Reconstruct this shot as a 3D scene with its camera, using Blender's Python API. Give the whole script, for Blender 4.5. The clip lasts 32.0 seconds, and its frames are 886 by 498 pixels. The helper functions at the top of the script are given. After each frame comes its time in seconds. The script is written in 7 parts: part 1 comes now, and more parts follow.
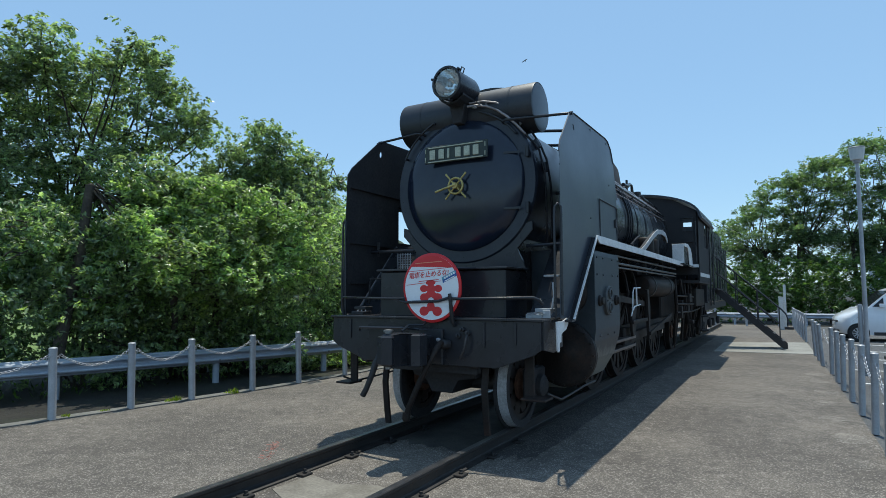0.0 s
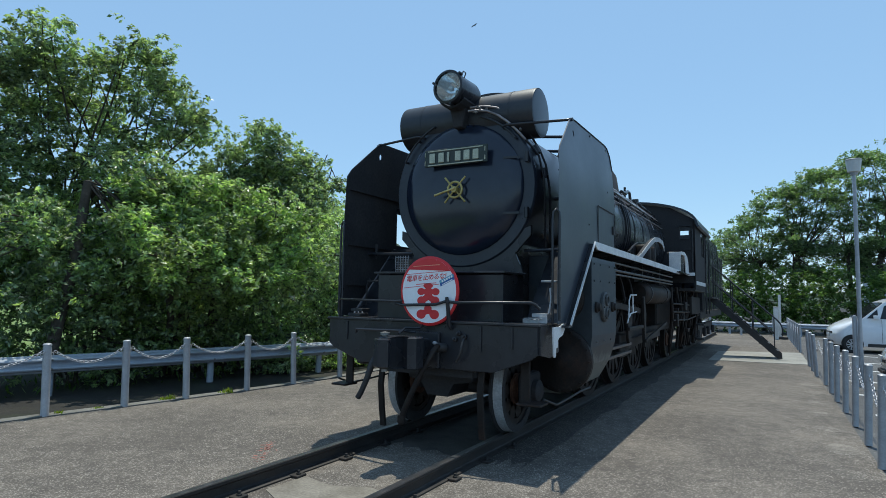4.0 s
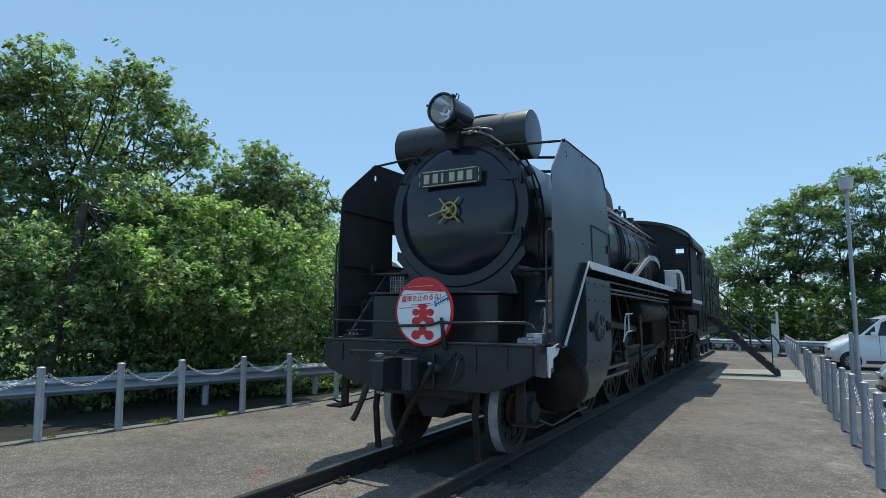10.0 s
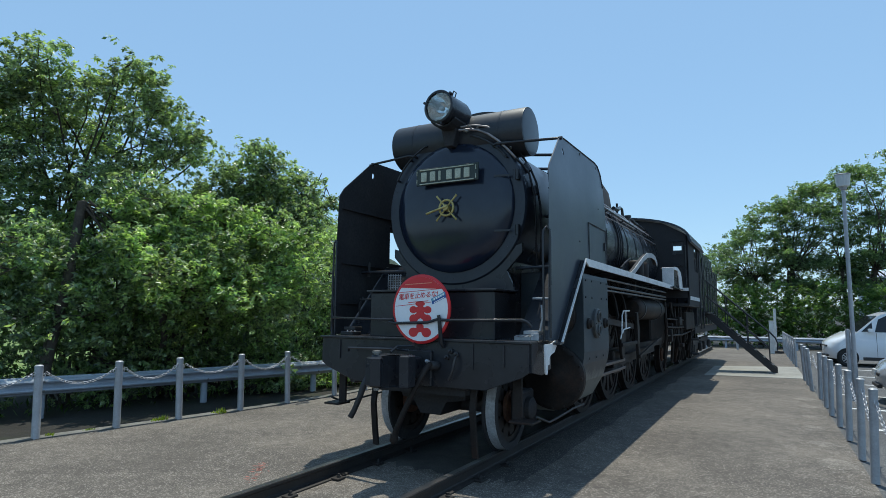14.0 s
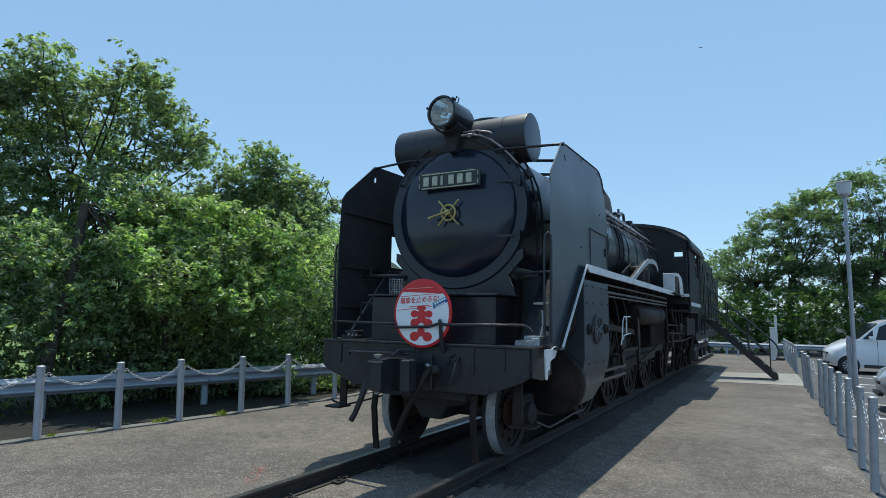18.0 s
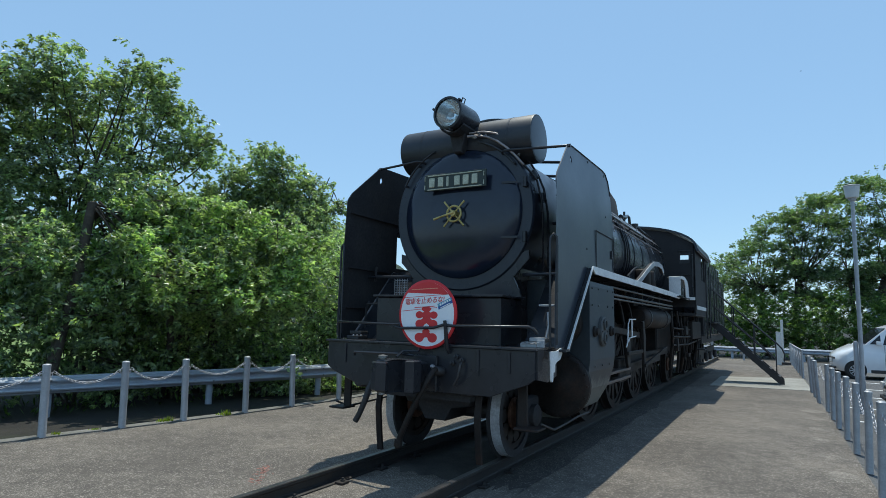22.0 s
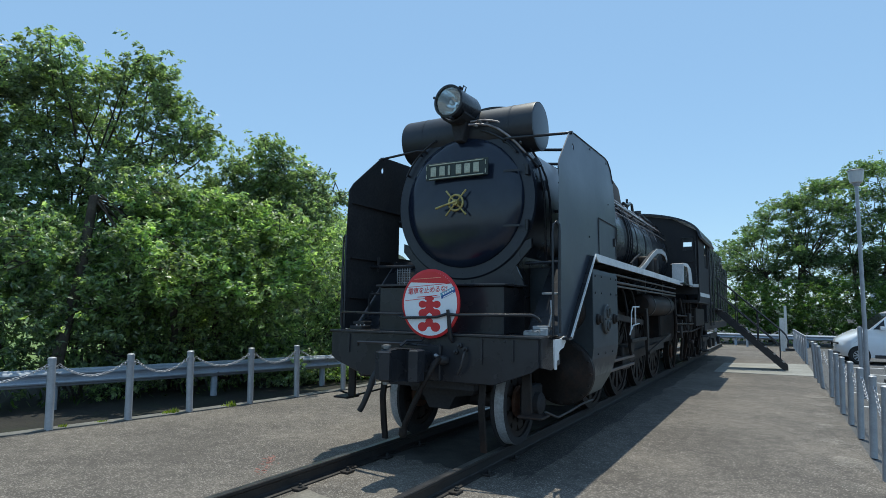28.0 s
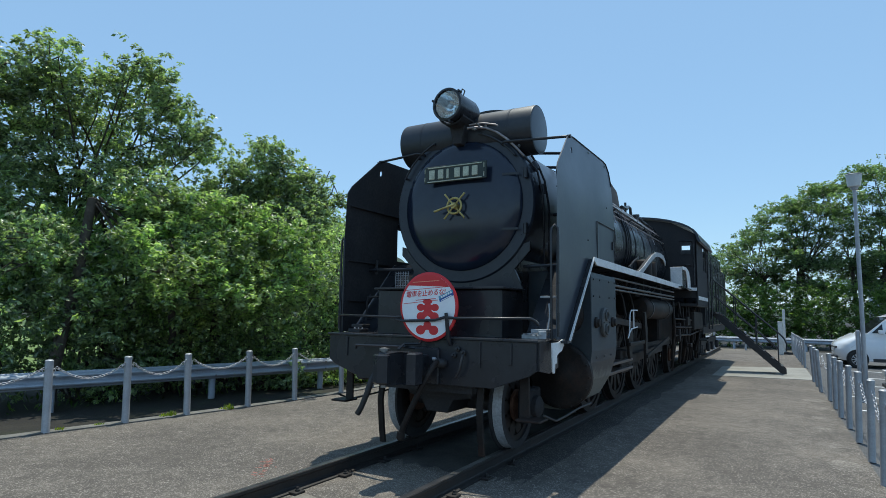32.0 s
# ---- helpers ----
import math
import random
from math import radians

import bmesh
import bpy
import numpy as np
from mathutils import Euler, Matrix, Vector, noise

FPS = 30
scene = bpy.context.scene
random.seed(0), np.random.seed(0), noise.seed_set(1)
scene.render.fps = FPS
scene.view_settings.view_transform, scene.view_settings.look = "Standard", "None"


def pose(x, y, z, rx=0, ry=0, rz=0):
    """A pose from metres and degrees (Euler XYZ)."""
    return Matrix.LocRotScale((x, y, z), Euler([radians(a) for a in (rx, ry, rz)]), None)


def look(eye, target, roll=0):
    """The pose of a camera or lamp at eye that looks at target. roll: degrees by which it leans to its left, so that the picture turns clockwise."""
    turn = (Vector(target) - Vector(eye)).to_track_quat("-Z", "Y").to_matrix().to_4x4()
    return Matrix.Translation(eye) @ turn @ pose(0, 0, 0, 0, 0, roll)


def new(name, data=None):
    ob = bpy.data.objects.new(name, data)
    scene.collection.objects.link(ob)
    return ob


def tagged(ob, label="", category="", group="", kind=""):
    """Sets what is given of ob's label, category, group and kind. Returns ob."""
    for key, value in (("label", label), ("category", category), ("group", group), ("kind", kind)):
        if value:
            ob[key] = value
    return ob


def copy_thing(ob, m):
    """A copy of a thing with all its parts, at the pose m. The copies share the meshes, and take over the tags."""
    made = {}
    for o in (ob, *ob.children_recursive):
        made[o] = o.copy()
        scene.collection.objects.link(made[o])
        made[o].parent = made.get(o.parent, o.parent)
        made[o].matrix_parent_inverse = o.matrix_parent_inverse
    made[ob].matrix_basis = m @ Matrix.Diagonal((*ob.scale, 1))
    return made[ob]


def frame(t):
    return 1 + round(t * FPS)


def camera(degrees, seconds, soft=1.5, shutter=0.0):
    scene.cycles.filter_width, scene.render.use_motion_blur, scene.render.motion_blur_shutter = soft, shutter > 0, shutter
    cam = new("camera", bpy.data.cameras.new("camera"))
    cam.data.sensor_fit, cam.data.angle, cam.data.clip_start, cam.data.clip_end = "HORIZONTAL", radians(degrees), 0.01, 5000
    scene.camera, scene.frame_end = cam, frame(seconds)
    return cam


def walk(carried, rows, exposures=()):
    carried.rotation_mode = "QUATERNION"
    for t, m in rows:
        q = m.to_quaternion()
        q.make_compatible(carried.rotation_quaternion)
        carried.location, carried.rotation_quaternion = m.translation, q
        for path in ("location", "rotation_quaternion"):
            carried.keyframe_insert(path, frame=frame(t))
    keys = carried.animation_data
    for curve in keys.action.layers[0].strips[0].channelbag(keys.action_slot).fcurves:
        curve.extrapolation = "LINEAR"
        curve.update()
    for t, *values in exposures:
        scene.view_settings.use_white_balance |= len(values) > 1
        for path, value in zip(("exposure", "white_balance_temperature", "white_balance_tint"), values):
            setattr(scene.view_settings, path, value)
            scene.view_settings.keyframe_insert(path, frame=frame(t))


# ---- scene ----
cam = camera(74.0, 32.0, soft=0.5)
PATH = [
    (0, (3.003, -5.0, 1.5), (2.012, -3.269, 1.651), -0.1),
    (0.5, (3.004, -5.003, 1.5), (2.013, -3.273, 1.658), -0.2),
    (1, (3.008, -5.01, 1.504), (2.019, -3.28, 1.673), -0.3),
    (1.5, (3.008, -5.009, 1.509), (2.019, -3.279, 1.677), -0.2),
    (2, (3.004, -5.011, 1.499), (2.016, -3.281, 1.665), 0.1),
    (2.5, (2.997, -5.017, 1.491), (2.009, -3.286, 1.659), 0.3),
    (3, (2.994, -5.014, 1.495), (2.007, -3.282, 1.659), 0.8),
    (3.5, (2.991, -5.016, 1.498), (2.01, -3.28, 1.66), 1.0),
    (5.5, (3.011, -4.996, 1.499), (2.032, -3.26, 1.666), 0.9),
    (6, (3.016, -4.994, 1.494), (2.037, -3.258, 1.665), 0.8),
    (6.5, (3.019, -4.998, 1.5), (2.042, -3.262, 1.683), 0.8),
    (7, (3.028, -5.005, 1.507), (2.051, -3.271, 1.702), 0.7),
    (7.5, (3.033, -5.011, 1.511), (2.057, -3.278, 1.718), 0.6),
    (8, (3.035, -5.018, 1.514), (2.06, -3.285, 1.731), 0.6),
    (8.5, (3.034, -5.014, 1.522), (2.06, -3.282, 1.744), 0.5),
    (9, (3.033, -5.014, 1.515), (2.059, -3.282, 1.739), 0.6),
    (9.5, (3.029, -5.014, 1.511), (2.057, -3.281, 1.735), 0.6),
    (10, (3.035, -5.017, 1.513), (2.063, -3.284, 1.74), 0.6),
    (10.5, (3.037, -5.019, 1.512), (2.066, -3.285, 1.738), 0.7),
    (11, (3.043, -5.028, 1.514), (2.073, -3.294, 1.736), 0.8),
    (11.5, (3.041, -5.023, 1.512), (2.071, -3.288, 1.732), 0.8),
    (12, (3.045, -5.02, 1.517), (2.074, -3.284, 1.732), 0.8),
    (12.5, (3.041, -5.019, 1.508), (2.072, -3.283, 1.723), 0.7),
    (13, (3.052, -5.025, 1.512), (2.084, -3.288, 1.729), 0.6),
    (13.5, (3.055, -5.021, 1.517), (2.087, -3.285, 1.736), 0.6),
    (14, (3.052, -5.02, 1.511), (2.084, -3.284, 1.73), 0.5),
    (14.5, (3.05, -5.022, 1.512), (2.083, -3.285, 1.73), 0.4),
    (16.5, (3.056, -5.028, 1.509), (2.091, -3.291, 1.733), 0.7),
    (17, (3.065, -5.033, 1.516), (2.097, -3.297, 1.74), 0.8),
    (17.5, (3.057, -5.036, 1.52), (2.089, -3.3, 1.746), 0.9),
    (18, (3.06, -5.044, 1.519), (2.089, -3.311, 1.75), 1.0),
    (18.5, (3.059, -5.043, 1.513), (2.086, -3.311, 1.748), 1.0),
    (19, (3.059, -5.043, 1.518), (2.081, -3.314, 1.751), 1.2),
    (19.5, (3.056, -5.041, 1.516), (2.071, -3.317, 1.753), 1.3),
    (20, (3.049, -5.047, 1.517), (2.065, -3.323, 1.758), 1.3),
    (20.5, (3.053, -5.052, 1.517), (2.068, -3.328, 1.761), 1.5),
    (21, (3.048, -5.045, 1.519), (2.064, -3.32, 1.76), 1.5),
    (21.5, (3.044, -5.045, 1.519), (2.059, -3.32, 1.757), 1.5),
    (22, (3.047, -5.038, 1.508), (2.063, -3.314, 1.746), 1.4),
    (22.5, (3.044, -5.037, 1.512), (2.059, -3.312, 1.745), 1.4),
    (23, (3.042, -5.036, 1.51), (2.055, -3.311, 1.741), 1.3),
    (23.5, (3.044, -5.033, 1.517), (2.057, -3.309, 1.743), 1.2),
    (24, (3.046, -5.032, 1.51), (2.058, -3.307, 1.735), 1.2),
    (24.5, (3.042, -5.026, 1.506), (2.049, -3.304, 1.728), 1.1),
    (25, (3.034, -5.023, 1.508), (2.042, -3.301, 1.727), 1.1),
    (25.5, (3.038, -5.019, 1.506), (2.046, -3.297, 1.722), 1.0),
    (27.5, (3.043, -5.026, 1.508), (2.049, -3.303, 1.712), 0.8),
    (28, (3.042, -5.026, 1.502), (2.049, -3.302, 1.706), 0.8),
    (28.5, (3.041, -5.024, 1.501), (2.049, -3.3, 1.705), 0.8),
    (29, (3.039, -5.025, 1.498), (2.047, -3.3, 1.7), 1.0),
    (29.5, (3.034, -5.017, 1.501), (2.043, -3.291, 1.699), 1.1),
    (30, (3.037, -5.016, 1.508), (2.046, -3.29, 1.701), 1.1),
    (30.5, (3.045, -5.019, 1.504), (2.054, -3.293, 1.701), 1.0),
    (31, (3.045, -5.022, 1.505), (2.055, -3.296, 1.706), 0.9),
    (31.5, (3.049, -5.023, 1.508), (2.058, -3.298, 1.713), 0.9),
    (32, (3.045, -5.022, 1.504), (2.056, -3.297, 1.718), 0.9),
]
walk(cam, [(t, look(eye, target, roll)) for t, eye, target, roll in PATH], exposures=[(0.0, 0.17, 6500, -1.0), (32.0, 0.17, 6500, -1.0)])
EYE0 = Vector((3.0, -5.0, 1.5))

# ---- world, sun, exposure ----
SUN_TO = Vector((-0.095, 0.27, 1.0)).normalized()   # the way to the sun: high, behind the engine, a little to its right-hand side
world = bpy.data.worlds.new("sky")
scene.world = world
world.use_nodes = True
wn = world.node_tree
wn.nodes.clear()
w_sky = wn.nodes.new("ShaderNodeTexSky")
w_sky.sky_type = 'NISHITA'
w_sky.sun_disc = False
w_sky.sun_elevation = math.asin(SUN_TO.z)
w_sky.sun_rotation = math.atan2(SUN_TO.x, SUN_TO.y)
w_sky.air_density, w_sky.dust_density, w_sky.ozone_density = 1.0, 0.25, 2.6
w_bg = wn.nodes.new("ShaderNodeBackground")
w_bg.inputs["Strength"].default_value = 0.15
w_out = wn.nodes.new("ShaderNodeOutputWorld")
w_veil = wn.nodes.new("ShaderNodeMix")                # thin even haze over the whole dome
w_veil.data_type = 'RGBA'
w_veil.inputs[0].default_value = 0.58
w_veil.inputs[7].default_value = (2.0, 3.2, 5.2, 1)
wn.links.new(w_sky.outputs[0], w_veil.inputs[6])
wn.links.new(w_veil.outputs[2], w_bg.inputs[0])
wn.links.new(w_bg.outputs[0], w_out.inputs[0])
sun = new("sun", bpy.data.lights.new("sun", "SUN"))
sun.data.energy, sun.data.angle, sun.data.color = 3.3, radians(0.55), (1.0, 0.93, 0.875)
sun.matrix_world = look(SUN_TO * 50, (0, 0, 0))


# ---- materials ----
def mat(name, c1, c2=None, rough=0.6, metal=0.0, scale=3.0, fine=60.0, bump=0.15, bump_dist=0.004, spec=0.5,
        rough_var=0.12, stain=None, stain_amt=0.0, stain_scale=1.2, island=0.0, obj_rand=0.0, coat=0.0, grain_amt=0.2):
    """A painted, stony or metal surface: broad and fine variation, patchy stains, fine relief."""
    m = bpy.data.materials.new(name)
    m.use_nodes = True
    nt = m.node_tree
    n, l = nt.nodes, nt.links
    b = n["Principled BSDF"]
    c2 = c2 or tuple(min(1, v * 1.35 + 0.004) for v in c1)
    co = n.new("ShaderNodeTexCoord")
    big = n.new("ShaderNodeTexNoise"); big.inputs["Scale"].default_value = scale; big.inputs["Detail"].default_value = 6
    fin = n.new("ShaderNodeTexNoise"); fin.inputs["Scale"].default_value = fine; fin.inputs["Detail"].default_value = 4
    for t in (big, fin):
        l.new(co.outputs["Object"], t.inputs["Vector"])
    ramp = n.new("ShaderNodeMapRange"); ramp.inputs[1].default_value, ramp.inputs[2].default_value = 0.36, 0.66
    l.new(big.outputs[0], ramp.inputs[0])
    mx = n.new("ShaderNodeMix"); mx.data_type = 'RGBA'
    mx.inputs[6].default_value, mx.inputs[7].default_value = (*c1, 1), (*c2, 1)
    l.new(ramp.outputs[0], mx.inputs[0])
    grain = n.new("ShaderNodeMapRange")
    grain.inputs[1].default_value, grain.inputs[2].default_value = 0.3, 0.7
    grain.inputs[3].default_value, grain.inputs[4].default_value = 1 - grain_amt, 1 + grain_amt
    l.new(fin.outputs[0], grain.inputs[0])
    mul = n.new("ShaderNodeMix"); mul.data_type = 'RGBA'; mul.blend_type = 'MULTIPLY'; mul.inputs[0].default_value = 1
    l.new(mx.outputs[2], mul.inputs[6]); l.new(grain.outputs[0], mul.inputs[7])
    col = mul.outputs[2]
    if stain:
        st = n.new("ShaderNodeTexNoise"); st.inputs["Scale"].default_value = stain_scale; st.inputs["Detail"].default_value = 8
        st.inputs["Roughness"].default_value = 0.7
        l.new(co.outputs["Object"], st.inputs["Vector"])
        sr = n.new("ShaderNodeMapRange"); sr.inputs[1].default_value, sr.inputs[2].default_value = 0.52, 0.72
        sr.inputs[4].default_value = stain_amt
        l.new(st.outputs[0], sr.inputs[0])
        sm = n.new("ShaderNodeMix"); sm.data_type = 'RGBA'; sm.inputs[7].default_value = (*stain, 1)
        l.new(sr.outputs[0], sm.inputs[0]); l.new(col, sm.inputs[6])
        col = sm.outputs[2]
    if island or obj_rand:
        src = n.new("ShaderNodeNewGeometry").outputs["Random Per Island"] if island else n.new("ShaderNodeObjectInfo").outputs["Random"]
        amt = island or obj_rand
        ir = n.new("ShaderNodeMapRange"); ir.inputs[3].default_value, ir.inputs[4].default_value = 1 - amt, 1 + amt
        l.new(src, ir.inputs[0])
        im = n.new("ShaderNodeMix"); im.data_type = 'RGBA'; im.blend_type = 'MULTIPLY'; im.inputs[0].default_value = 1
        l.new(col, im.inputs[6]); l.new(ir.outputs[0], im.inputs[7])
        col = im.outputs[2]
    l.new(col, b.inputs["Base Color"])
    rr = n.new("ShaderNodeMapRange")
    rr.inputs[3].default_value, rr.inputs[4].default_value = max(0.03, rough - rough_var), min(1, rough + rough_var)
    l.new(big.outputs[0], rr.inputs[0]); l.new(rr.outputs[0], b.inputs["Roughness"])
    b.inputs["Metallic"].default_value = metal
    b.inputs["Specular IOR Level"].default_value = spec
    b.inputs["Coat Weight"].default_value = coat
    if bump:
        bp = n.new("ShaderNodeBump"); bp.inputs["Strength"].default_value = bump; bp.inputs["Distance"].default_value = bump_dist
        l.new(fin.outputs[0], bp.inputs["Height"]); l.new(bp.outputs[0], b.inputs["Normal"])
    return m


def leaf_mat(name, dark, light, rough=0.42, trans=0.35, spec=0.5, coat=0.5):
    """Leaves: each its own green, some light passing through, a waxy gloss."""
    m = bpy.data.materials.new(name)
    m.use_nodes = True
    n, l = m.node_tree.nodes, m.node_tree.links
    b, out = n["Principled BSDF"], n["Material Output"]
    g = n.new("ShaderNodeNewGeometry")
    mx = n.new("ShaderNodeMix"); mx.data_type = 'RGBA'
    mx.inputs[6].default_value, mx.inputs[7].default_value = (*dark, 1), (*light, 1)
    l.new(g.outputs["Random Per Island"], mx.inputs[0])
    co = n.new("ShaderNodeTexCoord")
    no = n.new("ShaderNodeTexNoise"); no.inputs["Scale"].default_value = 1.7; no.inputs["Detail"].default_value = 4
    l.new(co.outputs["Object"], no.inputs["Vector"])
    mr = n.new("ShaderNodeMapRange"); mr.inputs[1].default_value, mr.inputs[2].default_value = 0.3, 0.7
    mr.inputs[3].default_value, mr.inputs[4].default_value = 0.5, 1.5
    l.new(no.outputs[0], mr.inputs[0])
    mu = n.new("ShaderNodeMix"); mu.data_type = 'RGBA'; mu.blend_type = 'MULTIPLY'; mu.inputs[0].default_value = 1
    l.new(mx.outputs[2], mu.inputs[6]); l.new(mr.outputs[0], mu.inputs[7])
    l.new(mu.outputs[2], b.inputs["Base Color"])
    b.inputs["Roughness"].default_value = rough
    b.inputs["Specular IOR Level"].default_value = spec
    b.inputs["Coat Weight"].default_value, b.inputs["Coat Roughness"].default_value = coat, .34
    tr = n.new("ShaderNodeBsdfTranslucent")
    tint = n.new("ShaderNodeMix"); tint.data_type = 'RGBA'; tint.blend_type = 'MULTIPLY'; tint.inputs[0].default_value = 1
    tint.inputs[7].default_value = (1.36, 1.6, 0.62, 1)
    l.new(mu.outputs[2], tint.inputs[6]); l.new(tint.outputs[2], tr.inputs["Color"])
    sh = n.new("ShaderNodeMixShader"); sh.inputs[0].default_value = trans
    l.new(b.outputs[0], sh.inputs[1]); l.new(tr.outputs[0], sh.inputs[2]); l.new(sh.outputs[0], out.inputs["Surface"])
    return m


def glass_mat(name, tint=(0.9, 0.95, 0.95), rough=0.02):
    m = bpy.data.materials.new(name)
    m.use_nodes = True
    b = m.node_tree.nodes["Principled BSDF"]
    b.inputs["Base Color"].default_value = (*tint, 1)
    b.inputs["Roughness"].default_value = rough
    b.inputs["Transmission Weight"].default_value = 1.0
    b.inputs["IOR"].default_value = 1.45
    return m


def asphalt_mat(name, base, speck, worn, worn_amt):
    """Worn asphalt: pale stones in a dark binder, broad bleached patches, a rough surface."""
    m = bpy.data.materials.new(name)
    m.use_nodes = True
    n, l = m.node_tree.nodes, m.node_tree.links
    b = n["Principled BSDF"]
    co = n.new("ShaderNodeTexCoord")
    vo = n.new("ShaderNodeTexVoronoi"); vo.inputs["Scale"].default_value = 100.0
    l.new(co.outputs["Object"], vo.inputs["Vector"])
    sep = n.new("ShaderNodeSeparateColor"); l.new(vo.outputs["Color"], sep.inputs[0])
    big = n.new("ShaderNodeTexNoise"); big.inputs["Scale"].default_value = 0.55; big.inputs["Detail"].default_value = 9
    big.inputs["Roughness"].default_value = 0.62
    l.new(co.outputs["Object"], big.inputs["Vector"])
    # stones lie bare where the binder has worn away
    low = n.new("ShaderNodeMapRange"); low.inputs[1].default_value, low.inputs[2].default_value = 0.40, 0.66
    low.inputs[3].default_value, low.inputs[4].default_value = 0.86, 0.38
    l.new(big.outputs[0], low.inputs[0])
    sr = n.new("ShaderNodeMapRange"); sr.inputs[2].default_value = 1.0
    l.new(sep.outputs[0], sr.inputs[0]); l.new(low.outputs[0], sr.inputs[1])
    mx = n.new("ShaderNodeMix"); mx.data_type = 'RGBA'
    mx.inputs[6].default_value, mx.inputs[7].default_value = (*base, 1), (*speck, 1)
    l.new(sr.outputs[0], mx.inputs[0])
    br = n.new("ShaderNodeMapRange"); br.inputs[1].default_value, br.inputs[2].default_value = 0.46, 0.68; br.inputs[4].default_value = worn_amt
    l.new(big.outputs[0], br.inputs[0])
    m2 = n.new("ShaderNodeMix"); m2.data_type = 'RGBA'; m2.inputs[7].default_value = (*worn, 1)
    l.new(br.outputs[0], m2.inputs[0]); l.new(mx.outputs[2], m2.inputs[6])
    mid = n.new("ShaderNodeTexNoise"); mid.inputs["Scale"].default_value = 7.0; mid.inputs["Detail"].default_value = 6
    l.new(co.outputs["Object"], mid.inputs["Vector"])
    mr = n.new("ShaderNodeMapRange"); mr.inputs[1].default_value, mr.inputs[2].default_value = 0.3, 0.7
    mr.inputs[3].default_value, mr.inputs[4].default_value = 0.80, 1.20
    l.new(mid.outputs[0], mr.inputs[0])
    m3 = n.new("ShaderNodeMix"); m3.data_type = 'RGBA'; m3.blend_type = 'MULTIPLY'; m3.inputs[0].default_value = 1
    l.new(m2.outputs[2], m3.inputs[6]); l.new(mr.outputs[0], m3.inputs[7])
    chip = n.new("ShaderNodeTexVoronoi"); chip.inputs["Scale"].default_value = 210.0
    l.new(co.outputs["Object"], chip.inputs["Vector"])
    cs = n.new("ShaderNodeSeparateColor"); l.new(chip.outputs["Color"], cs.inputs[0])
    cr = n.new("ShaderNodeMapRange"); cr.inputs[3].default_value, cr.inputs[4].default_value = 0.80, 1.20
    l.new(cs.outputs[1], cr.inputs[0])
    m4 = n.new("ShaderNodeMix"); m4.data_type = 'RGBA'; m4.blend_type = 'MULTIPLY'; m4.inputs[0].default_value = 1
    l.new(m3.outputs[2], m4.inputs[6]); l.new(cr.outputs[0], m4.inputs[7])
    l.new(m4.outputs[2], b.inputs["Base Color"])
    b.inputs["Roughness"].default_value = 0.85
    b.inputs["Specular IOR Level"].default_value = 0.35
    bp = n.new("ShaderNodeBump"); bp.inputs["Strength"].default_value = 0.4; bp.inputs["Distance"].default_value = 0.004
    l.new(vo.outputs["Distance"], bp.inputs["Height"]); l.new(bp.outputs[0], b.inputs["Normal"])
    return m


BLACK = mat("engine_black_paint", (0.0240, 0.0255, 0.0305), (0.0320, 0.0335, 0.0390), rough=0.27, rough_var=0.12, scale=2.2, fine=13, bump=0.07, bump_dist=0.004, spec=0.4, stain=(0.046, 0.047, 0.050), stain_amt=0.4, stain_scale=1.7, grain_amt=0.12)
DOOR_PAINT = mat("glossy_blue_black_paint", (0.0130, 0.0185, 0.0340), (0.0185, 0.0255, 0.0430), rough=0.16, rough_var=0.07, scale=2.6, fine=9, bump=0.06, bump_dist=0.006, spec=0.5, stain=(0.040, 0.042, 0.046), stain_amt=0.3, stain_scale=1.9, grain_amt=0.1)
SOOT = mat("matt_soot_black", (0.030, 0.030, 0.033), (0.043, 0.041, 0.042), rough=0.75, scale=5, fine=40, bump=0.2, spec=0.3)
DUSTY = mat("dusty_black_paint", (0.017, 0.020, 0.027), (0.027, 0.030, 0.037), rough=0.45, scale=2.5, fine=26, bump=0.06, stain=(0.065, 0.064, 0.066), stain_amt=0.4, stain_scale=2.0, grain_amt=0.12)
BLACK_FLAT = mat("sooty_black_iron", (0.026, 0.026, 0.029), (0.042, 0.040, 0.040), rough=0.6, scale=4, fine=40, bump=0.2, stain=(0.075, 0.055, 0.042), stain_amt=0.4)
GREASY = mat("greasy_gear_steel", (0.017, 0.0145, 0.014), (0.032, 0.026, 0.023), rough=0.6, metal=0.05, spec=0.25, scale=5, fine=50, stain=(0.085, 0.040, 0.026), stain_amt=0.5, stain_scale=3)
CYL = mat("flaking_grey_casing_paint", (0.026, 0.036, 0.046), (0.040, 0.053, 0.064), rough=0.5, scale=1.8, fine=22, bump=0.08, stain=(0.12, 0.125, 0.12), stain_amt=0.4, stain_scale=1.9, grain_amt=0.09)
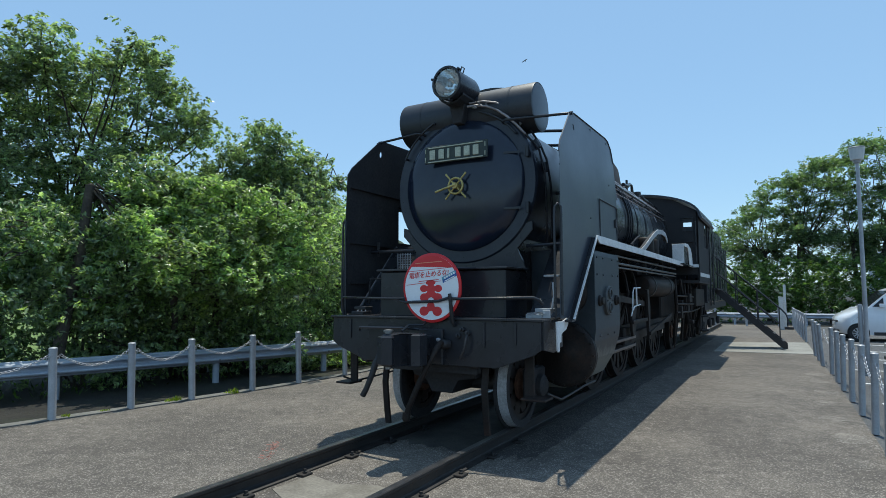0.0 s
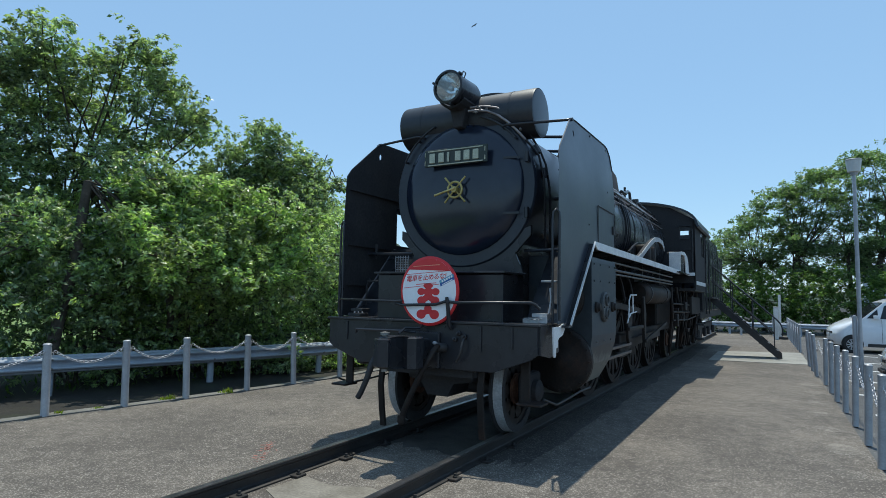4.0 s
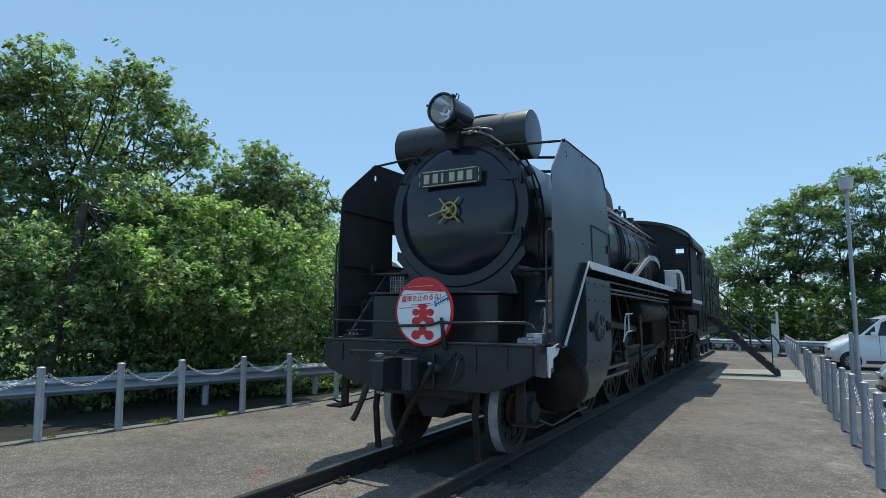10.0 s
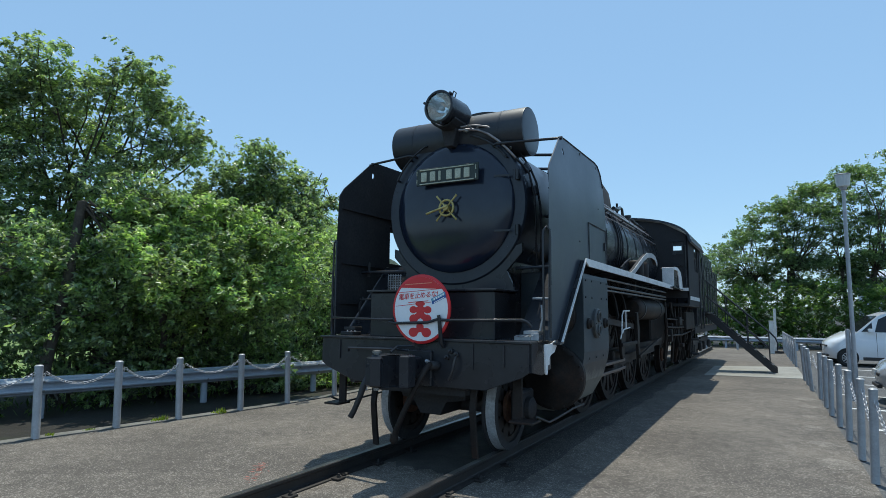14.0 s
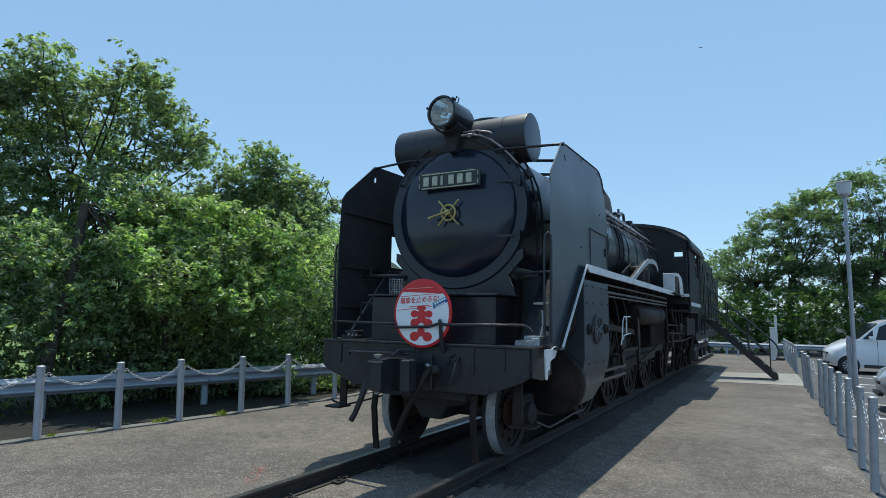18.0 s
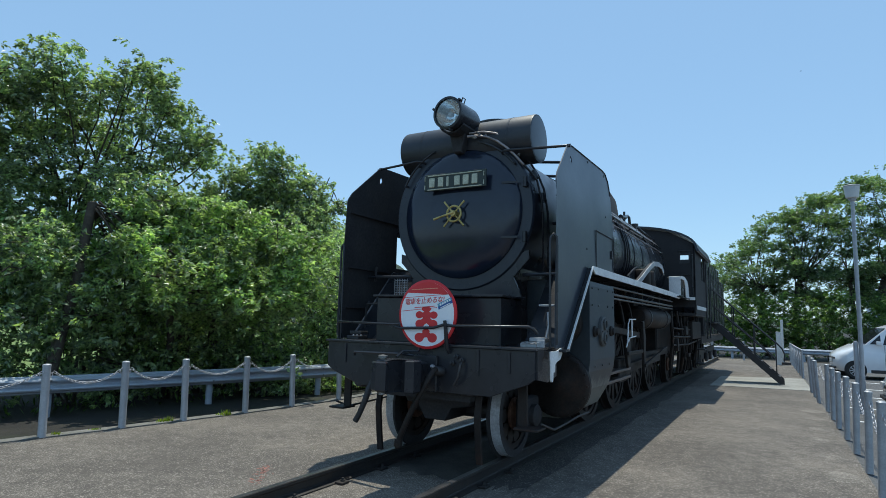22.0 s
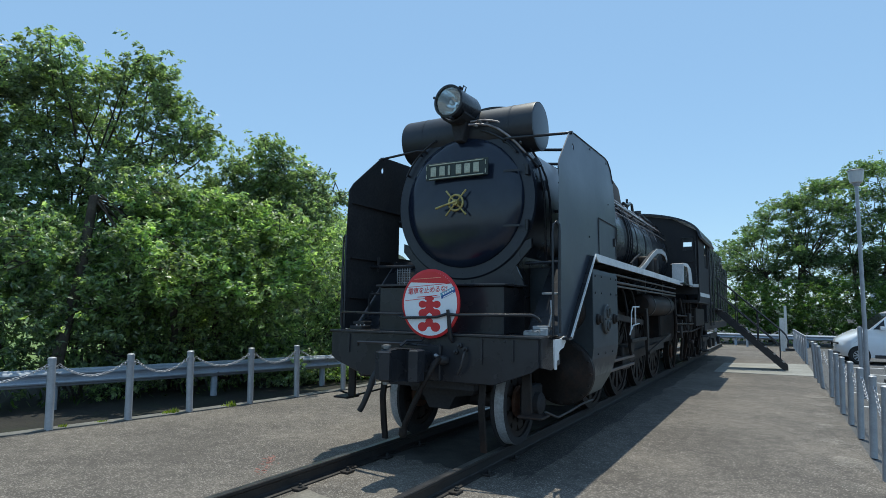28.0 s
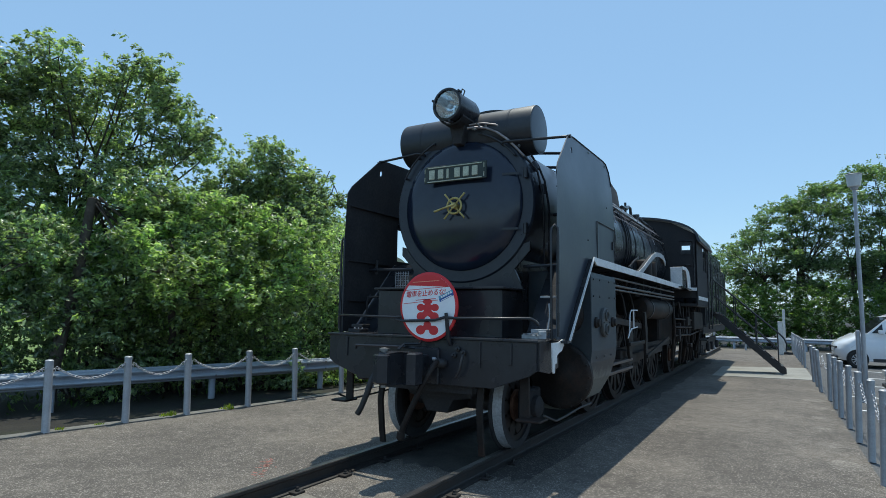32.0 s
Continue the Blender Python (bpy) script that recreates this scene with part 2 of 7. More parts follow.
# the casing's paint has flaked off in a ragged patch over its lower half
n_, l_ = CYL.node_tree.nodes, CYL.node_tree.links
b_ = n_["Principled BSDF"]
src_ = b_.inputs["Base Color"].links[0].from_socket
co_ = n_.new("ShaderNodeTexCoord"); se_ = n_.new("ShaderNodeSeparateXYZ"); l_.new(co_.outputs["Object"], se_.inputs[0])
no_ = n_.new("ShaderNodeTexNoise"); no_.inputs["Scale"].default_value = 3.2; no_.inputs["Detail"].default_value = 9; no_.inputs["Roughness"].default_value = .65
l_.new(co_.outputs["Object"], no_.inputs["Vector"])
zr_ = n_.new("ShaderNodeMapRange"); zr_.inputs[1].default_value, zr_.inputs[2].default_value = 1.40, .70; zr_.inputs[3].default_value, zr_.inputs[4].default_value = -.5, .2
l_.new(se_.outputs[2], zr_.inputs[0])
ad_ = n_.new("ShaderNodeMath"); l_.new(zr_.outputs[0], ad_.inputs[0]); l_.new(no_.outputs[0], ad_.inputs[1])
ra_ = n_.new("ShaderNodeMapRange"); ra_.inputs[1].default_value, ra_.inputs[2].default_value = .47, .62; ra_.inputs[4].default_value = .85
l_.new(ad_.outputs[0], ra_.inputs[0])
mi_ = n_.new("ShaderNodeMix"); mi_.data_type = 'RGBA'; mi_.inputs[7].default_value = (.17, .18, .165, 1)
l_.new(ra_.outputs[0], mi_.inputs[0]); l_.new(src_, mi_.inputs[6]); l_.new(mi_.outputs[2], b_.inputs["Base Color"])
GREY_PANEL = mat("faded_grey_black_paint", (0.020, 0.028, 0.043), (0.028, 0.038, 0.055), rough=0.33, scale=1.5, fine=22, bump=0.05, stain=(0.066, 0.074, 0.085), stain_amt=0.5, stain_scale=1.9, grain_amt=0.12)
WHITE = mat("white_edge_paint", (0.68, 0.69, 0.70), (0.8, 0.8, 0.8), rough=0.45, scale=6, fine=45, bump=0.08, stain=(0.32, 0.30, 0.27), stain_amt=0.5, stain_scale=4, grain_amt=0.09)
BRASS = mat("painted_brass", (0.42, 0.33, 0.11), (0.56, 0.46, 0.18), rough=0.4, metal=0.35, scale=12, fine=60, bump=0.06)
PLATE_GREEN = mat("plate_green_black", (0.022, 0.032, 0.026), (0.03, 0.042, 0.034), rough=0.45, scale=9, fine=60)
PLATE_EDGE = mat("plate_cream_metal", (0.40, 0.40, 0.30), (0.52, 0.52, 0.40), rough=0.4, metal=0.25, scale=14, fine=80, bump=0.05)
RUST = mat("rusty_axle_face", (0.09, 0.042, 0.026), (0.14, 0.07, 0.042), rough=0.8, scale=8, fine=50, bump=0.3)
RAIL_SIDE = mat("rail_dark_iron", (0.014, 0.013, 0.013), (0.03, 0.026, 0.024), rough=0.6, scale=8, fine=60, stain=(0.07, 0.04, 0.025), stain_amt=0.35, stain_scale=5)
STEEL = mat("dull_rail_steel", (0.20, 0.205, 0.21), (0.30, 0.30, 0.30), rough=0.42, metal=0.7, scale=10, fine=90, bump=0.05, stain=(0.12, 0.07, 0.045), stain_amt=0.5, stain_scale=6)
POST = mat("silver_grey_post_paint", (0.33, 0.34, 0.36), (0.42, 0.43, 0.45), rough=0.45, metal=0.15, scale=5, fine=70, bump=0.06, stain=(0.22, 0.21, 0.2), stain_amt=0.4, stain_scale=6, obj_rand=0.06, grain_amt=0.09)
CHAIN = mat("galvanised_chain", (0.46, 0.46, 0.48), (0.60, 0.60, 0.62), rough=0.42, metal=0.35, scale=20, fine=90, bump=0.05)
GUARD = mat("guardrail_pale_paint", (0.34, 0.38, 0.44), (0.41, 0.45, 0.51), rough=0.5, scale=2, fine=40, bump=0.06, stain=(0.28, 0.27, 0.25), stain_amt=0.45, stain_scale=3, grain_amt=0.09)
ASPHALT = asphalt_mat("worn_asphalt", (0.104, 0.090, 0.077), (0.330, 0.296, 0.254), (0.200, 0.171, 0.140), 0.45)
ASPHALT_PALE = asphalt_mat("bleached_asphalt", (0.125, 0.110, 0.094), (0.41, 0.37, 0.32), (0.25, 0.22, 0.185), 0.6)
# asphalt darkened to carry the shade beside the engine
ASPHALT_SHADE = asphalt_mat("shade_darkened_asphalt", (0.052, 0.047, 0.043), (0.20, 0.185, 0.165), (0.10, 0.09, 0.08), 0.5)
ASPHALT_LOT = asphalt_mat("car_park_asphalt", (0.085, 0.085, 0.086), (0.17, 0.17, 0.168), (0.14, 0.14, 0.138), 0.4)
CONCRETE = mat("pale_concrete", (0.26, 0.25, 0.22), (0.34, 0.33, 0.295), rough=0.85, scale=1.5, fine=30, bump=0.25, stain=(0.22, 0.21, 0.19), stain_amt=0.5)
KERB = mat("kerb_concrete", (0.14, 0.135, 0.12), (0.21, 0.20, 0.18), rough=0.85, scale=3, fine=35, bump=0.3, stain=(0.12, 0.115, 0.1), stain_amt=0.6, stain_scale=2.5)
# dark humus, lowered further so the colour holds the shade of overhanging trees
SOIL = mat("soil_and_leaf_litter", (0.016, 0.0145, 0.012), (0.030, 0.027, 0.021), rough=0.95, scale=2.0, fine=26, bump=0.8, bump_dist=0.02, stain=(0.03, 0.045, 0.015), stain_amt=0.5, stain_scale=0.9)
BARK = mat("grey_brown_bark", (0.05, 0.04, 0.031), (0.10, 0.082, 0.065), rough=0.9, scale=5, fine=30, bump=0.8, bump_dist=0.02)
LINE = mat("white_road_paint", (0.62, 0.62, 0.60), (0.74, 0.74, 0.72), rough=0.7, scale=6, fine=60, bump=0.15, stain=(0.3, 0.3, 0.29), stain_amt=0.5, stain_scale=4)
RED_MARK = mat("faded_red_spray", (0.33, 0.13, 0.10), (0.23, 0.14, 0.115), rough=0.85, scale=14, fine=60, bump=0.3)
SIGN_RED = mat("sign_red", (0.62, 0.022, 0.030), (0.68, 0.03, 0.036), rough=0.4, scale=3, fine=50, bump=0.0, grain_amt=0.02)
SIGN_WHITE = mat("sign_white", (0.86, 0.87, 0.90), (0.9, 0.91, 0.93), rough=0.4, scale=3, fine=50, bump=0.0, grain_amt=0.02)
SIGN_BLUE = mat("sign_blue", (0.02, 0.09, 0.32), (0.03, 0.12, 0.38), rough=0.4, scale=5, fine=50, bump=0.0, grain_amt=0.02)
SIGN_TEAL = mat("sign_teal", (0.12, 0.40, 0.50), (0.16, 0.46, 0.56), rough=0.4, scale=5, fine=50, bump=0.0, grain_amt=0.02)
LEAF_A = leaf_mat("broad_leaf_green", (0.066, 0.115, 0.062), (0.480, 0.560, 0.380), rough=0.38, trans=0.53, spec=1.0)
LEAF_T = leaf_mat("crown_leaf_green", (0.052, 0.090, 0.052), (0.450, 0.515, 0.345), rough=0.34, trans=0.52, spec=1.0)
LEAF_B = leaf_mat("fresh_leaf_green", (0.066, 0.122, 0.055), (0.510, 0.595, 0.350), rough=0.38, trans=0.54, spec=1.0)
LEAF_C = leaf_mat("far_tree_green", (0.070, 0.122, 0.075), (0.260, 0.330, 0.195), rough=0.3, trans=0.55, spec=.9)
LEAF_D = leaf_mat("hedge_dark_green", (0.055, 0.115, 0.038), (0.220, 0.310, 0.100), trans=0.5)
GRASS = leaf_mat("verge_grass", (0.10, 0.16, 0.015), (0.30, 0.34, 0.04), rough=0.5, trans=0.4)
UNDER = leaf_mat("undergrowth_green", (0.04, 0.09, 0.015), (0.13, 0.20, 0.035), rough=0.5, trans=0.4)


# ---- mesh helpers ----
def part(name, bm, material, parent=None, label="", smooth=None):
    """Links a bmesh as one mesh object under a thing or a part. smooth: the angle up to which its faces shade smoothly."""
    me = bpy.data.meshes.new(name)
    bmesh.ops.recalc_face_normals(bm, faces=bm.faces)
    if smooth:
        lim = radians(smooth)
        for f in bm.faces:
            f.smooth = True
        for e in bm.edges:
            e.smooth = len(e.link_faces) == 2 and e.calc_face_angle(0) < lim
    bm.to_mesh(me)
    bm.free()
    mats = material if isinstance(material, (list, tuple)) else [material]
    for k in mats:
        me.materials.append(k)
    ob = new(name, me)
    if parent:
        ob.parent = parent
    if label:
        ob["label"] = label
    return ob


def each(name, bm, material, parent, label="", smooth=None):
    """As part(), but every separate piece of the bmesh becomes a part of its own."""
    bm.verts.index_update()
    seen, made = set(), []
    verts = list(bm.verts)
    for v in verts:
        if v in seen:
            continue
        stack, isle = [v], []
        seen.add(v)
        while stack:
            a = stack.pop(); isle.append(a)
            for e in a.link_edges:
                b = e.other_vert(a)
                if b not in seen:
                    seen.add(b); stack.append(b)
        sub = bmesh.new()
        copy = {a: sub.verts.new(a.co) for a in isle}
        for f in {f for a in isle for f in a.link_faces}:
            sub.faces.new([copy[a] for a in f.verts])
        made.append(part(name, sub, material, parent, label, smooth))
    bm.free()
    return made


def thing(name, label, category, group="", kind="", at=(0, 0, 0), rz=0.0):
    ob = new(name)
    ob.empty_display_size = 0.2
    ob.matrix_basis = pose(*at, 0, 0, rz)
    return tagged(ob, label, category, group, kind)


def B():
    return bmesh.new()


def box(bm, x0, x1, y0, y1, z0, z1, bev=0.0, seg=1):
    r = bmesh.ops.create_cube(bm, size=1.0)
    for v in r["verts"]:
        v.co = Vector((x0 + (v.co.x + .5) * (x1 - x0), y0 + (v.co.y + .5) * (y1 - y0), z0 + (v.co.z + .5) * (z1 - z0)))
    if bev:
        es = list({e for v in r["verts"] for e in v.link_edges})
        bmesh.ops.bevel(bm, geom=es, offset=bev, segments=seg, affect='EDGES', profile=0.7)
    return bm


def frame_of(d):
    d = Vector(d).normalized()
    a = Vector((0, 0, 1)) if abs(d.z) < 0.95 else Vector((0, 1, 0))
    u = d.cross(a).normalized()
    return u, u.cross(d).normalized(), d


def lathe(bm, prof, origin, d, seg=32, arc=360.0, start=0.0, ref=None):
    """A body of revolution about the line origin + s * d; prof is a row of (radius, s)."""
    if ref is None:
        u, v, d = frame_of(d)
    else:
        d = Vector(d).normalized(); u = Vector(ref).normalized(); v = d.cross(u)
    o = Vector(origin)
    full = arc >= 359.9
    cnt = seg if full else seg + 1
    rings = []
    for r, s in prof:
        if r < 1e-6:
            rings.append([bm.verts.new(o + d * s)])
        else:
            rings.append([bm.verts.new(o + d * s + (u * math.cos(a) + v * math.sin(a)) * r)
                          for a in (radians(start + arc * i / seg) for i in range(cnt))])
    for A, C in zip(rings, rings[1:]):
        for i in range(seg if full else seg):
            j = (i + 1) % cnt
            q = [A[i % len(A)], A[j % len(A)], C[j % len(C)], C[i % len(C)]]
            q = [w for k, w in enumerate(q) if w not in q[:k]]
            if len(q) > 2:
                bm.faces.new(q)
    return bm


def cyl(bm, p0, p1, r0, r1=None, seg=16):
    p0, p1 = Vector(p0), Vector(p1)
    h = (p1 - p0).length
    r1 = r0 if r1 is None else r1
    return lathe(bm, [(0, 0), (r0, 0), (r1, h), (0, h)], p0, p1 - p0, seg)


def tube(bm, pts, r, seg=8, closed=False):
    """A round bar along a row of points."""
    P = [Vector(p) for p in pts]
    n = len(P)
    rad = r if isinstance(r, (list, tuple)) else [r] * n
    rings, u = [], None
    for i, p in enumerate(P):
        a = P[(i - 1) % n] if closed or i else p
        c = P[(i + 1) % n] if closed or i < n - 1 else p
        d = (c - a).normalized()
        if u is None:
            u = frame_of(d)[0]
        u = (u - d * u.dot(d)).normalized()
        v = d.cross(u)
        rings.append([bm.verts.new(p + (u * math.cos(t) + v * math.sin(t)) * rad[i]) for t in (2 * math.pi * k / seg for k in range(seg))])
    m = n if closed else n - 1
    for i in range(m):
        A, C = rings[i], rings[(i + 1) % n]
        for k in range(seg):
            bm.faces.new((A[k], A[(k + 1) % seg], C[(k + 1) % seg], C[k]))
    if not closed:
        bm.faces.new(rings[0][::-1]); bm.faces.new(rings[-1])
    return bm


def slab(bm, outline, axis, a0, a1, bev=0.0):
    """A flat plate: an outline of 2D points drawn on the plane across an axis, from a0 to a1 along it."""
    def at(p, a):
        return {'x': (a, p[0], p[1]), 'y': (p[0], a, p[1]), 'z': (p[0], p[1], a)}[axis]
    A = [bm.verts.new(at(p, a0)) for p in outline]
    C = [bm.verts.new(at(p, a1)) for p in outline]
    fs = [bm.faces.new(A[::-1]), bm.faces.new(C)]
    k = len(A)
    for i in range(k):
        fs.append(bm.faces.new((A[i], A[(i + 1) % k], C[(i + 1) % k], C[i])))
    if bev:
        es = list({e for f in fs[:2] for e in f.edges})
        bmesh.ops.bevel(bm, geom=es, offset=bev, segments=1, affect='EDGES')
    return bm


def strip(bm, path, width_vec, thick_vec):
    """A bent plate: a path of points, its width and its thickness as vectors."""
    w, t = Vector(width_vec), Vector(thick_vec)
    R = [[bm.verts.new(Vector(p) + a) for a in (Vector((0, 0, 0)), w, w + t, t)] for p in path]
    for A, C in zip(R, R[1:]):
        for k in range(4):
            bm.faces.new((A[k], A[(k + 1) % 4], C[(k + 1) % 4], C[k]))
    bm.faces.new(R[0][::-1]); bm.faces.new(R[-1])
    return bm


def arc_pts(cx, cz, r, a0, a1, n):
    return [(cx + r * math.cos(radians(a0 + (a1 - a0) * i / n)), cz + r * math.sin(radians(a0 + (a1 - a0) * i / n))) for i in range(n + 1)]


def rivets(bm, pts, d, r=0.012, h=0.008):
    for p in pts:
        lathe(bm, [(r, 0), (r * .8, h * .7), (0, h)], p, d, 6)
    return bm


def mesh_np(name, verts, faces, material, parent=None, smooth=False):
    """A mesh straight from arrays of vertices and equal-sized faces."""
    me = bpy.data.meshes.new(name)
    me.from_pydata(verts.tolist(), [], faces.tolist())
    if smooth:
        me.polygons.foreach_set("use_smooth", [True] * len(me.polygons))
    me.materials.append(material)
    ob = new(name, me)
    if parent:
        ob.parent = parent
    return ob


HILL = mat("wooded_hill_green", (0.028, 0.05, 0.03), (0.06, 0.09, 0.05), rough=0.95, scale=0.12, fine=1.2, bump=1.0, bump_dist=1.5)
PATCH = mat("brown_worn_asphalt", (0.17, 0.15, 0.12), (0.25, 0.225, 0.185), rough=0.9, scale=4, fine=45, bump=0.4)
CAR_WHITE = mat("white_car_paint", (0.78, 0.80, 0.83), (0.80, 0.82, 0.85), rough=0.22, rough_var=.04, scale=1, fine=8, bump=0.0, coat=0.6, grain_amt=0.02)
CAR_SILVER = mat("silver_car_paint", (0.42, 0.44, 0.47), (0.47, 0.49, 0.52), rough=0.25, rough_var=.04, metal=0.4, scale=1, fine=8, bump=0.0, coat=0.6, grain_amt=0.02)
CAR_GLASS = mat("dark_car_glass", (0.012, 0.014, 0.018), (0.016, 0.018, 0.022), rough=0.06, rough_var=.02, scale=1, fine=4, bump=0.0, grain_amt=0.02)
RUBBER = mat("tyre_rubber", (0.018, 0.018, 0.018), (0.03, 0.03, 0.03), rough=0.8, scale=9, fine=60)
ALLOY = mat("alloy_wheel", (0.52, 0.53, 0.55), (0.62, 0.62, 0.64), rough=0.35, metal=0.15, scale=6, fine=30, bump=0, grain_amt=0.02)
LAMP_CLEAR = mat("car_lamp_clear", (0.6, 0.63, 0.66), (0.75, 0.77, 0.8), rough=0.1, metal=0.5, scale=14, fine=40, bump=0, grain_amt=0.02)
STAIR = mat("stair_black_paint", (0.018, 0.018, 0.021), (0.028, 0.028, 0.031), rough=0.5, scale=5, fine=40, stain=(.08, .05, .035), stain_amt=.3)
# dark bed between the rails, with the shade under the engine in its colour
SHADE_BED = mat("shade_darkened_bed", (0.036, 0.034, 0.031), (0.085, 0.079, 0.071), rough=0.8, scale=3.5, fine=45, bump=0.5, bump_dist=0.008, stain=(0.085, 0.078, 0.068), stain_amt=0.4, stain_scale=2.2)
PILLAR = mat("off_white_pillar_paint", (0.55, 0.55, 0.53), (0.66, 0.66, 0.64), rough=0.6, scale=3, fine=30, stain=(.35, .34, .31), stain_amt=.4, grain_amt=0.09)
PLASTER = mat("pale_wall_plaster", (0.45, 0.47, 0.5), (0.55, 0.57, 0.6), rough=0.8, scale=.6, fine=12)
COPPER = mat("weathered_copper_pipe", (0.22, 0.19, 0.185), (0.36, 0.32, 0.31), rough=0.45, metal=0.4, scale=9, fine=40, stain=(0.07, 0.06, 0.06), stain_amt=0.7, stain_scale=6)

WORN = mat("worn_bare_steel", (0.24, 0.245, 0.26), (0.42, 0.42, 0.44), rough=0.4, metal=0.3, scale=14, fine=70, bump=0.1, stain=(.1, .09, .08), stain_amt=.6, stain_scale=9)
OILY = mat("oily_pinkish_steel", (0.095, 0.078, 0.072), (0.16, 0.13, 0.122), rough=0.4, metal=0.5, scale=10, fine=60, bump=0.05, stain=(.04, .025, .02), stain_amt=.6, stain_scale=5)
FLAKED = mat("pale_flaked_casing_paint", (0.046, 0.050, 0.053), (0.082, 0.086, 0.086), rough=0.6, scale=3.0, fine=30, bump=0.12, stain=(0.030, 0.033, 0.037), stain_amt=0.8, stain_scale=3.2, grain_amt=0.12)
SMOKE = mat("smokebox_black_paint", (0.0180, 0.0225, 0.0340), (0.0245, 0.0300, 0.0430), rough=0.31, rough_var=0.12, scale=2.6, fine=24, bump=0.08, spec=0.45, stain=(0.045, 0.047, 0.053), stain_amt=0.4, stain_scale=2.0, grain_amt=0.12)
RAIL_TOP = mat("dark_unused_rail_top", (0.055, 0.055, 0.060), (0.10, 0.098, 0.10), rough=0.36, metal=0.5, scale=7, fine=80, bump=0.08, stain=(0.08, 0.056, 0.044), stain_amt=0.5, stain_scale=5)
DULL_WHITE = mat("dulled_white_paint", (0.34, 0.35, 0.37), (0.46, 0.47, 0.48), rough=0.5, scale=6, fine=45, bump=0.08, stain=(0.2, 0.19, 0.17), stain_amt=0.5, stain_scale=4, grain_amt=0.09)


# ---- ground, paved yard, car park ----
def flat_sheet(name, pts, z0, z1, material, label, kind="structure", cat="ground"):
    bm = B()
    slab(bm, pts, 'z', z0, z1)
    ob = part(name, bm, material)
    return tagged(ob, label, cat, kind=kind)


flat_sheet("ground", [(-900, -900), (900, -900), (900, 900), (-900, 900)], -0.6, -0.06, SOIL, "soil with leaf litter and weeds to the horizon, darkened for tree-shade")

# the fence line bends where the yard narrows
FENCE_L = [(-5.35, -5.6), (-5.18, -4.6), (-5.02, -3.62), (-4.83, -2.4), (-4.629, -1.105), (-4.467, -0.217), (-4.341, 0.613), (-4.199, 1.594), (-4.104, 2.512), (-4.05, 3.66), (-4.05, 4.6), (-4.05, 5.55), (-4.05, 6.5), (-4.05, 7.5)]
KL = [(x - 0.10, y) for x, y in FENCE_L]
yard_pts = [(-6.9, -16)] + [(x + 0.07, y) for x, y in FENCE_L] + [(-3.9, 26.3), (3.5, 26.3), (3.72, 11.7), (3.95, -16)]
flat_sheet("pavement", yard_pts, -0.3, 0.0, ASPHALT, "worn grey asphalt yard with pale stone chips", cat="pavement")
flat_sheet("road", [(3.95, -16), (3.72, 11.7), (3.5, 26.3), (60, 26.3), (60, -16)], -0.3, -0.012, ASPHALT_LOT, "grey asphalt car park beside the yard", cat="car park")

# kerb along the fence, in lengths
kerb = thing("kerb", "weathered concrete kerb along the edge of the yard", "kerb", kind="structure")
for (x0, y0), (x1, y1) in zip(KL, KL[1:]):
    bm = B()
    d = Vector((x1 - x0, y1 - y0, 0)); L = d.length; d.normalize(); w = Vector((-d.y, d.x, 0))
    pts = []
    for s, t in ((0.004, -0.04), (L - 0.004, -0.04), (L - 0.004, 0.13), (0.004, 0.13)):
        q = Vector((x0, y0, 0)) + d * s - w * t
        pts.append((q.x, q.y))
    slab(bm, pts, 'z', -0.25, 0.012, bev=0.006)
    part("kerb_stone", bm, KERB, kerb)

# pale concrete strip at the foot of the stair
bm = B(); slab(bm, [(1.45, 11.72), (3.70, 12.05), (3.62, 15.9), (1.45, 14.92)], 'z', -0.05, 0.012, bev=0.004)
tagged(part("concrete_path", bm, CONCRETE), "pale concrete strip laid across the yard", "path", kind="structure")

# worn patch between the rails and a sprayed mark
bm = B()
slab(bm, [(-0.45, -1.62), (-0.2, -1.75), (0.15, -1.62), (0.42, -1.5), (0.42, -1.2), (0.2, -1.15), (-0.1, -1.28), (-0.43, -1.2)], 'z', 0.0, 0.004)
tagged(part("worn_patch", bm, PATCH), "brown worn patch in the asphalt between the rails", "patch", kind="structure")
bm = B()
rng = np.random.default_rng(12)
for k in range(70):                                  # worn down to flecks along its stroke
    f = rng.uniform() ** 1.3
    cx, cy = -1.12 - .40 * f + rng.normal(0, .045 - .028 * f), -1.08 + .58 * f + rng.normal(0, .035)
    r = rng.uniform(.006, .022)
    a0 = rng.uniform(0, 6)
    slab(bm, [(cx + r * rng.uniform(.5, 1.2) * math.cos(a0 + q), cy + r * rng.uniform(.5, 1.2) * math.sin(a0 + q)) for q in (0, 1.2, 2.4, 3.7, 5.0)], 'z', 0.0, .0012)
tagged(part("paint_mark", bm, RED_MARK), "faded red sprayed mark on the asphalt", "paint mark", kind="structure")

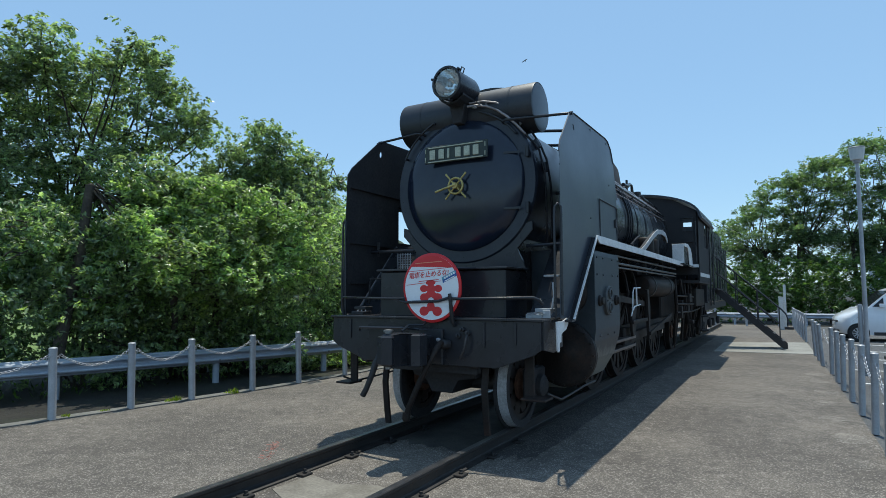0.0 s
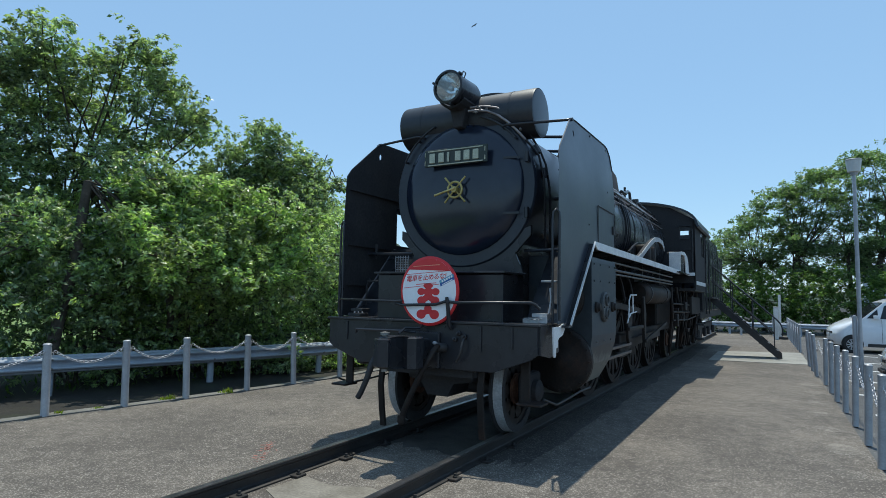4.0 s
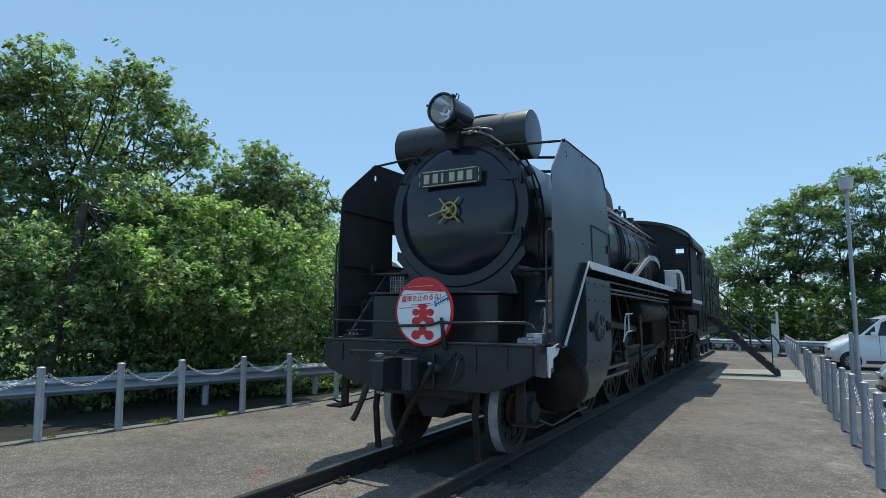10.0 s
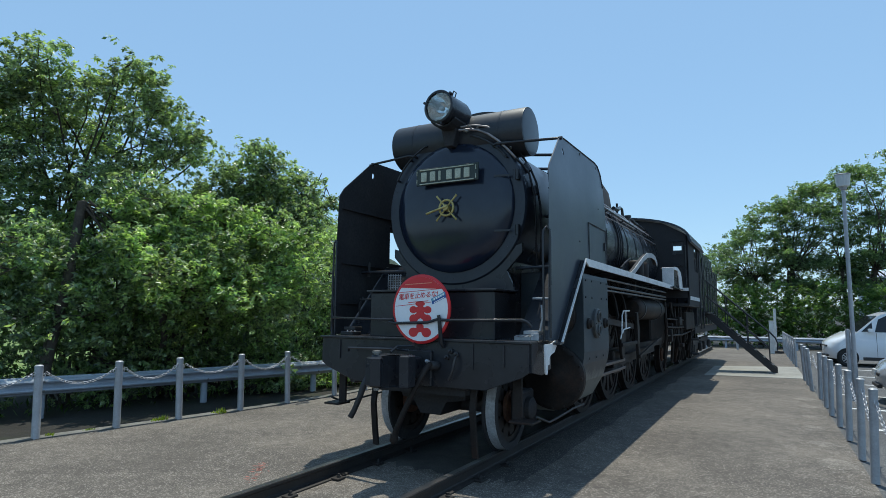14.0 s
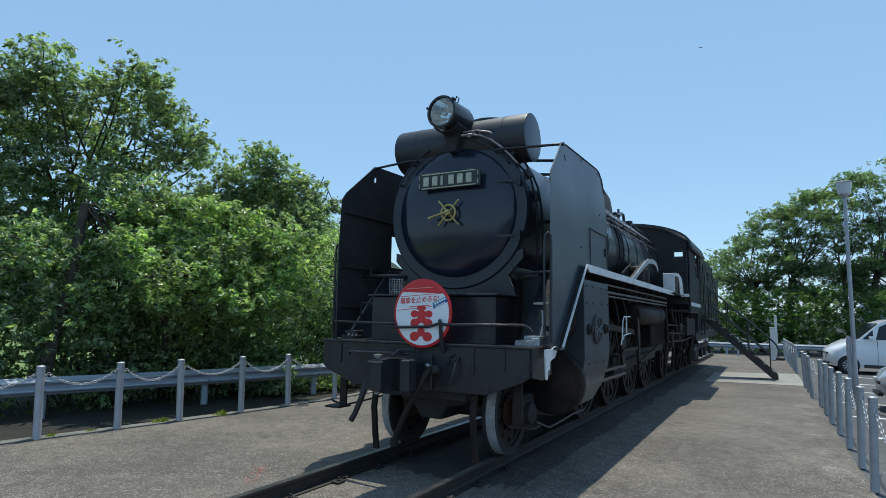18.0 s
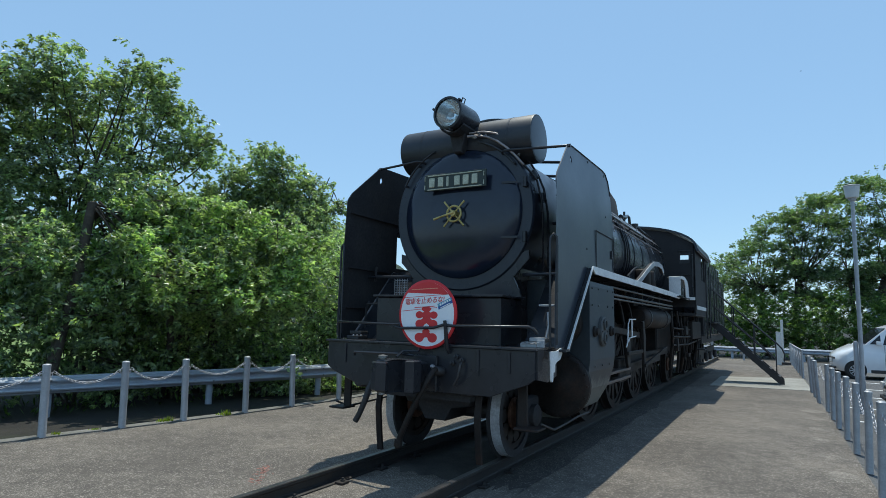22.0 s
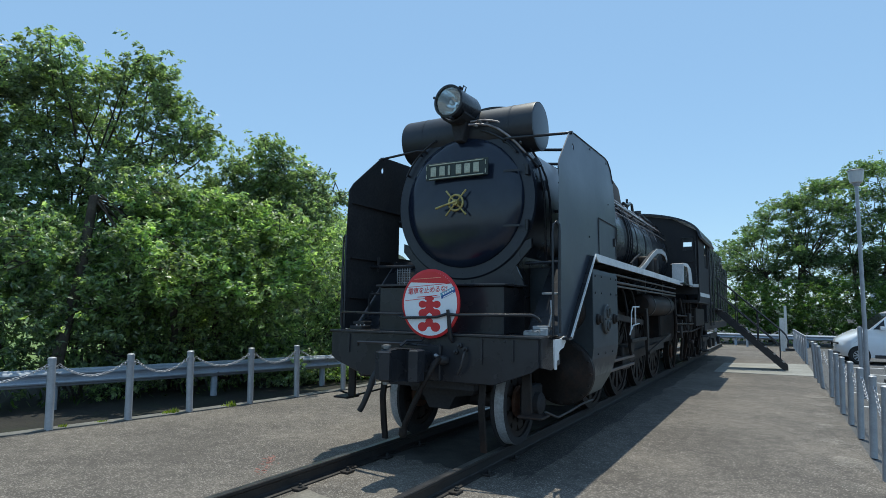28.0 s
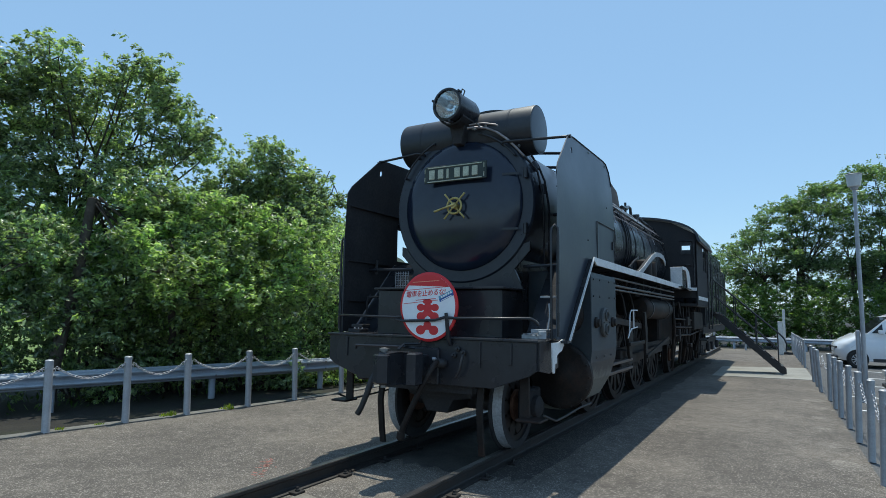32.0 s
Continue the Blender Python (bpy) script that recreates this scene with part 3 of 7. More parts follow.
# dark track bed along the rails; the engine's deep shade is put into its colour
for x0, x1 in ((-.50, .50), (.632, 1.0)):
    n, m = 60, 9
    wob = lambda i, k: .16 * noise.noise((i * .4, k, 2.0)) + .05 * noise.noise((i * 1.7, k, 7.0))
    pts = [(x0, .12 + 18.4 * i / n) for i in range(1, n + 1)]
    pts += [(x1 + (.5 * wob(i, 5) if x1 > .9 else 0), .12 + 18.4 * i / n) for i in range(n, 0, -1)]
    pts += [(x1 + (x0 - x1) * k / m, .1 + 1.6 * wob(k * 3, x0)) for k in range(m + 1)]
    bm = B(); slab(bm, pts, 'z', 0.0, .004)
    tagged(part("track_bed", bm, SHADE_BED if x0 == -.5 else ASPHALT_SHADE), "dark ground beside the rails, engine shade put into its colour", "track bed", kind="structure")

# bleached patches in the asphalt beside the chain posts
rng = np.random.default_rng(31)
for y in (.4, 1.5, 2.5, 3.6, 4.7, 5.75, 6.8, 7.9):
    cx, cy, rx, ry = 3.50 + rng.uniform(-.07, .07), y + rng.uniform(-.1, .1), rng.uniform(.12, .20), rng.uniform(.16, .28)
    pts = [(cx + rx * (1 + .3 * noise.noise((k * .9, y, 1))) * math.cos(2 * math.pi * k / 18), cy + ry * (1 + .3 * noise.noise((k * .9, y, 4))) * math.sin(2 * math.pi * k / 18)) for k in range(18)]
    bm = B(); slab(bm, pts, 'z', 0.0, .0012)
    tagged(part("worn_patch", bm, ASPHALT_PALE), "bleached patch in the asphalt beside the chain posts", "patch", kind="structure")

# bay lines of the car park
bay_lines = thing("bay_lines", "white painted parking bay lines on the car park", "road marking", kind="structure")
for y in (0.7, 2.9, 5.04, 7.13, 9.17, 11.5, 13.68, 16.0, 18.9):
    bm = B(); box(bm, 4.15, 9.2, y - 0.06, y + 0.06, -0.03, -0.007)
    part("bay_line", bm, LINE, bay_lines)


# ---- chain posts ----
def chain_post(h=0.86, r=0.05):
    t = thing("chain_post", "silver-grey painted steel chain post standing at the yard edge", "post", "chain posts")
    bm = B(); lathe(bm, [(0, 0), (r + .002, 0), (r, .01), (r, h - .03), (r + .003, h - .03), (r + .003, h - .012), (r - .012, h), (0, h + .004)], (0, 0, 0), (0, 0, 1), 20)
    part("tube", bm, POST, t, smooth=40)
    for s in (-1, 1):
        bm = B(); tube(bm, [(0, s * (r - .004), h - .12), (0, s * (r + .02), h - .11), (0, s * (r + .028), h - .135), (0, s * (r + .018), h - .155), (0, s * (r - .004), h - .15)], 0.006, 6)
        part("chain_eye", bm, CHAIN, t)
    return t


def link_mesh(L=0.053, w=0.0145, r=0.0040):
    pts = []
    for i in range(12):
        a = 2 * math.pi * i / 12
        pts.append((w * math.cos(a), 0, (L / 2 - w) * (1 if math.sin(a) >= 0 else -1) + w * math.sin(a)))
    bm = B(); tube(bm, pts, r, 5, closed=True)
    me = bpy.data.meshes.new("chain_link"); bm.to_mesh(me); bm.free(); me.materials.append(CHAIN)
    for p in me.polygons:
        p.use_smooth = True
    return me


LINK = link_mesh()


def chain(p0, p1, sag, label="galvanised steel chain hung between two posts"):
    """A hanging chain of links between two points."""
    p0, p1 = Vector(p0), Vector(p1)
    t = thing("chain", label, "chain", "chains between posts", at=p0)
    d = p1 - p0
    samples = [Vector((d.x * s, d.y * s, d.z * s - sag * 4 * s * (1 - s))) for s in (i / 200 for i in range(201))]
    lens = [0]
    for a, b in zip(samples, samples[1:]):
        lens.append(lens[-1] + (b - a).length)
    step = 0.041
    n = int(lens[-1] / step)
    V, F, off = [], [], 0
    mv = np.array([v.co for v in LINK.vertices]); mf = np.array([p.vertices for p in LINK.polygons])
    for i in range(n):
        s = (i + .5) * lens[-1] / n
        k = max(1, int(np.searchsorted(lens, s)))
        q = samples[min(k, 200)]
        tan = (samples[min(k, 200)] - samples[k - 1]).normalized()
        u, v, w = frame_of(tan)
        a = math.pi / 4 + (math.pi / 2) * (i % 2)
        uu = u * math.cos(a) + v * math.sin(a)
        vv = w.cross(uu)
        M = np.array([uu, vv, w])
        V.append(mv @ M + np.array(q)); F.append(mf + off); off += len(mv)
    ob = mesh_np("chain_run", np.concatenate(V), np.concatenate(F), CHAIN, t, smooth=True)
    ob["kind"] = "stuff"
    return t


post0 = chain_post(.86, .046)
post0.matrix_basis = pose(*FENCE_L[0], 0.0)
for x, y in FENCE_L[1:]:
    copy_thing(post0, pose(x, y, 0.0, random.uniform(-.7, .7), random.uniform(-2.6, -1.4), 0))
for (x0, y0), (x1, y1) in zip(FENCE_L, FENCE_L[1:]):
    chain((x0, y0 + .06, .77), (x1, y1 - .06, .77), random.uniform(.145, .175))

BOLL_R = [(3.90, -1.4, 1.5), (3.87, -.3, 1.8), (3.85, .75, 1.8), (3.81, 1.80, 2.0), (3.822, 2.83, 2.0), (3.817, 3.95, 1.8), (3.808, 5.01, 1.5), (3.787, 6.03, 1.4), (3.782, 7.0, .8), (3.772, 8.13, 1.0), (3.70, 9.55, -3.0), (3.69, 10.65, -2.6), (3.67, 11.75, -2.4)]
post1 = chain_post(.86, .037)
post1.matrix_basis = pose(3.93, -2.5, 0)
for x, y, lean in BOLL_R:
    copy_thing(post1, pose(x, y, 0.0, random.uniform(-.4, .4), lean, 0))
for (x0, y0, _), (x1, y1, _) in zip(BOLL_R, BOLL_R[1:]):
    chain((x0 + .045, y0 + .03, .735), (x1 + .045, y1 - .03, .735), random.uniform(.20, .25))
BOLL_F = [(3.618 - .021 * i * 1.25, 16.2 + i * 1.25, 0) for i in range(8)]
for x, y, lean in BOLL_F:
    copy_thing(post1, pose(x, y, 0.0))
for (x0, y0, _), (x1, y1, _) in zip(BOLL_F, BOLL_F[1:]):
    chain((x0, y0 + .07, .725), (x1, y1 - .07, .725), .2)
BOLL_B = [(-3.6 + 1.3 * i, 25.4) for i in range(6)]
for x, y in BOLL_B:
    copy_thing(post0, pose(x, y, 0.0, 0, 0, 90))
for (x0, y0), (x1, y1) in zip(BOLL_B, BOLL_B[1:]):
    chain((x0 + .07, y0, .725), (x1 - .07, y1, .725), .2)


# ---- guardrails ----
def guardrail(pts, spacing, h=0.57, name_label="pale painted steel guardrail on posts behind the yard"):
    """A corrugated crash barrier along a row of plan points, the face towards +x of its run."""
    t = thing("guardrail", name_label, "guardrail", kind="structure")
    prof = [(a, z * .74) for a, z in [(0, -.175), (.012, -.165), (.02, -.14), (.075, -.11), (.085, -.085), (.075, -.06), (.02, -.03), (.012, 0), (.02, .03), (.075, .06), (.085, .085), (.075, .11), (.02, .14), (.012, .165), (0, .175)]]
    for (x0, y0), (x1, y1) in zip(pts, pts[1:]):
        d = Vector((x1 - x0, y1 - y0, 0)); L = d.length; d.normalize(); nrm = Vector((d.y, -d.x, 0))
        bm = B()
        rows = []
        for s in (-0.05, L + 0.05):
            rows.append([bm.verts.new(Vector((x0, y0, h - .155)) + d * s + nrm * (a + off) + Vector((0, 0, z))) for off, rng in ((0, prof), (-.006, prof[::-1])) for a, z in rng])
        k = len(rows[0])
        for i in range(k):
            bm.faces.new((rows[0][i], rows[0][(i + 1) % k], rows[1][(i + 1) % k], rows[1][i]))
        part("beam", bm, GUARD, t, smooth=30)
        m = max(1, int(round(L / spacing)))
        for i in range(m):
            p = Vector((x0, y0, 0)) + d * (L * i / m) - nrm * .07
            bm = B(); lathe(bm, [(0, -.2), (.057, -.2), (.057, h - .06), (.05, h - .045), (0, h - .045)], p, (0, 0, 1), 16)
            part("post", bm, GUARD, t, smooth=40)
            bm = B()
            for dz in (-.065, .065):
                lathe(bm, [(0.018, 0), (.016, .012), (0, .014)], p + nrm * .155 + Vector((0, 0, h - .155 + dz)), nrm, 6)
            part("bolt_pair", bm, STEEL, t)
    return t


guardrail([(-8.6, -8.2), (-7.9, -5.6), (-7.1, -2.9), (-6.32, -.2), (-5.631, 2.105), (-5.03, 4.257), (-4.75, 6.4), (-4.75, 12.0)], 2.2)
guardrail([(-14, 27.0), (-2, 27.3), (4, 27.4), (10, 27.4), (22, 27.3)], 4.0)

# sunlit grass beyond the trees
flat_sheet("grass_field", [(-70, -60), (-11.5, -60), (-11.5, 90), (-70, 90)], -0.08, -0.03, mat("sunlit_grass", (0.10, 0.17, 0.035), (0.17, 0.23, 0.06), rough=.9, scale=.8, fine=14, bump=.6, bump_dist=.03), "sunlit grass beyond the trees", cat="grass")


# ---- trees ----
def leaves(name, centres, radii, per, size, material, parent, rng, droop=0.35, flat=0.55, aspect=2.0):
    """A crown: leaf blades in sprays about twig ends, each blade two triangles folded along its rib."""
    spr = max(1, per // 11)                          # sprays about each twig end, eleven blades in each
    cs = np.repeat(centres, spr, 0)
    g = rng.normal(size=(len(cs), 3)); g[:, 2] *= flat
    cs = cs + g * (np.repeat(radii, spr) * 0.55)[:, None]
    lead = rng.uniform(0, 2 * np.pi, len(cs))
    n = len(cs) * 11
    p = np.repeat(cs, 11, 0) + rng.normal(size=(n, 3)) * size * .28
    L = size * rng.uniform(.6, 1.3, n)
    W = L / aspect
    az = np.repeat(lead, 11) + rng.normal(0, 1.1, n)
    dip = rng.normal(-droop, .38, n)
    d = np.stack([np.cos(az) * np.cos(dip), np.sin(az) * np.cos(dip), np.sin(dip)], 1)
    s = np.stack([-np.sin(az), np.cos(az), np.zeros(n)], 1)
    roll = rng.normal(0, .7, n)
    up = np.cross(s, d)
    up = -up
    s2 = s * np.cos(roll)[:, None] + up * np.sin(roll)[:, None]
    nn = np.cross(d, s2)
    base, tip = p, p + d * L[:, None]
    mid = p + d * (L * .45)[:, None]
    lift = nn * (W * .18)[:, None]
    a, b = mid + s2 * (W / 2)[:, None] + lift, mid - s2 * (W / 2)[:, None] + lift
    V = np.stack([base, a, tip, b], 1).reshape(-1, 3)
    k = np.arange(n) * 4
    F = np.concatenate([np.stack([k, k + 1, k + 2], 1), np.stack([k, k + 2, k + 3], 1)])
    ob = mesh_np(name, V, F, material, parent)
    ob["kind"] = "stuff"
    return ob


def crown_points(blobs, count, rng, shell=0.55):
    """Twig ends through a set of lobes (x, y, z, rx, ry, rz), thicker towards their outsides."""
    w = np.array([b[3] * b[4] * b[5] for b in blobs]) ** .8
    pick = rng.choice(len(blobs), count, p=w / w.sum())
    u = rng.normal(size=(count, 3)); u /= np.linalg.norm(u, axis=1)[:, None]
    q = rng.uniform(0, 1, count) ** (1 / 3.0)
    q = shell * np.maximum(q, rng.uniform(.55, 1.06, count)) + (1 - shell) * q
    bl = np.array(blobs)[pick]
    return bl[:, :3] + u * q[:, None] * bl[:, 3:], pick


def limb(bm, p0, p1, r0, r1, rng, bend=0.12, n=6, seg=7):
    p0, p1 = np.array(p0, float), np.array(p1, float)
    L = np.linalg.norm(p1 - p0)
    o = rng.normal(size=3) * bend * L
    pts = [p0 + (p1 - p0) * s + o * 4 * s * (1 - s) * .5 + rng.normal(size=3) * L * .012 for s in np.linspace(0, 1, n)]
    tube(bm, [tuple(q) for q in pts], [r0 + (r1 - r0) * s for s in np.linspace(0, 1, n)], seg)
    return pts


SWAY = []


def tree(name, at, fork, blobs, seed, label, category, leaf, count, per, size, trunk_r=0.13, spray=0.42, droop=.35, limbs=9, stems=1, twigs=70, shell=.55, group="", pieces=1):
    rng = np.random.default_rng(seed)
    t = thing(name, label, category, group, at=at)
    o = np.array(at)
    bl = [(b[0] - o[0], b[1] - o[1], b[2] - o[2], *b[3:]) for b in blobs]
    bm = B()
    tops = []
    for k in range(stems):
        f = np.array([fork[0] - o[0], fork[1] - o[1], fork[2] - o[2]]) + (rng.normal(size=3) * (.35, .35, .2) if k else 0)
        b0 = rng.normal(size=3) * (.15, .15, 0) if k else np.zeros(3)
        pts = limb(bm, (b0[0], b0[1], -.15), f, trunk_r * (1 if not k else .7), trunk_r * .72, rng, .08, 7, 9)
        tops.append(f)
    part("trunk", bm, BARK, t, smooth=60)
    cp, pick = crown_points(bl, count, rng, shell)
    pick, cp = pick[cp[:, 2] > .12], cp[cp[:, 2] > .12]
    ends = []
    for k in range(limbs):
        b = bl[k % len(bl)]
        src = tops[k % stems]
        end = np.array(b[:3]) + np.clip(rng.normal(size=3), -1.2, 1.2) * np.array(b[3:]) * .28
        bm = B()
        pts = limb(bm, src, end, trunk_r * rng.uniform(.15, .27), .010, rng, .16, 8)
        part("limb", bm, BARK, t, smooth=60)
        ends += pts[2:]
    ends = np.array(ends)
    bm = B()
    for q in cp[rng.choice(len(cp), min(twigs, len(cp)), replace=False)]:
        src = ends[np.argmin(((ends - q) ** 2).sum(1) + rng.uniform(0, .3, len(ends)))]
        limb(bm, src, q, .014, .005, rng, .12, 5, 4)
    ob = part("twig_mass", bm, BARK, t)
    ob["kind"] = "stuff"
    grp = pick * pieces // len(bl)                    # neighbouring lobes make one leafy branch
    for g in range(pieces):
        c = cp[grp == g]
        if len(c):
            ob = leaves("leafy_branch" if pieces > 1 else "crown", c, rng.uniform(.55, 1.25, len(c)) * spray, per, size, leaf, t, rng, droop)
            if pieces > 1:
                SWAY.append((ob, rng.uniform(0, 6.28), rng.uniform(.7, 1.3)))
    return t


TREE_L = "leafy broad-leaved tree, glossy green, standing behind the guardrail"
G_L = "trees behind the guardrail"


def lobes_at(rows, back=1.0):
    """Crown lobes given by bearing (left of north), height angle, distance from the yard's camera spot, and radius."""
    out = []
    for az, el, d, r in rows:
        a, e = radians(az), radians(el)
        d, r = d * back, r * back
        out.append((EYE0.x - math.sin(a) * math.cos(e) * d, EYE0.y + math.cos(a) * math.cos(e) * d, EYE0.z + math.sin(e) * d, r * .86, r * .86, r * .76))
    return out


tree("tree", (-10.1, 1.5, -.06), (-9.9, 1.8, 3.0), lobes_at([(66.6, 18.5, 12.4, .65), (64.2, 20.2, 12.2, .42), (65.1, 16.0, 12.8, .79), (61.7, 18.1, 12.4, .61), (58.5, 20.9, 12.2, .42), (57.6, 18.4, 12.6, .68), (56.9, 19.8, 12.2, .34), (60.9, 14.8, 13.2, .62), (64.8, 11.9, 13.0, .91), (55.7, 17.8, 12.3, .39), (54.6, 15.5, 12.6, .56), (57.2, 14.4, 12.2, .56), (51.9, 15.3, 12.4, .36), (52.8, 13.5, 12.8, .47), (66.1, 8.4, 12.9, .80), (62.6, 9.2, 12.9, .64), (60.2, 11.2, 11.6, .47), (69.4, 15.5, 12.8, .89), (69.3, 9.2, 12.0, .95), (59.2, 12.0, 13.0, .60), (55.8, 12.4, 13.2, .50)], 1.08),
     11, TREE_L, "tree", LEAF_T, 840, 66, .087, .14, .32, limbs=26, twigs=200, shell=.4, group=G_L, pieces=6)
tree("tree", (-10.4, -2.0, -.06), (-10.3, -2.0, 2.0), [(-10.2, -1.8, 4.6, 1.4, 1.5, 1.4), (-10.6, -3.2, 4.2, 1.5, 1.5, 1.5), (-10.0, -1.0, 5.4, 1.0, 1.0, .8)],
     12, TREE_L, "tree", LEAF_A, 300, 44, .15, .13, .42, limbs=12, group=G_L, pieces=3)
tree("tree", (-8.4, 5.5, -.06), (-8.3, 5.6, 2.7), lobes_at([(46.9, 14.3, 13, .42), (48.7, 12.3, 13.2, .59), (45.0, 12.6, 13, .55), (42.9, 12.0, 13, .43), (41.0, 12.8, 12.8, .19), (46.5, 9.8, 13.4, .76), (41.9, 9.8, 13, .51), (50.4, 10.3, 13.4, .62), (40.3, 10.4, 12.8, .26), (43.8, 8.1, 13.2, .74), (47.5, 15.5, 12.9, .23)], 1.06),
     13, TREE_L, "tree", LEAF_T, 390, 66, .087, .12, .28, limbs=18, stems=2, twigs=120, shell=.45, group=G_L, pieces=5)


def boughs(az0, az1, el0, el1, count, seed, near=.15, deep=2.4):
    """Leafy boughs standing in a thick uneven screen behind the guardrail, given by bearing and height from the yard."""
    rng = np.random.default_rng(seed)
    out = []
    for k in range(count):
        az = radians(az0 + (az1 - az0) * (k + rng.uniform()) / count)
        dx, dy = -math.sin(az), math.cos(az)
        rail = (-5.75 - EYE0.x + .3 * (EYE0.y - 1.7)) / (dx - .3 * dy)      # the guardrail runs aslant
        el = radians(rng.uniform(el0, el1))
        d = rail + near + deep * rng.uniform() ** 1.2
        r = rng.uniform(.30, .52)
        out.append((EYE0.x + dx * d, EYE0.y + dy * d, EYE0.z + d * math.tan(el), r, r, r * .85))
    return out


tree("tree", (-9.5, 5.6, -.06), (-9.4, 5.6, 2.2), [(-9.6, 3.3, 3.75, .6, .6, .5), (-9.5, 4.1, 3.85, .65, .65, .5), (-9.5, 4.95, 3.9, .65, .65, .55), (-9.5, 5.9, 3.95, .7, .7, .55), (-9.6, 7.3, 4.3, .9, .9, .7), (-9.6, 8.8, 4.2, .9, .9, .8), (-9.3, 10.2, 3.8, .9, .9, .8), (-9.2, 4.4, 2.9, .8, .9, .6), (-9.2, 6.2, 2.9, .8, .9, .6)],
     18, "bright yellow-green broad-leaved tree behind the taller trees", "tree", LEAF_B, 300, 55, .115, .1, .42, limbs=14, stems=3, group=G_L, pieces=3)
LOW = "dense bushy tree with glossy fresh green leaves overhanging the guardrail"
tree("tree", (-7.1, 3.0, -.06), (-6.9, 3.0, 1.7), boughs(44, 53, -1.5, 8.5, 26, 151),
     15, LOW, "tree", LEAF_B, 230, 66, .09, .07, .40, droop=.5, limbs=14, stems=3, group=G_L, pieces=4)
tree("tree", (-6.74, -.12, -.06), (-6.86, .46, 3.3), boughs(53, 62, -1.5, 7.5, 26, 161, .3),
     16, "leaning dark-trunked tree with glossy leaves beside the guardrail", "tree", LEAF_B, 230, 66, .09, .10, .40, droop=.5, limbs=12, group=G_L, pieces=3)
tree("tree", (-8.6, -2.3, -.06), (-8.3, -2.2, 1.7), boughs(61, 76, -1.5, 7, 32, 171, .4),
     17, LOW, "tree", LEAF_A, 320, 66, .09, .07, .34, droop=.5, limbs=10, stems=2, group=G_L, pieces=2)
tree("tree", (-6.9, 6.5, -.06), (-6.7, 6.5, 1.7), [(-6.3, 6.13, 2.87, .5, .5, .45), (-6.18, 6.22, 2.05, .5, .5, .45), (-6.44, 6.01, 1.36, .5, .6, .48), (-6.3, 6.12, 3.4, .3, .3, .28), (-6.7, 6.9, 2.6, .6, .8, .6), (-6.6, 7.6, 1.9, .7, .9, .7), (-6.6, 9.0, 1.5, .9, 1.2, .8), (-6.7, 10.6, 1.5, 1.0, 1.4, .8)],
     14, LOW, "tree", LEAF_B, 300, 77, .09, .09, .42, droop=.5, limbs=10, group=G_L, pieces=3)

tree("tree", (-8.0, 1.9, -.06), (-7.9, 1.9, 2.2), boughs(42, 58, 5, 10.5, 16, 191, .8, 3.2),
     19, "slender broad-leaved tree with pale glossy leaves between the taller trees", "tree", LEAF_T, 240, 66, .09, .08, .40, limbs=14, stems=3, droop=.5, group=G_L, pieces=3)
OUTER = lobes_at([(57.0, 10.4, 12.0, .42), (57.5, 6.3, 10.6, .45), (55.5, 3.8, 10.3, .42), (54.7, 9.6, 12.2, .53), (52.4, 9.1, 11.9, .58), (57.8, 8.4, 11.7, .59), (48.9, 8.6, 12.0, .6), (54.5, 6.2, 11.3, .59), (50.3, 5.9, 11.4, .61), (45.8, 6.6, 11.8, .65), (57.6, 4.5, 11.0, .56), (52.6, 3.5, 10.9, .53), (47.7, 3.4, 11.2, .56), (43.2, 4.6, 11.6, .6), (41.7, 7.4, 12.0, .45), (49.1, 1.0, 10.8, .44), (44.6, 1.4, 11.2, .47), (55.2, 1.6, 10.7, .46), (41.3, 2.0, 11.6, .44)])
tree("tree", (-7.0, 2.4, -.06), (-6.9, 2.5, 1.9), [(x, y, z, r * .95, r1 * .95, r2 * .7) for x, y, z, r, r1, r2 in OUTER],
     20, "bushy tree with fresh green sunlit boughs over the guardrail", "tree", LEAF_B, 420, 55, .095, .08, .28, droop=.3, limbs=21, stems=3, group=G_L, pieces=4)
SHRUB_L = "dense leafy shrub growing under the trees"
k = 0
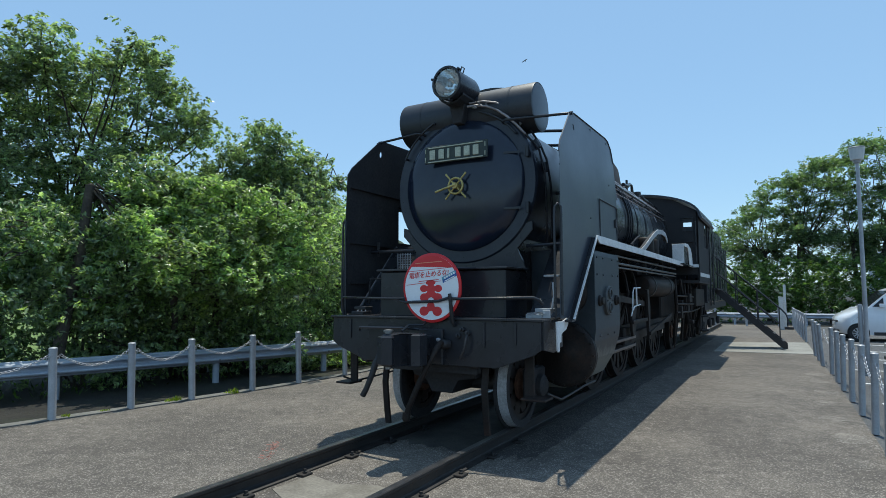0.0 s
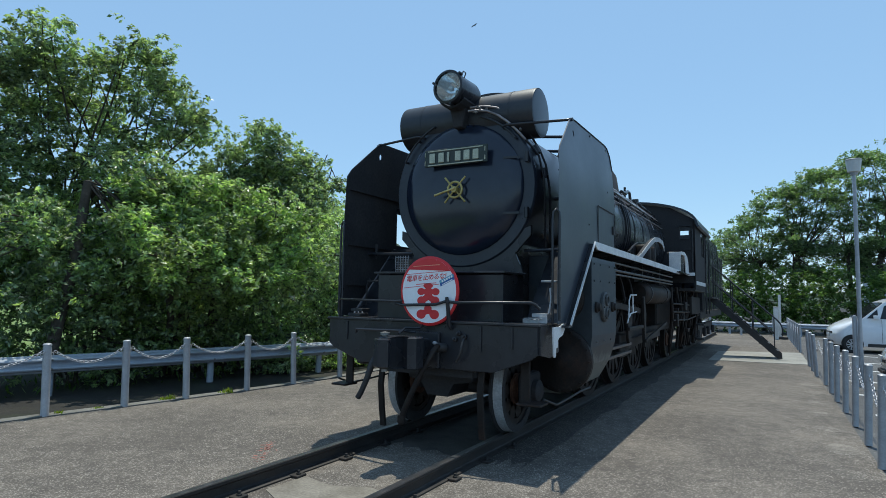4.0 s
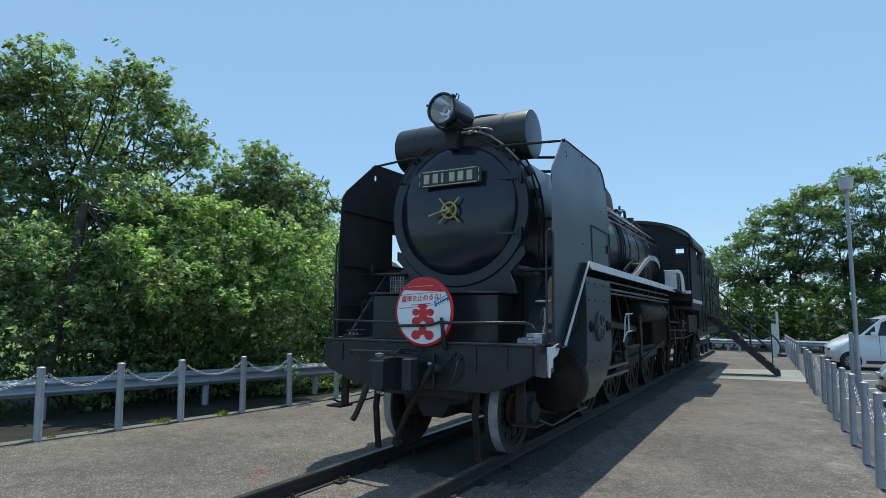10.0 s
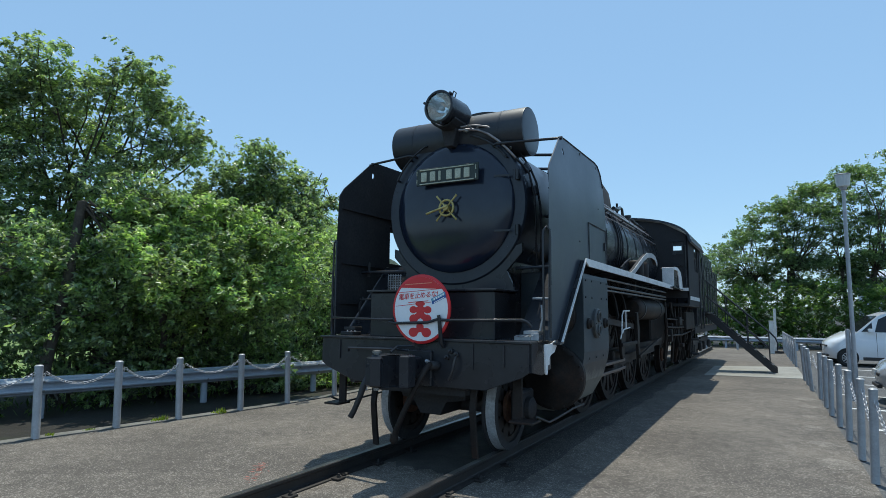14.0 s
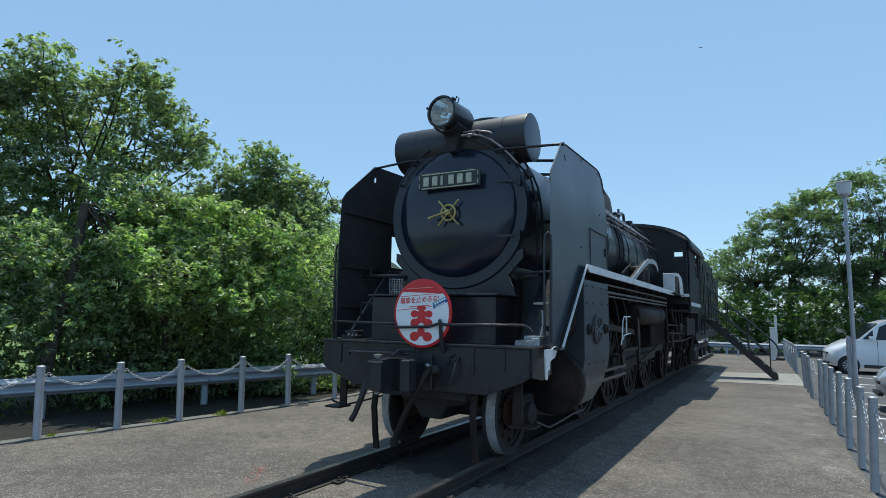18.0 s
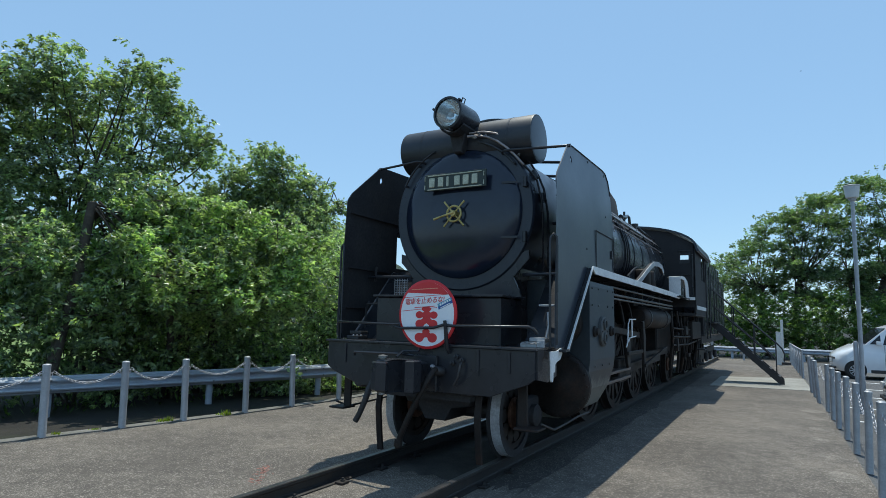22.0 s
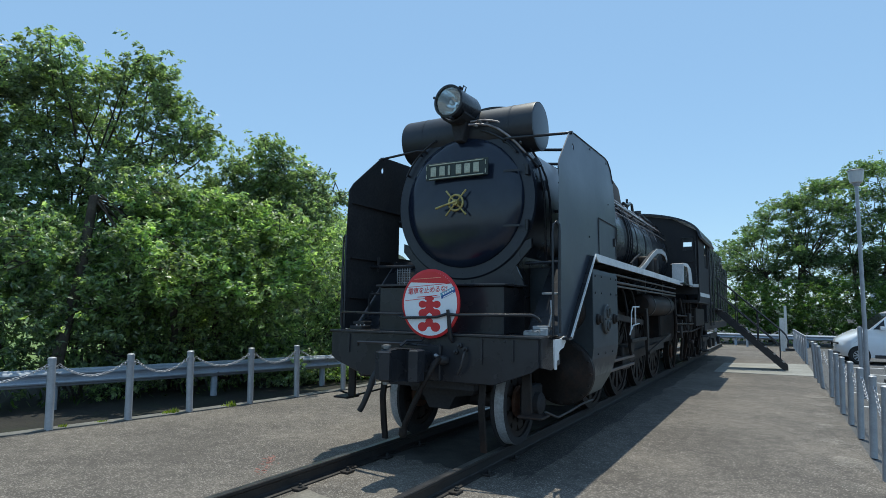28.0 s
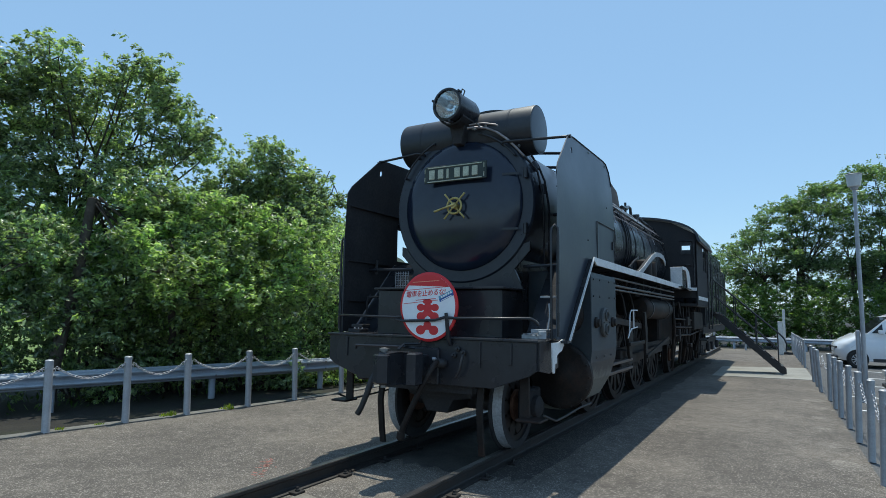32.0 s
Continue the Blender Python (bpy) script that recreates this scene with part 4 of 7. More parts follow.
for (x, y, z, rx, ry, rz) in [(-7.3, .7, 1.1, .7, 1.1, .9), (-7.9, -1.1, 1.2, .7, 1.2, 1.0), (-6.8, 2.2, 1.1, .7, 1.0, .85), (-6.5, 5.6, 1.2, .7, 1.2, .95), (-8.6, -3.2, 1.3, .9, 1.3, 1.1), (-9.0, 1.6, 1.9, 1.0, 1.6, 1.8), (-8.5, 4.8, 1.8, 1.0, 1.9, 1.6), (-6.4, 8.4, 1.2, .8, 1.5, 1.0), (-10.2, -1.0, 2.0, 1.2, 2.0, 1.9), (-9.6, 3.4, 2.2, 1.2, 2.0, 2.0), (-8.6, 7.0, 1.6, 1.2, 1.6, 1.2), (-6.6, 3.7, 1.0, .7, 1.0, .8), (-7.4, 1.3, .55, .6, 1.0, .5), (-8.1, -1.1, .6, .6, 1.1, .55), (-8.9, -3.1, .7, .7, 1.2, .7), (-6.7, 3.3, .55, .55, 1.0, .5), (-9.7, -4.7, .9, .9, 1.4, .9), (-6.5, 5.2, .55, .6, 1.0, .5), (-5.3, 5.2, .24, .24, .7, .24), (-5.15, 6.6, .26, .24, .8, .26), (-5.15, 8.4, .3, .26, 1.1, .3), (-5.6, 3.9, .2, .24, .6, .22)]:
    k += 1
    tree("shrub", (x, y, -.06), (x, y, z * .7), [(x, y, z, rx, ry, rz), (x + .2, y + .3, z - .3, rx * .9, ry, rz * .7)], 30 + k, SHRUB_L, "shrub", LEAF_B if k % 3 == 0 or x > -5.6 else LEAF_A, 90, 66, .088, .035, .46, droop=.5, limbs=5, stems=3, twigs=40, group="shrubs under the trees")

FAR = "spreading tree with layered light green foliage beyond the far guardrail"
FAR_TREES = (
    ((2.45, .17), (2.3, 3.5), ((.35, 5.0), (.9, 4.2), (1.0, 5.5), (1.7, 6.3), (1.6, 4.9), (2.3, 5.8), (2.6, 6.9), (3.1, 5.2), (3.2, 7.5), (1.3, 3.5), (2.9, 4.2), (3.3, 6.3), (.2, 3.9), (2.0, 3.0))),
    ((3.85, .19), (4.1, 4.0), ((3.8, 6.9), (4.4, 7.7), (4.9, 8.5), (5.7, 8.7), (5.5, 7.5), (4.9, 6.5), (6.0, 6.4), (3.7, 5.0), (4.3, 5.7), (5.3, 5.8), (4.0, 8.0), (3.9, 3.4), (4.8, 3.2), (5.5, 4.9), (4.6, 4.5), (6.1, 7.2))),
    ((6.55, .13), (6.4, 4.3), ((6.4, 7.6), (6.6, 8.6), (7.0, 6.3), (6.7, 5.5), (6.2, 3.2), (7.2, 3.4), (6.9, 9.3), (5.9, 4.2), (6.9, 4.5))),
    ((7.9, .2), (7.9, 4.0), ((7.5, 8.0), (7.7, 9.4), (8.5, 8.6), (8.1, 7.0), (9.0, 7.4), (7.7, 5.6), (8.9, 5.6), (9.8, 6.6), (9.6, 8.3), (9.3, 9.9), (10.6, 7.6), (10.3, 5.2), (8.5, 4.4), (7.5, 4.7), (8.1, 3.2))),
    ((12.4, .2), (12.3, 3.6), ((11.2, 8.6), (12.0, 10.0), (12.9, 9.0), (11.8, 6.8), (13.1, 7.0), (12.2, 5.4), (13.6, 5.2), (14.2, 8.0), (11.1, 4.6))))
for i, ((x, r), (fx, fz), pads) in enumerate(FAR_TREES):
    rng = np.random.default_rng(90 + i)
    lobes = []
    for px, pz in pads:                               # flat leafy pads, one over another, with sky between
        lobes.append((px, 32.6 + rng.normal(0, .8), pz, rng.uniform(.62, .95), rng.uniform(.9, 1.4), rng.uniform(.24, .38)))
        lobes.append((px + rng.normal(0, .45), 32.6 + rng.normal(0, .9), pz - .38 + rng.normal(0, .12), rng.uniform(.45, .7), rng.uniform(.6, 1.0), rng.uniform(.18, .3)))
    lobes += [(fx + rng.normal(0, .5), 33.2, fz - .5, .8, .9, .8), (fx + .6, 33.0, fz + .5, .6, .8, .35), (fx - .6, 33.0, fz + .3, .6, .8, .35)]
    tree("tree", (x, 32.6, -.06), (fx, 32.6, fz), lobes, 51 + i, FAR, "tree", LEAF_C, 44 * len(pads), 44, .135, r, .38, droop=.1, limbs=2 * len(pads), twigs=12 * len(pads), group="far trees")
for i, x in enumerate((-13.5, -11, -8.2, -5.4, -2.6, 0.0, 2.6, 5.2, 7.8, 10.4, 13.0, 15.6)):
    z = 1.2 if i < 6 else 1.4
    hi = 1.15 if i < 6 else 1.5
    tree("hedge_bush", (x, 30.0 + .5 * (i % 2), -.06), (x, 30.2, .8), [(x, 30.2, z, 1.7, 1.1, 1.25), (x, 30.0, .62, 1.6, .9, .68), (x + .5, 30.4, z + .5, 1.4, 1.0, hi + .12 * (i % 3)), (x - .6, 30.6, z + .7, 1.3, .9, hi * .8)], 70 + i, "dark green bush in the hedge beyond the far guardrail", "bush", LEAF_D, 300, 33, .15, .05, .45, limbs=5, stems=2, twigs=20, group="hedge bushes")

# wooded hill far behind the left trees, low woods along the horizon
def ridge(name, label, centre, r0, az0, az1, height, seed):
    rng = np.random.default_rng(seed)
    n, m = 160, 10
    V = []
    for i in range(n + 1):
        az = radians(az0 + (az1 - az0) * i / n)
        e = math.sin(math.pi * i / n) ** .7
        h = (height * e * (.75 + .25 * math.sin(i * .09 + seed)) + 1.5 * noise.noise((i * .35, seed, 0)) + 4.0)
        for j in range(m + 1):
            f = j / m
            r = r0 + 70 * f
            z = -1 + (h + 1) * math.sin(f * math.pi / 2) + (noise.noise((i * .8, j * .9, seed)) * 1.4 if j else 0)
            V.append((centre[0] + r * math.sin(az), centre[1] + r * math.cos(az), z))
    F = [(i * (m + 1) + j, (i + 1) * (m + 1) + j, (i + 1) * (m + 1) + j + 1, i * (m + 1) + j + 1) for i in range(n) for j in range(m)]
    ob = mesh_np(name, np.array(V), np.array(F), HILL, None, smooth=True)
    return tagged(ob, label, "hill", kind="structure")


ridge("backdrop", "wooded green hill in the distance", (3, -5), 150, -95, -22, 30, 3)
ridge("backdrop", "low distant woods along the horizon", (3, -5), 260, -30, 265, 4, 7)


from mathutils.geometry import tessellate_polygon

# ---- railway track ----
RT = 0.14                                             # height of the rail tops above the yard
track = thing("railway_track", "dark iron railway track set in the asphalt", "track", kind="structure")
for s in (-1, 1):
    xc = s * 0.566
    prof = [(-.062, 0.0), (.062, 0.0), (.062, .012), (.02, .028), (.009, .04), (.009, .095), (.03, .108), (.0325, .115), (.0325, .134), (.027, .14), (-.027, .14), (-.0325, .134), (-.0325, .115), (-.03, .108), (-.009, .095), (-.009, .04), (-.02, .028), (-.062, .012)]
    bm = B()
    slab(bm, [(xc + a, b) for a, b in prof], 'y', -6.6, 25.0)
    for f in bm.faces:
        c = f.calc_center_median()
        f.material_index = 1 if c.z > 0.137 else 0
    part("rail", bm, [RAIL_SIDE, RAIL_TOP], track, "dark rail with a dull dark top")
clip = B()
box(clip, -.05, .05, -.055, .055, 0.003, .022, .004)
lathe(clip, [(0, .02), (.02, .02), (.02, .035), (.014, .037), (.012, .055), (0, .056)], (.012, 0, 0), (0, 0, 1), 8)
clip0 = None
for s in (-1, 1):
    for e in (-1, 1):
        y = -6.2
        while y < 1.2:
            if clip0 is None:
                clip0 = part("rail_clip", clip, RAIL_SIDE, track, "rail clip with a bolt")
                o = clip0
            else:
                o = clip0.copy(); scene.collection.objects.link(o)
            o.matrix_basis = pose(s * .566 + e * .085, y, 0, 0, 0, 0 if e > 0 else 180)
            y += 0.62

# ---- steam locomotive ----
BZ = 2.69                                             # the boiler's centre line
loco = thing("steam_locomotive", "black preserved steam locomotive with white-edged running boards, standing on rails", "locomotive")


def lps(name, bm, material=BLACK, parent=None, label="", smooth=None):
    return each(name, bm, material, parent or loco, label, smooth)


def lp(name, bm, material=BLACK, parent=None, label="", smooth=None):
    return part(name, bm, material, parent or loco, label, smooth)


# smokebox, door
SB_Y = 0.70
bm = B()
lathe(bm, [(.70, SB_Y + .03), (.72, SB_Y), (.845, SB_Y - .0), (.862, SB_Y + .02), (.862, 2.55), (.0, 2.55)], (0, 0, BZ), (0, 1, 0), 64)
smokebox = lp("smokebox", bm, SMOKE, smooth=35)
bm = B()
rivets(bm, [(.80 * math.cos(a), SB_Y - .001, BZ + .795 * math.sin(a)) for a in (2 * math.pi * i / 40 for i in range(40))], (0, -1, 0), .005, .002)
lp("rivet_ring", bm, BLACK, smokebox)
bm = B()
prof = [(.728, SB_Y + .02), (.728, SB_Y - .012), (.715, SB_Y - .03)]
for i in range(1, 13):
    f = 1 - i / 12
    prof.append((.70 * f, SB_Y - .05 - .07 * (1 - f * f)))
lathe(bm, prof, (0, 0, BZ), (0, 1, 0), 64)
door = lp("smokebox_door", bm, DOOR_PAINT, None, "domed black smokebox door", smooth=35)
bm = B()
for z in (BZ + .29, BZ - .30):                        # two hinge straps, on the door's right-hand edge
    strip(bm, [(.52 + .022 * i, SB_Y - .053 - .07 * (1 - ((.52 + .022 * i) ** 2 + (z - BZ) ** 2) / .49), z - .012) for i in range(9)], (0, 0, .024), (0, -.005, 0))
    cyl(bm, (.77, SB_Y - .03, z - .055), (.77, SB_Y - .03, z + .055), .024, seg=12)
lps("hinge", bm, BLACK, door, smooth=40)
# lever and ring in the middle of the door
HUB = Vector((0, SB_Y - .125, BZ - .03))
bm = B()
R = 0.086
tube(bm, [HUB + Vector((R * math.cos(a), -.055, R * math.sin(a))) for a in (2 * math.pi * i / 28 for i in range(28))], .013, 8, closed=True)
for a in (48, 132, 228, 312):
    c, s_ = math.cos(radians(a)), math.sin(radians(a))
    tube(bm, [HUB + Vector((c * .02, -.055, s_ * .02)), HUB + Vector((c * .115, -.055, s_ * .115)), HUB + Vector((c * .185, -.05, s_ * .185))], [.009, .010, .012], 8)
lp("handwheel", bm, BRASS, door, "yellow-painted ring handle", smooth=60)
bm = B()
tube(bm, [HUB + Vector((.02, -.085, .01)), HUB + Vector((-.10, -.09, -.02)), HUB + Vector((-.235, -.085, -.055))], [.014, .012, .014], 8)
lathe(bm, [(0, -.09), (.032, -.085), (.036, -.06), (.036, .02), (0, .02)], HUB, (0, 1, 0), 16)
lp("lever", bm, BRASS, door, "yellow-painted clamp lever", smooth=50)

# plate on the door: cream frame, dark ground; its characters stand as plain bars
bm = B(); box(bm, -.385, .385, .515, .535, 2.935, 3.125, .004)
plate = lp("engine_plate", bm, PLATE_GREEN, door, "dark green cast plate with cream edge and raised cream figures")
bm = B()
for z in (2.948, 3.105):
    box(bm, -.34, .335, .506, .516, z - .006, z + .006, .002)
for x in (-.375, .36):
    for z0, z1 in ((2.955, 3.005), (3.05, 3.10)):
        box(bm, x - .004, x + .004, .506, .516, z0, z1, .001)
for x, w in ((-.285, .072), (-.172, .07), (-.085, .03), (.035, .07), (.142, .072), (.25, .07)):
    box(bm, x - w / 2, x + w / 2, .503, .516, 2.972, 3.082, .006)
each("plate_figure", bm, PLATE_EDGE, loco, "raised cream figure")
bm = B()
for x in (-.3, .3):
    box(bm, x - .02, x + .02, .53, .60, 2.96, 3.0)
    box(bm, x - .02, x + .02, .53, .62, 3.05, 3.09)
lps("plate_bracket", bm, BLACK)

# saddle plate that flares below the smokebox
for y0, y1 in ((.72, .76), (1.9, 1.96)):
    bm = B()
    left = arc_pts(0, BZ, .855, 212, 270, 10)
    pts = [(-.72, 1.76), (-.62, 1.975), (-.80, 2.16), (-.80, 2.26)] + left
    pts += [(-x, z) for x, z in left[::-1][1:]] + [(.80, 2.26), (.80, 2.16), (.62, 1.975), (.72, 1.76)]
    slab(bm, pts, 'y', y0, y1, bev=.004)
    lp("saddle_plate", bm)
bm = B(); box(bm, -.62, .62, .76, 2.2, 1.2, 2.1, .02); lp("saddle", bm)
bm = B(); box(bm, -.73, .73, .16, .715, 1.26, 1.735, .015)
front_box = lp("front_casing", bm, BLACK)
bm = B(); box(bm, -.76, .76, .13, .72, 1.736, 1.757, .004); lp("casing_lid", bm, BLACK, front_box)
bm = B()
rivets(bm, [(x, .159, z) for z in (1.31, 1.69) for x in np.linspace(-.68, .68, 9)], (0, -1, 0), .007, .003)
each("rivet", bm, BLACK, front_box)
bm = B()                                             # lattice step leaning beside the saddle
for i in range(6):
    box(bm, -.80, -.62, .60, .608, 1.80 + i * .028, 1.806 + i * .028)
for i in range(6):
    box(bm, -.80 + i * .034, -.794 + i * .034, .592, .60, 1.757, 1.96)
lp("step_grating", bm, WORN, None, "bright worn metal grating")

# feedwater heater across the smokebox top
FH = Vector((0, .926, 3.51))
bm = B(); lathe(bm, [(0, -.83), (.238, -.83), (.265, -.825), (.268, -.81), (.268, .81), (.265, .825), (.0, .825)], FH, (1, 0, 0), 48)
heater = lp("feedwater_heater", bm, DUSTY, None, "black cylinder lying across the smokebox top", smooth=35)
for s in (-1, 1):
    bm = B()
    lathe(bm, [(0, .831), (.228, .831), (.251, .827), (.255, .82)], FH, (s, 0, 0), 48)
    lp("end_cap", bm, GREY_PANEL, heater, "flat grey end cap", smooth=35)
for x in (-.55, .55):
    bm = B(); lathe(bm, [(.2685, -.012), (.2705, -.011), (.2705, .011), (.2685, .012)], FH + Vector((x, 0, 0)), (1, 0, 0), 48)
    lp("strap", bm, DUSTY, heater, smooth=35)
    bm = B(); slab(bm, [(.76, 3.18), (1.10, 3.18), (1.06, 3.36), (.80, 3.36)], 'x', x - .05, x + .05); lp("bracket", bm, BLACK, heater)

# headlamp on a bracket in front of the heater
HL = Vector((0.0, .38, 3.745))
ax = Vector((-.05, -1, -.02)).normalized()
bm = B()
lathe(bm, [(r * .89, y) for r, y in [(0, -.44), (.13, -.44), (.165, -.42), (.185, -.36), (.19, -.05), (.195, -.045), (.195, .02), (.203, .03), (.203, .055), (.178, .06), (.174, .02), (.172, 0)]], HL, ax, 40)
headlamp = lp("headlamp", bm, BLACK, None, "round black headlamp with a glass front", smooth=35)
bm = B()
lathe(bm, [(.153, .028), (.133, -.04), (.09, -.10), (.03, -.13), (.03, -.10), (0, -.10)], HL, ax, 32)
lp("reflector", bm, mat("lamp_reflector", (.75, .75, .74), (.85, .85, .84), rough=.14, metal=.9, scale=6, fine=30, bump=0), headlamp, "pale silvery reflector", smooth=60)
bm = B(); lathe(bm, [(0, -.06), (.022, -.055), (.03, -.03), (.022, .0), (0, .008)], HL, ax, 14)
lp("bulb", bm, mat("lamp_bulb", (.6, .62, .62), (.7, .7, .7), rough=.15, scale=9, fine=30, bump=0), headlamp, smooth=80)
bm = B(); lathe(bm, [(0, .048), (.158, .044), (.158, .04), (0, .042)], HL, ax, 32)
lens = lp("lens", bm, glass_mat("lamp_glass"), headlamp, "clear glass lens", smooth=60)
lens.visible_shadow = False
u_, v_, d_ = frame_of(ax)
bm = B()
for a in (20, 140, 260):
    p = HL + (u_ * math.cos(radians(a)) + v_ * math.sin(radians(a))) * .192 + ax * .0
    tube(bm, [p, p + ax * .06], .014, 6)
tube(bm, [HL + Vector((.105, .06, .130)), HL + Vector((.125, .06, .185)), HL + Vector((.125, .12, .185)), HL + Vector((.105, .12, .130))], .007, 6)
lps("lamp_catch", bm, BLACK, headlamp)
bm = B()
slab(bm, [(-.05, 3.36), (.05, 3.36), (.10, 3.57), (-.10, 3.57)], 'y', .56, .74, bev=.01)
lp("lamp_bracket", bm, SOOT)
bm = B(); strip(bm, [(x, .42, 3.745 - math.sqrt(.18 ** 2 - x * x) - .010) for x in (-.15, -.11, -.06, 0, .06, .11, .15)], (0, .30, 0), (0, 0, -.02)); lp("lamp_saddle", bm, SOOT)

# handrail over the smokebox front, pipes on its shoulder
bm = B()
tube(bm, [(.815 * math.cos(radians(a)), SB_Y - .05, BZ + .815 * math.sin(radians(a))) for a in range(154, 112, -3)], .011, 8)
tube(bm, [(.815 * math.cos(radians(a)), SB_Y - .05, BZ + .815 * math.sin(radians(a))) for a in range(74, 36, -3)], .011, 8)
for a in (153, 133, 115, 73, 55, 38):
    u = Vector((math.cos(radians(a)), 0, math.sin(radians(a)))) * .815 + Vector((0, 0, BZ))
    tube(bm, [u + Vector((0, SB_Y - .05, 0)), u + Vector((0, SB_Y + .01, 0))], .013, 6)
lps("handrail", bm, BLACK, smokebox, smooth=60)
bm = B()
tube(bm, [(.13, .55, 3.52), (.22, .60, 3.53), (.32, .64, 3.52), (.45, .645, 3.455), (.56, .65, 3.37), (.66, .66, 3.27), (.74, .70, 3.17)], .014, 8)
tube(bm, [(.13, .60, 3.57), (.28, .64, 3.58), (.42, .66, 3.55), (.56, .70, 3.47), (.68, .76, 3.36)], .012, 8)
lps("lubricator_pipe", bm, COPPER, smokebox, "weathered thin copper pipe", smooth=60)
bm = B()
tube(bm, [(.74, .70, 3.17), (.79, .78, 3.10), (.835, .85, 3.02), (.878, .88, 2.8), (.885, .9, 2.5), (.87, .95, 2.25), (.86, 1.0, 2.0)], .012, 8)
tube(bm, [(.68, .76, 3.36), (.74, .86, 3.25), (.80, .98, 3.11), (.86, 1.0, 2.95), (.885, 1.05, 2.7), (.88, 1.1, 2.4), (.87, 1.1, 2.1)], .012, 8)
for a in (10, 28):
    lathe(bm, [(0, -.05), (.03, -.05), (.034, .0), (.03, .05), (0, .05)], (.885 * math.cos(radians(a)), .92, BZ + .885 * math.sin(radians(a))), (-math.sin(radians(a)), 0, math.cos(radians(a))), 8)
lps("down_pipe", bm, BLACK, smokebox, smooth=60)
bm = B()
for p, d in (((.30, .66, 3.53), (.4, -.5, .7)), ((.36, .70, 3.51), (1, -.3, .2)), ((.25, .60, 3.55), (-.3, -.8, .3)), ((.21, .56, 3.50), (.8, -.4, -.2)), ((.42, .72, 3.47), (.3, -.8, .3)), ((.66, .76, 3.30), (.3, -.9, .1))):
    lathe(bm, [(0, -.03), (.010, -.03), (.010, .012), (.016, .015), (.016, .026), (.008, .03), (.008, .045), (0, .046)], p, d, 7)
lps("valve", bm, mat("bright_worn_metal", (.2, .19, .18), (.34, .33, .32), rough=.45, metal=.6, scale=20, fine=60), smokebox, "bright worn metal fittings")

# chimney behind the heater, dome, boiler with its bands
bm = B(); lathe(bm, [(.42, 0), (.31, .1), (.285, .2), (.28, .42), (.30, .45), (.30, .49), (.25, .49), (.24, .2), (0, .2)], (0, 1.62, BZ + .80), (0, 0, 1), 40)
lp("chimney", bm, BLACK, smooth=40)
bm = B(); lathe(bm, [(.85, 2.5), (.862, 2.5), (.862, 7.2), (.90, 7.4), (.90, 8.7), (0, 8.7)], (0, 0, BZ), (0, 1, 0), 64)
boiler = lp("boiler", bm, BLACK, None, "black lagged boiler", smooth=35)
for y in (2.52, 2.95, 3.4, 4.15, 4.9, 5.65, 6.4, 7.15, 7.9, 8.4):
    r = .862 if y < 7.3 else .90
    bm = B(); lathe(bm, [(r - .01, -.03), (r + .012, -.028), (r + .012, .028), (r - .01, .03)], (0, y, BZ), (0, 1, 0), 64)
    lp("boiler_band", bm, BLACK, boiler, smooth=35)
bm = B()
n = 20
rows = []
for i in range(n + 1):
    s = i / n
    y = 4.25 + 2.55 * s
    w = .50 * max(.02, 1 - abs(2 * s - 1) ** 5) ** .45
    end = max(0.0, 1 - abs(2 * s - 1) ** 3.5)
    h = BZ + .70 + .70 * end ** .5
    rows.append([(x * w, y, BZ + .62 + (h - BZ - .62) * (1 - abs(x) ** 5) ** .6) for x in np.linspace(-1, 1, 13)])
V = [[bm.verts.new(p) for p in r] for r in rows]
for A, C in zip(V, V[1:]):
    for i in range(12):
        bm.faces.new((A[i], A[i + 1], C[i + 1], C[i]))
lp("dome_casing", bm, SOOT, boiler, "long rounded casing over the steam dome and sand box", smooth=60)
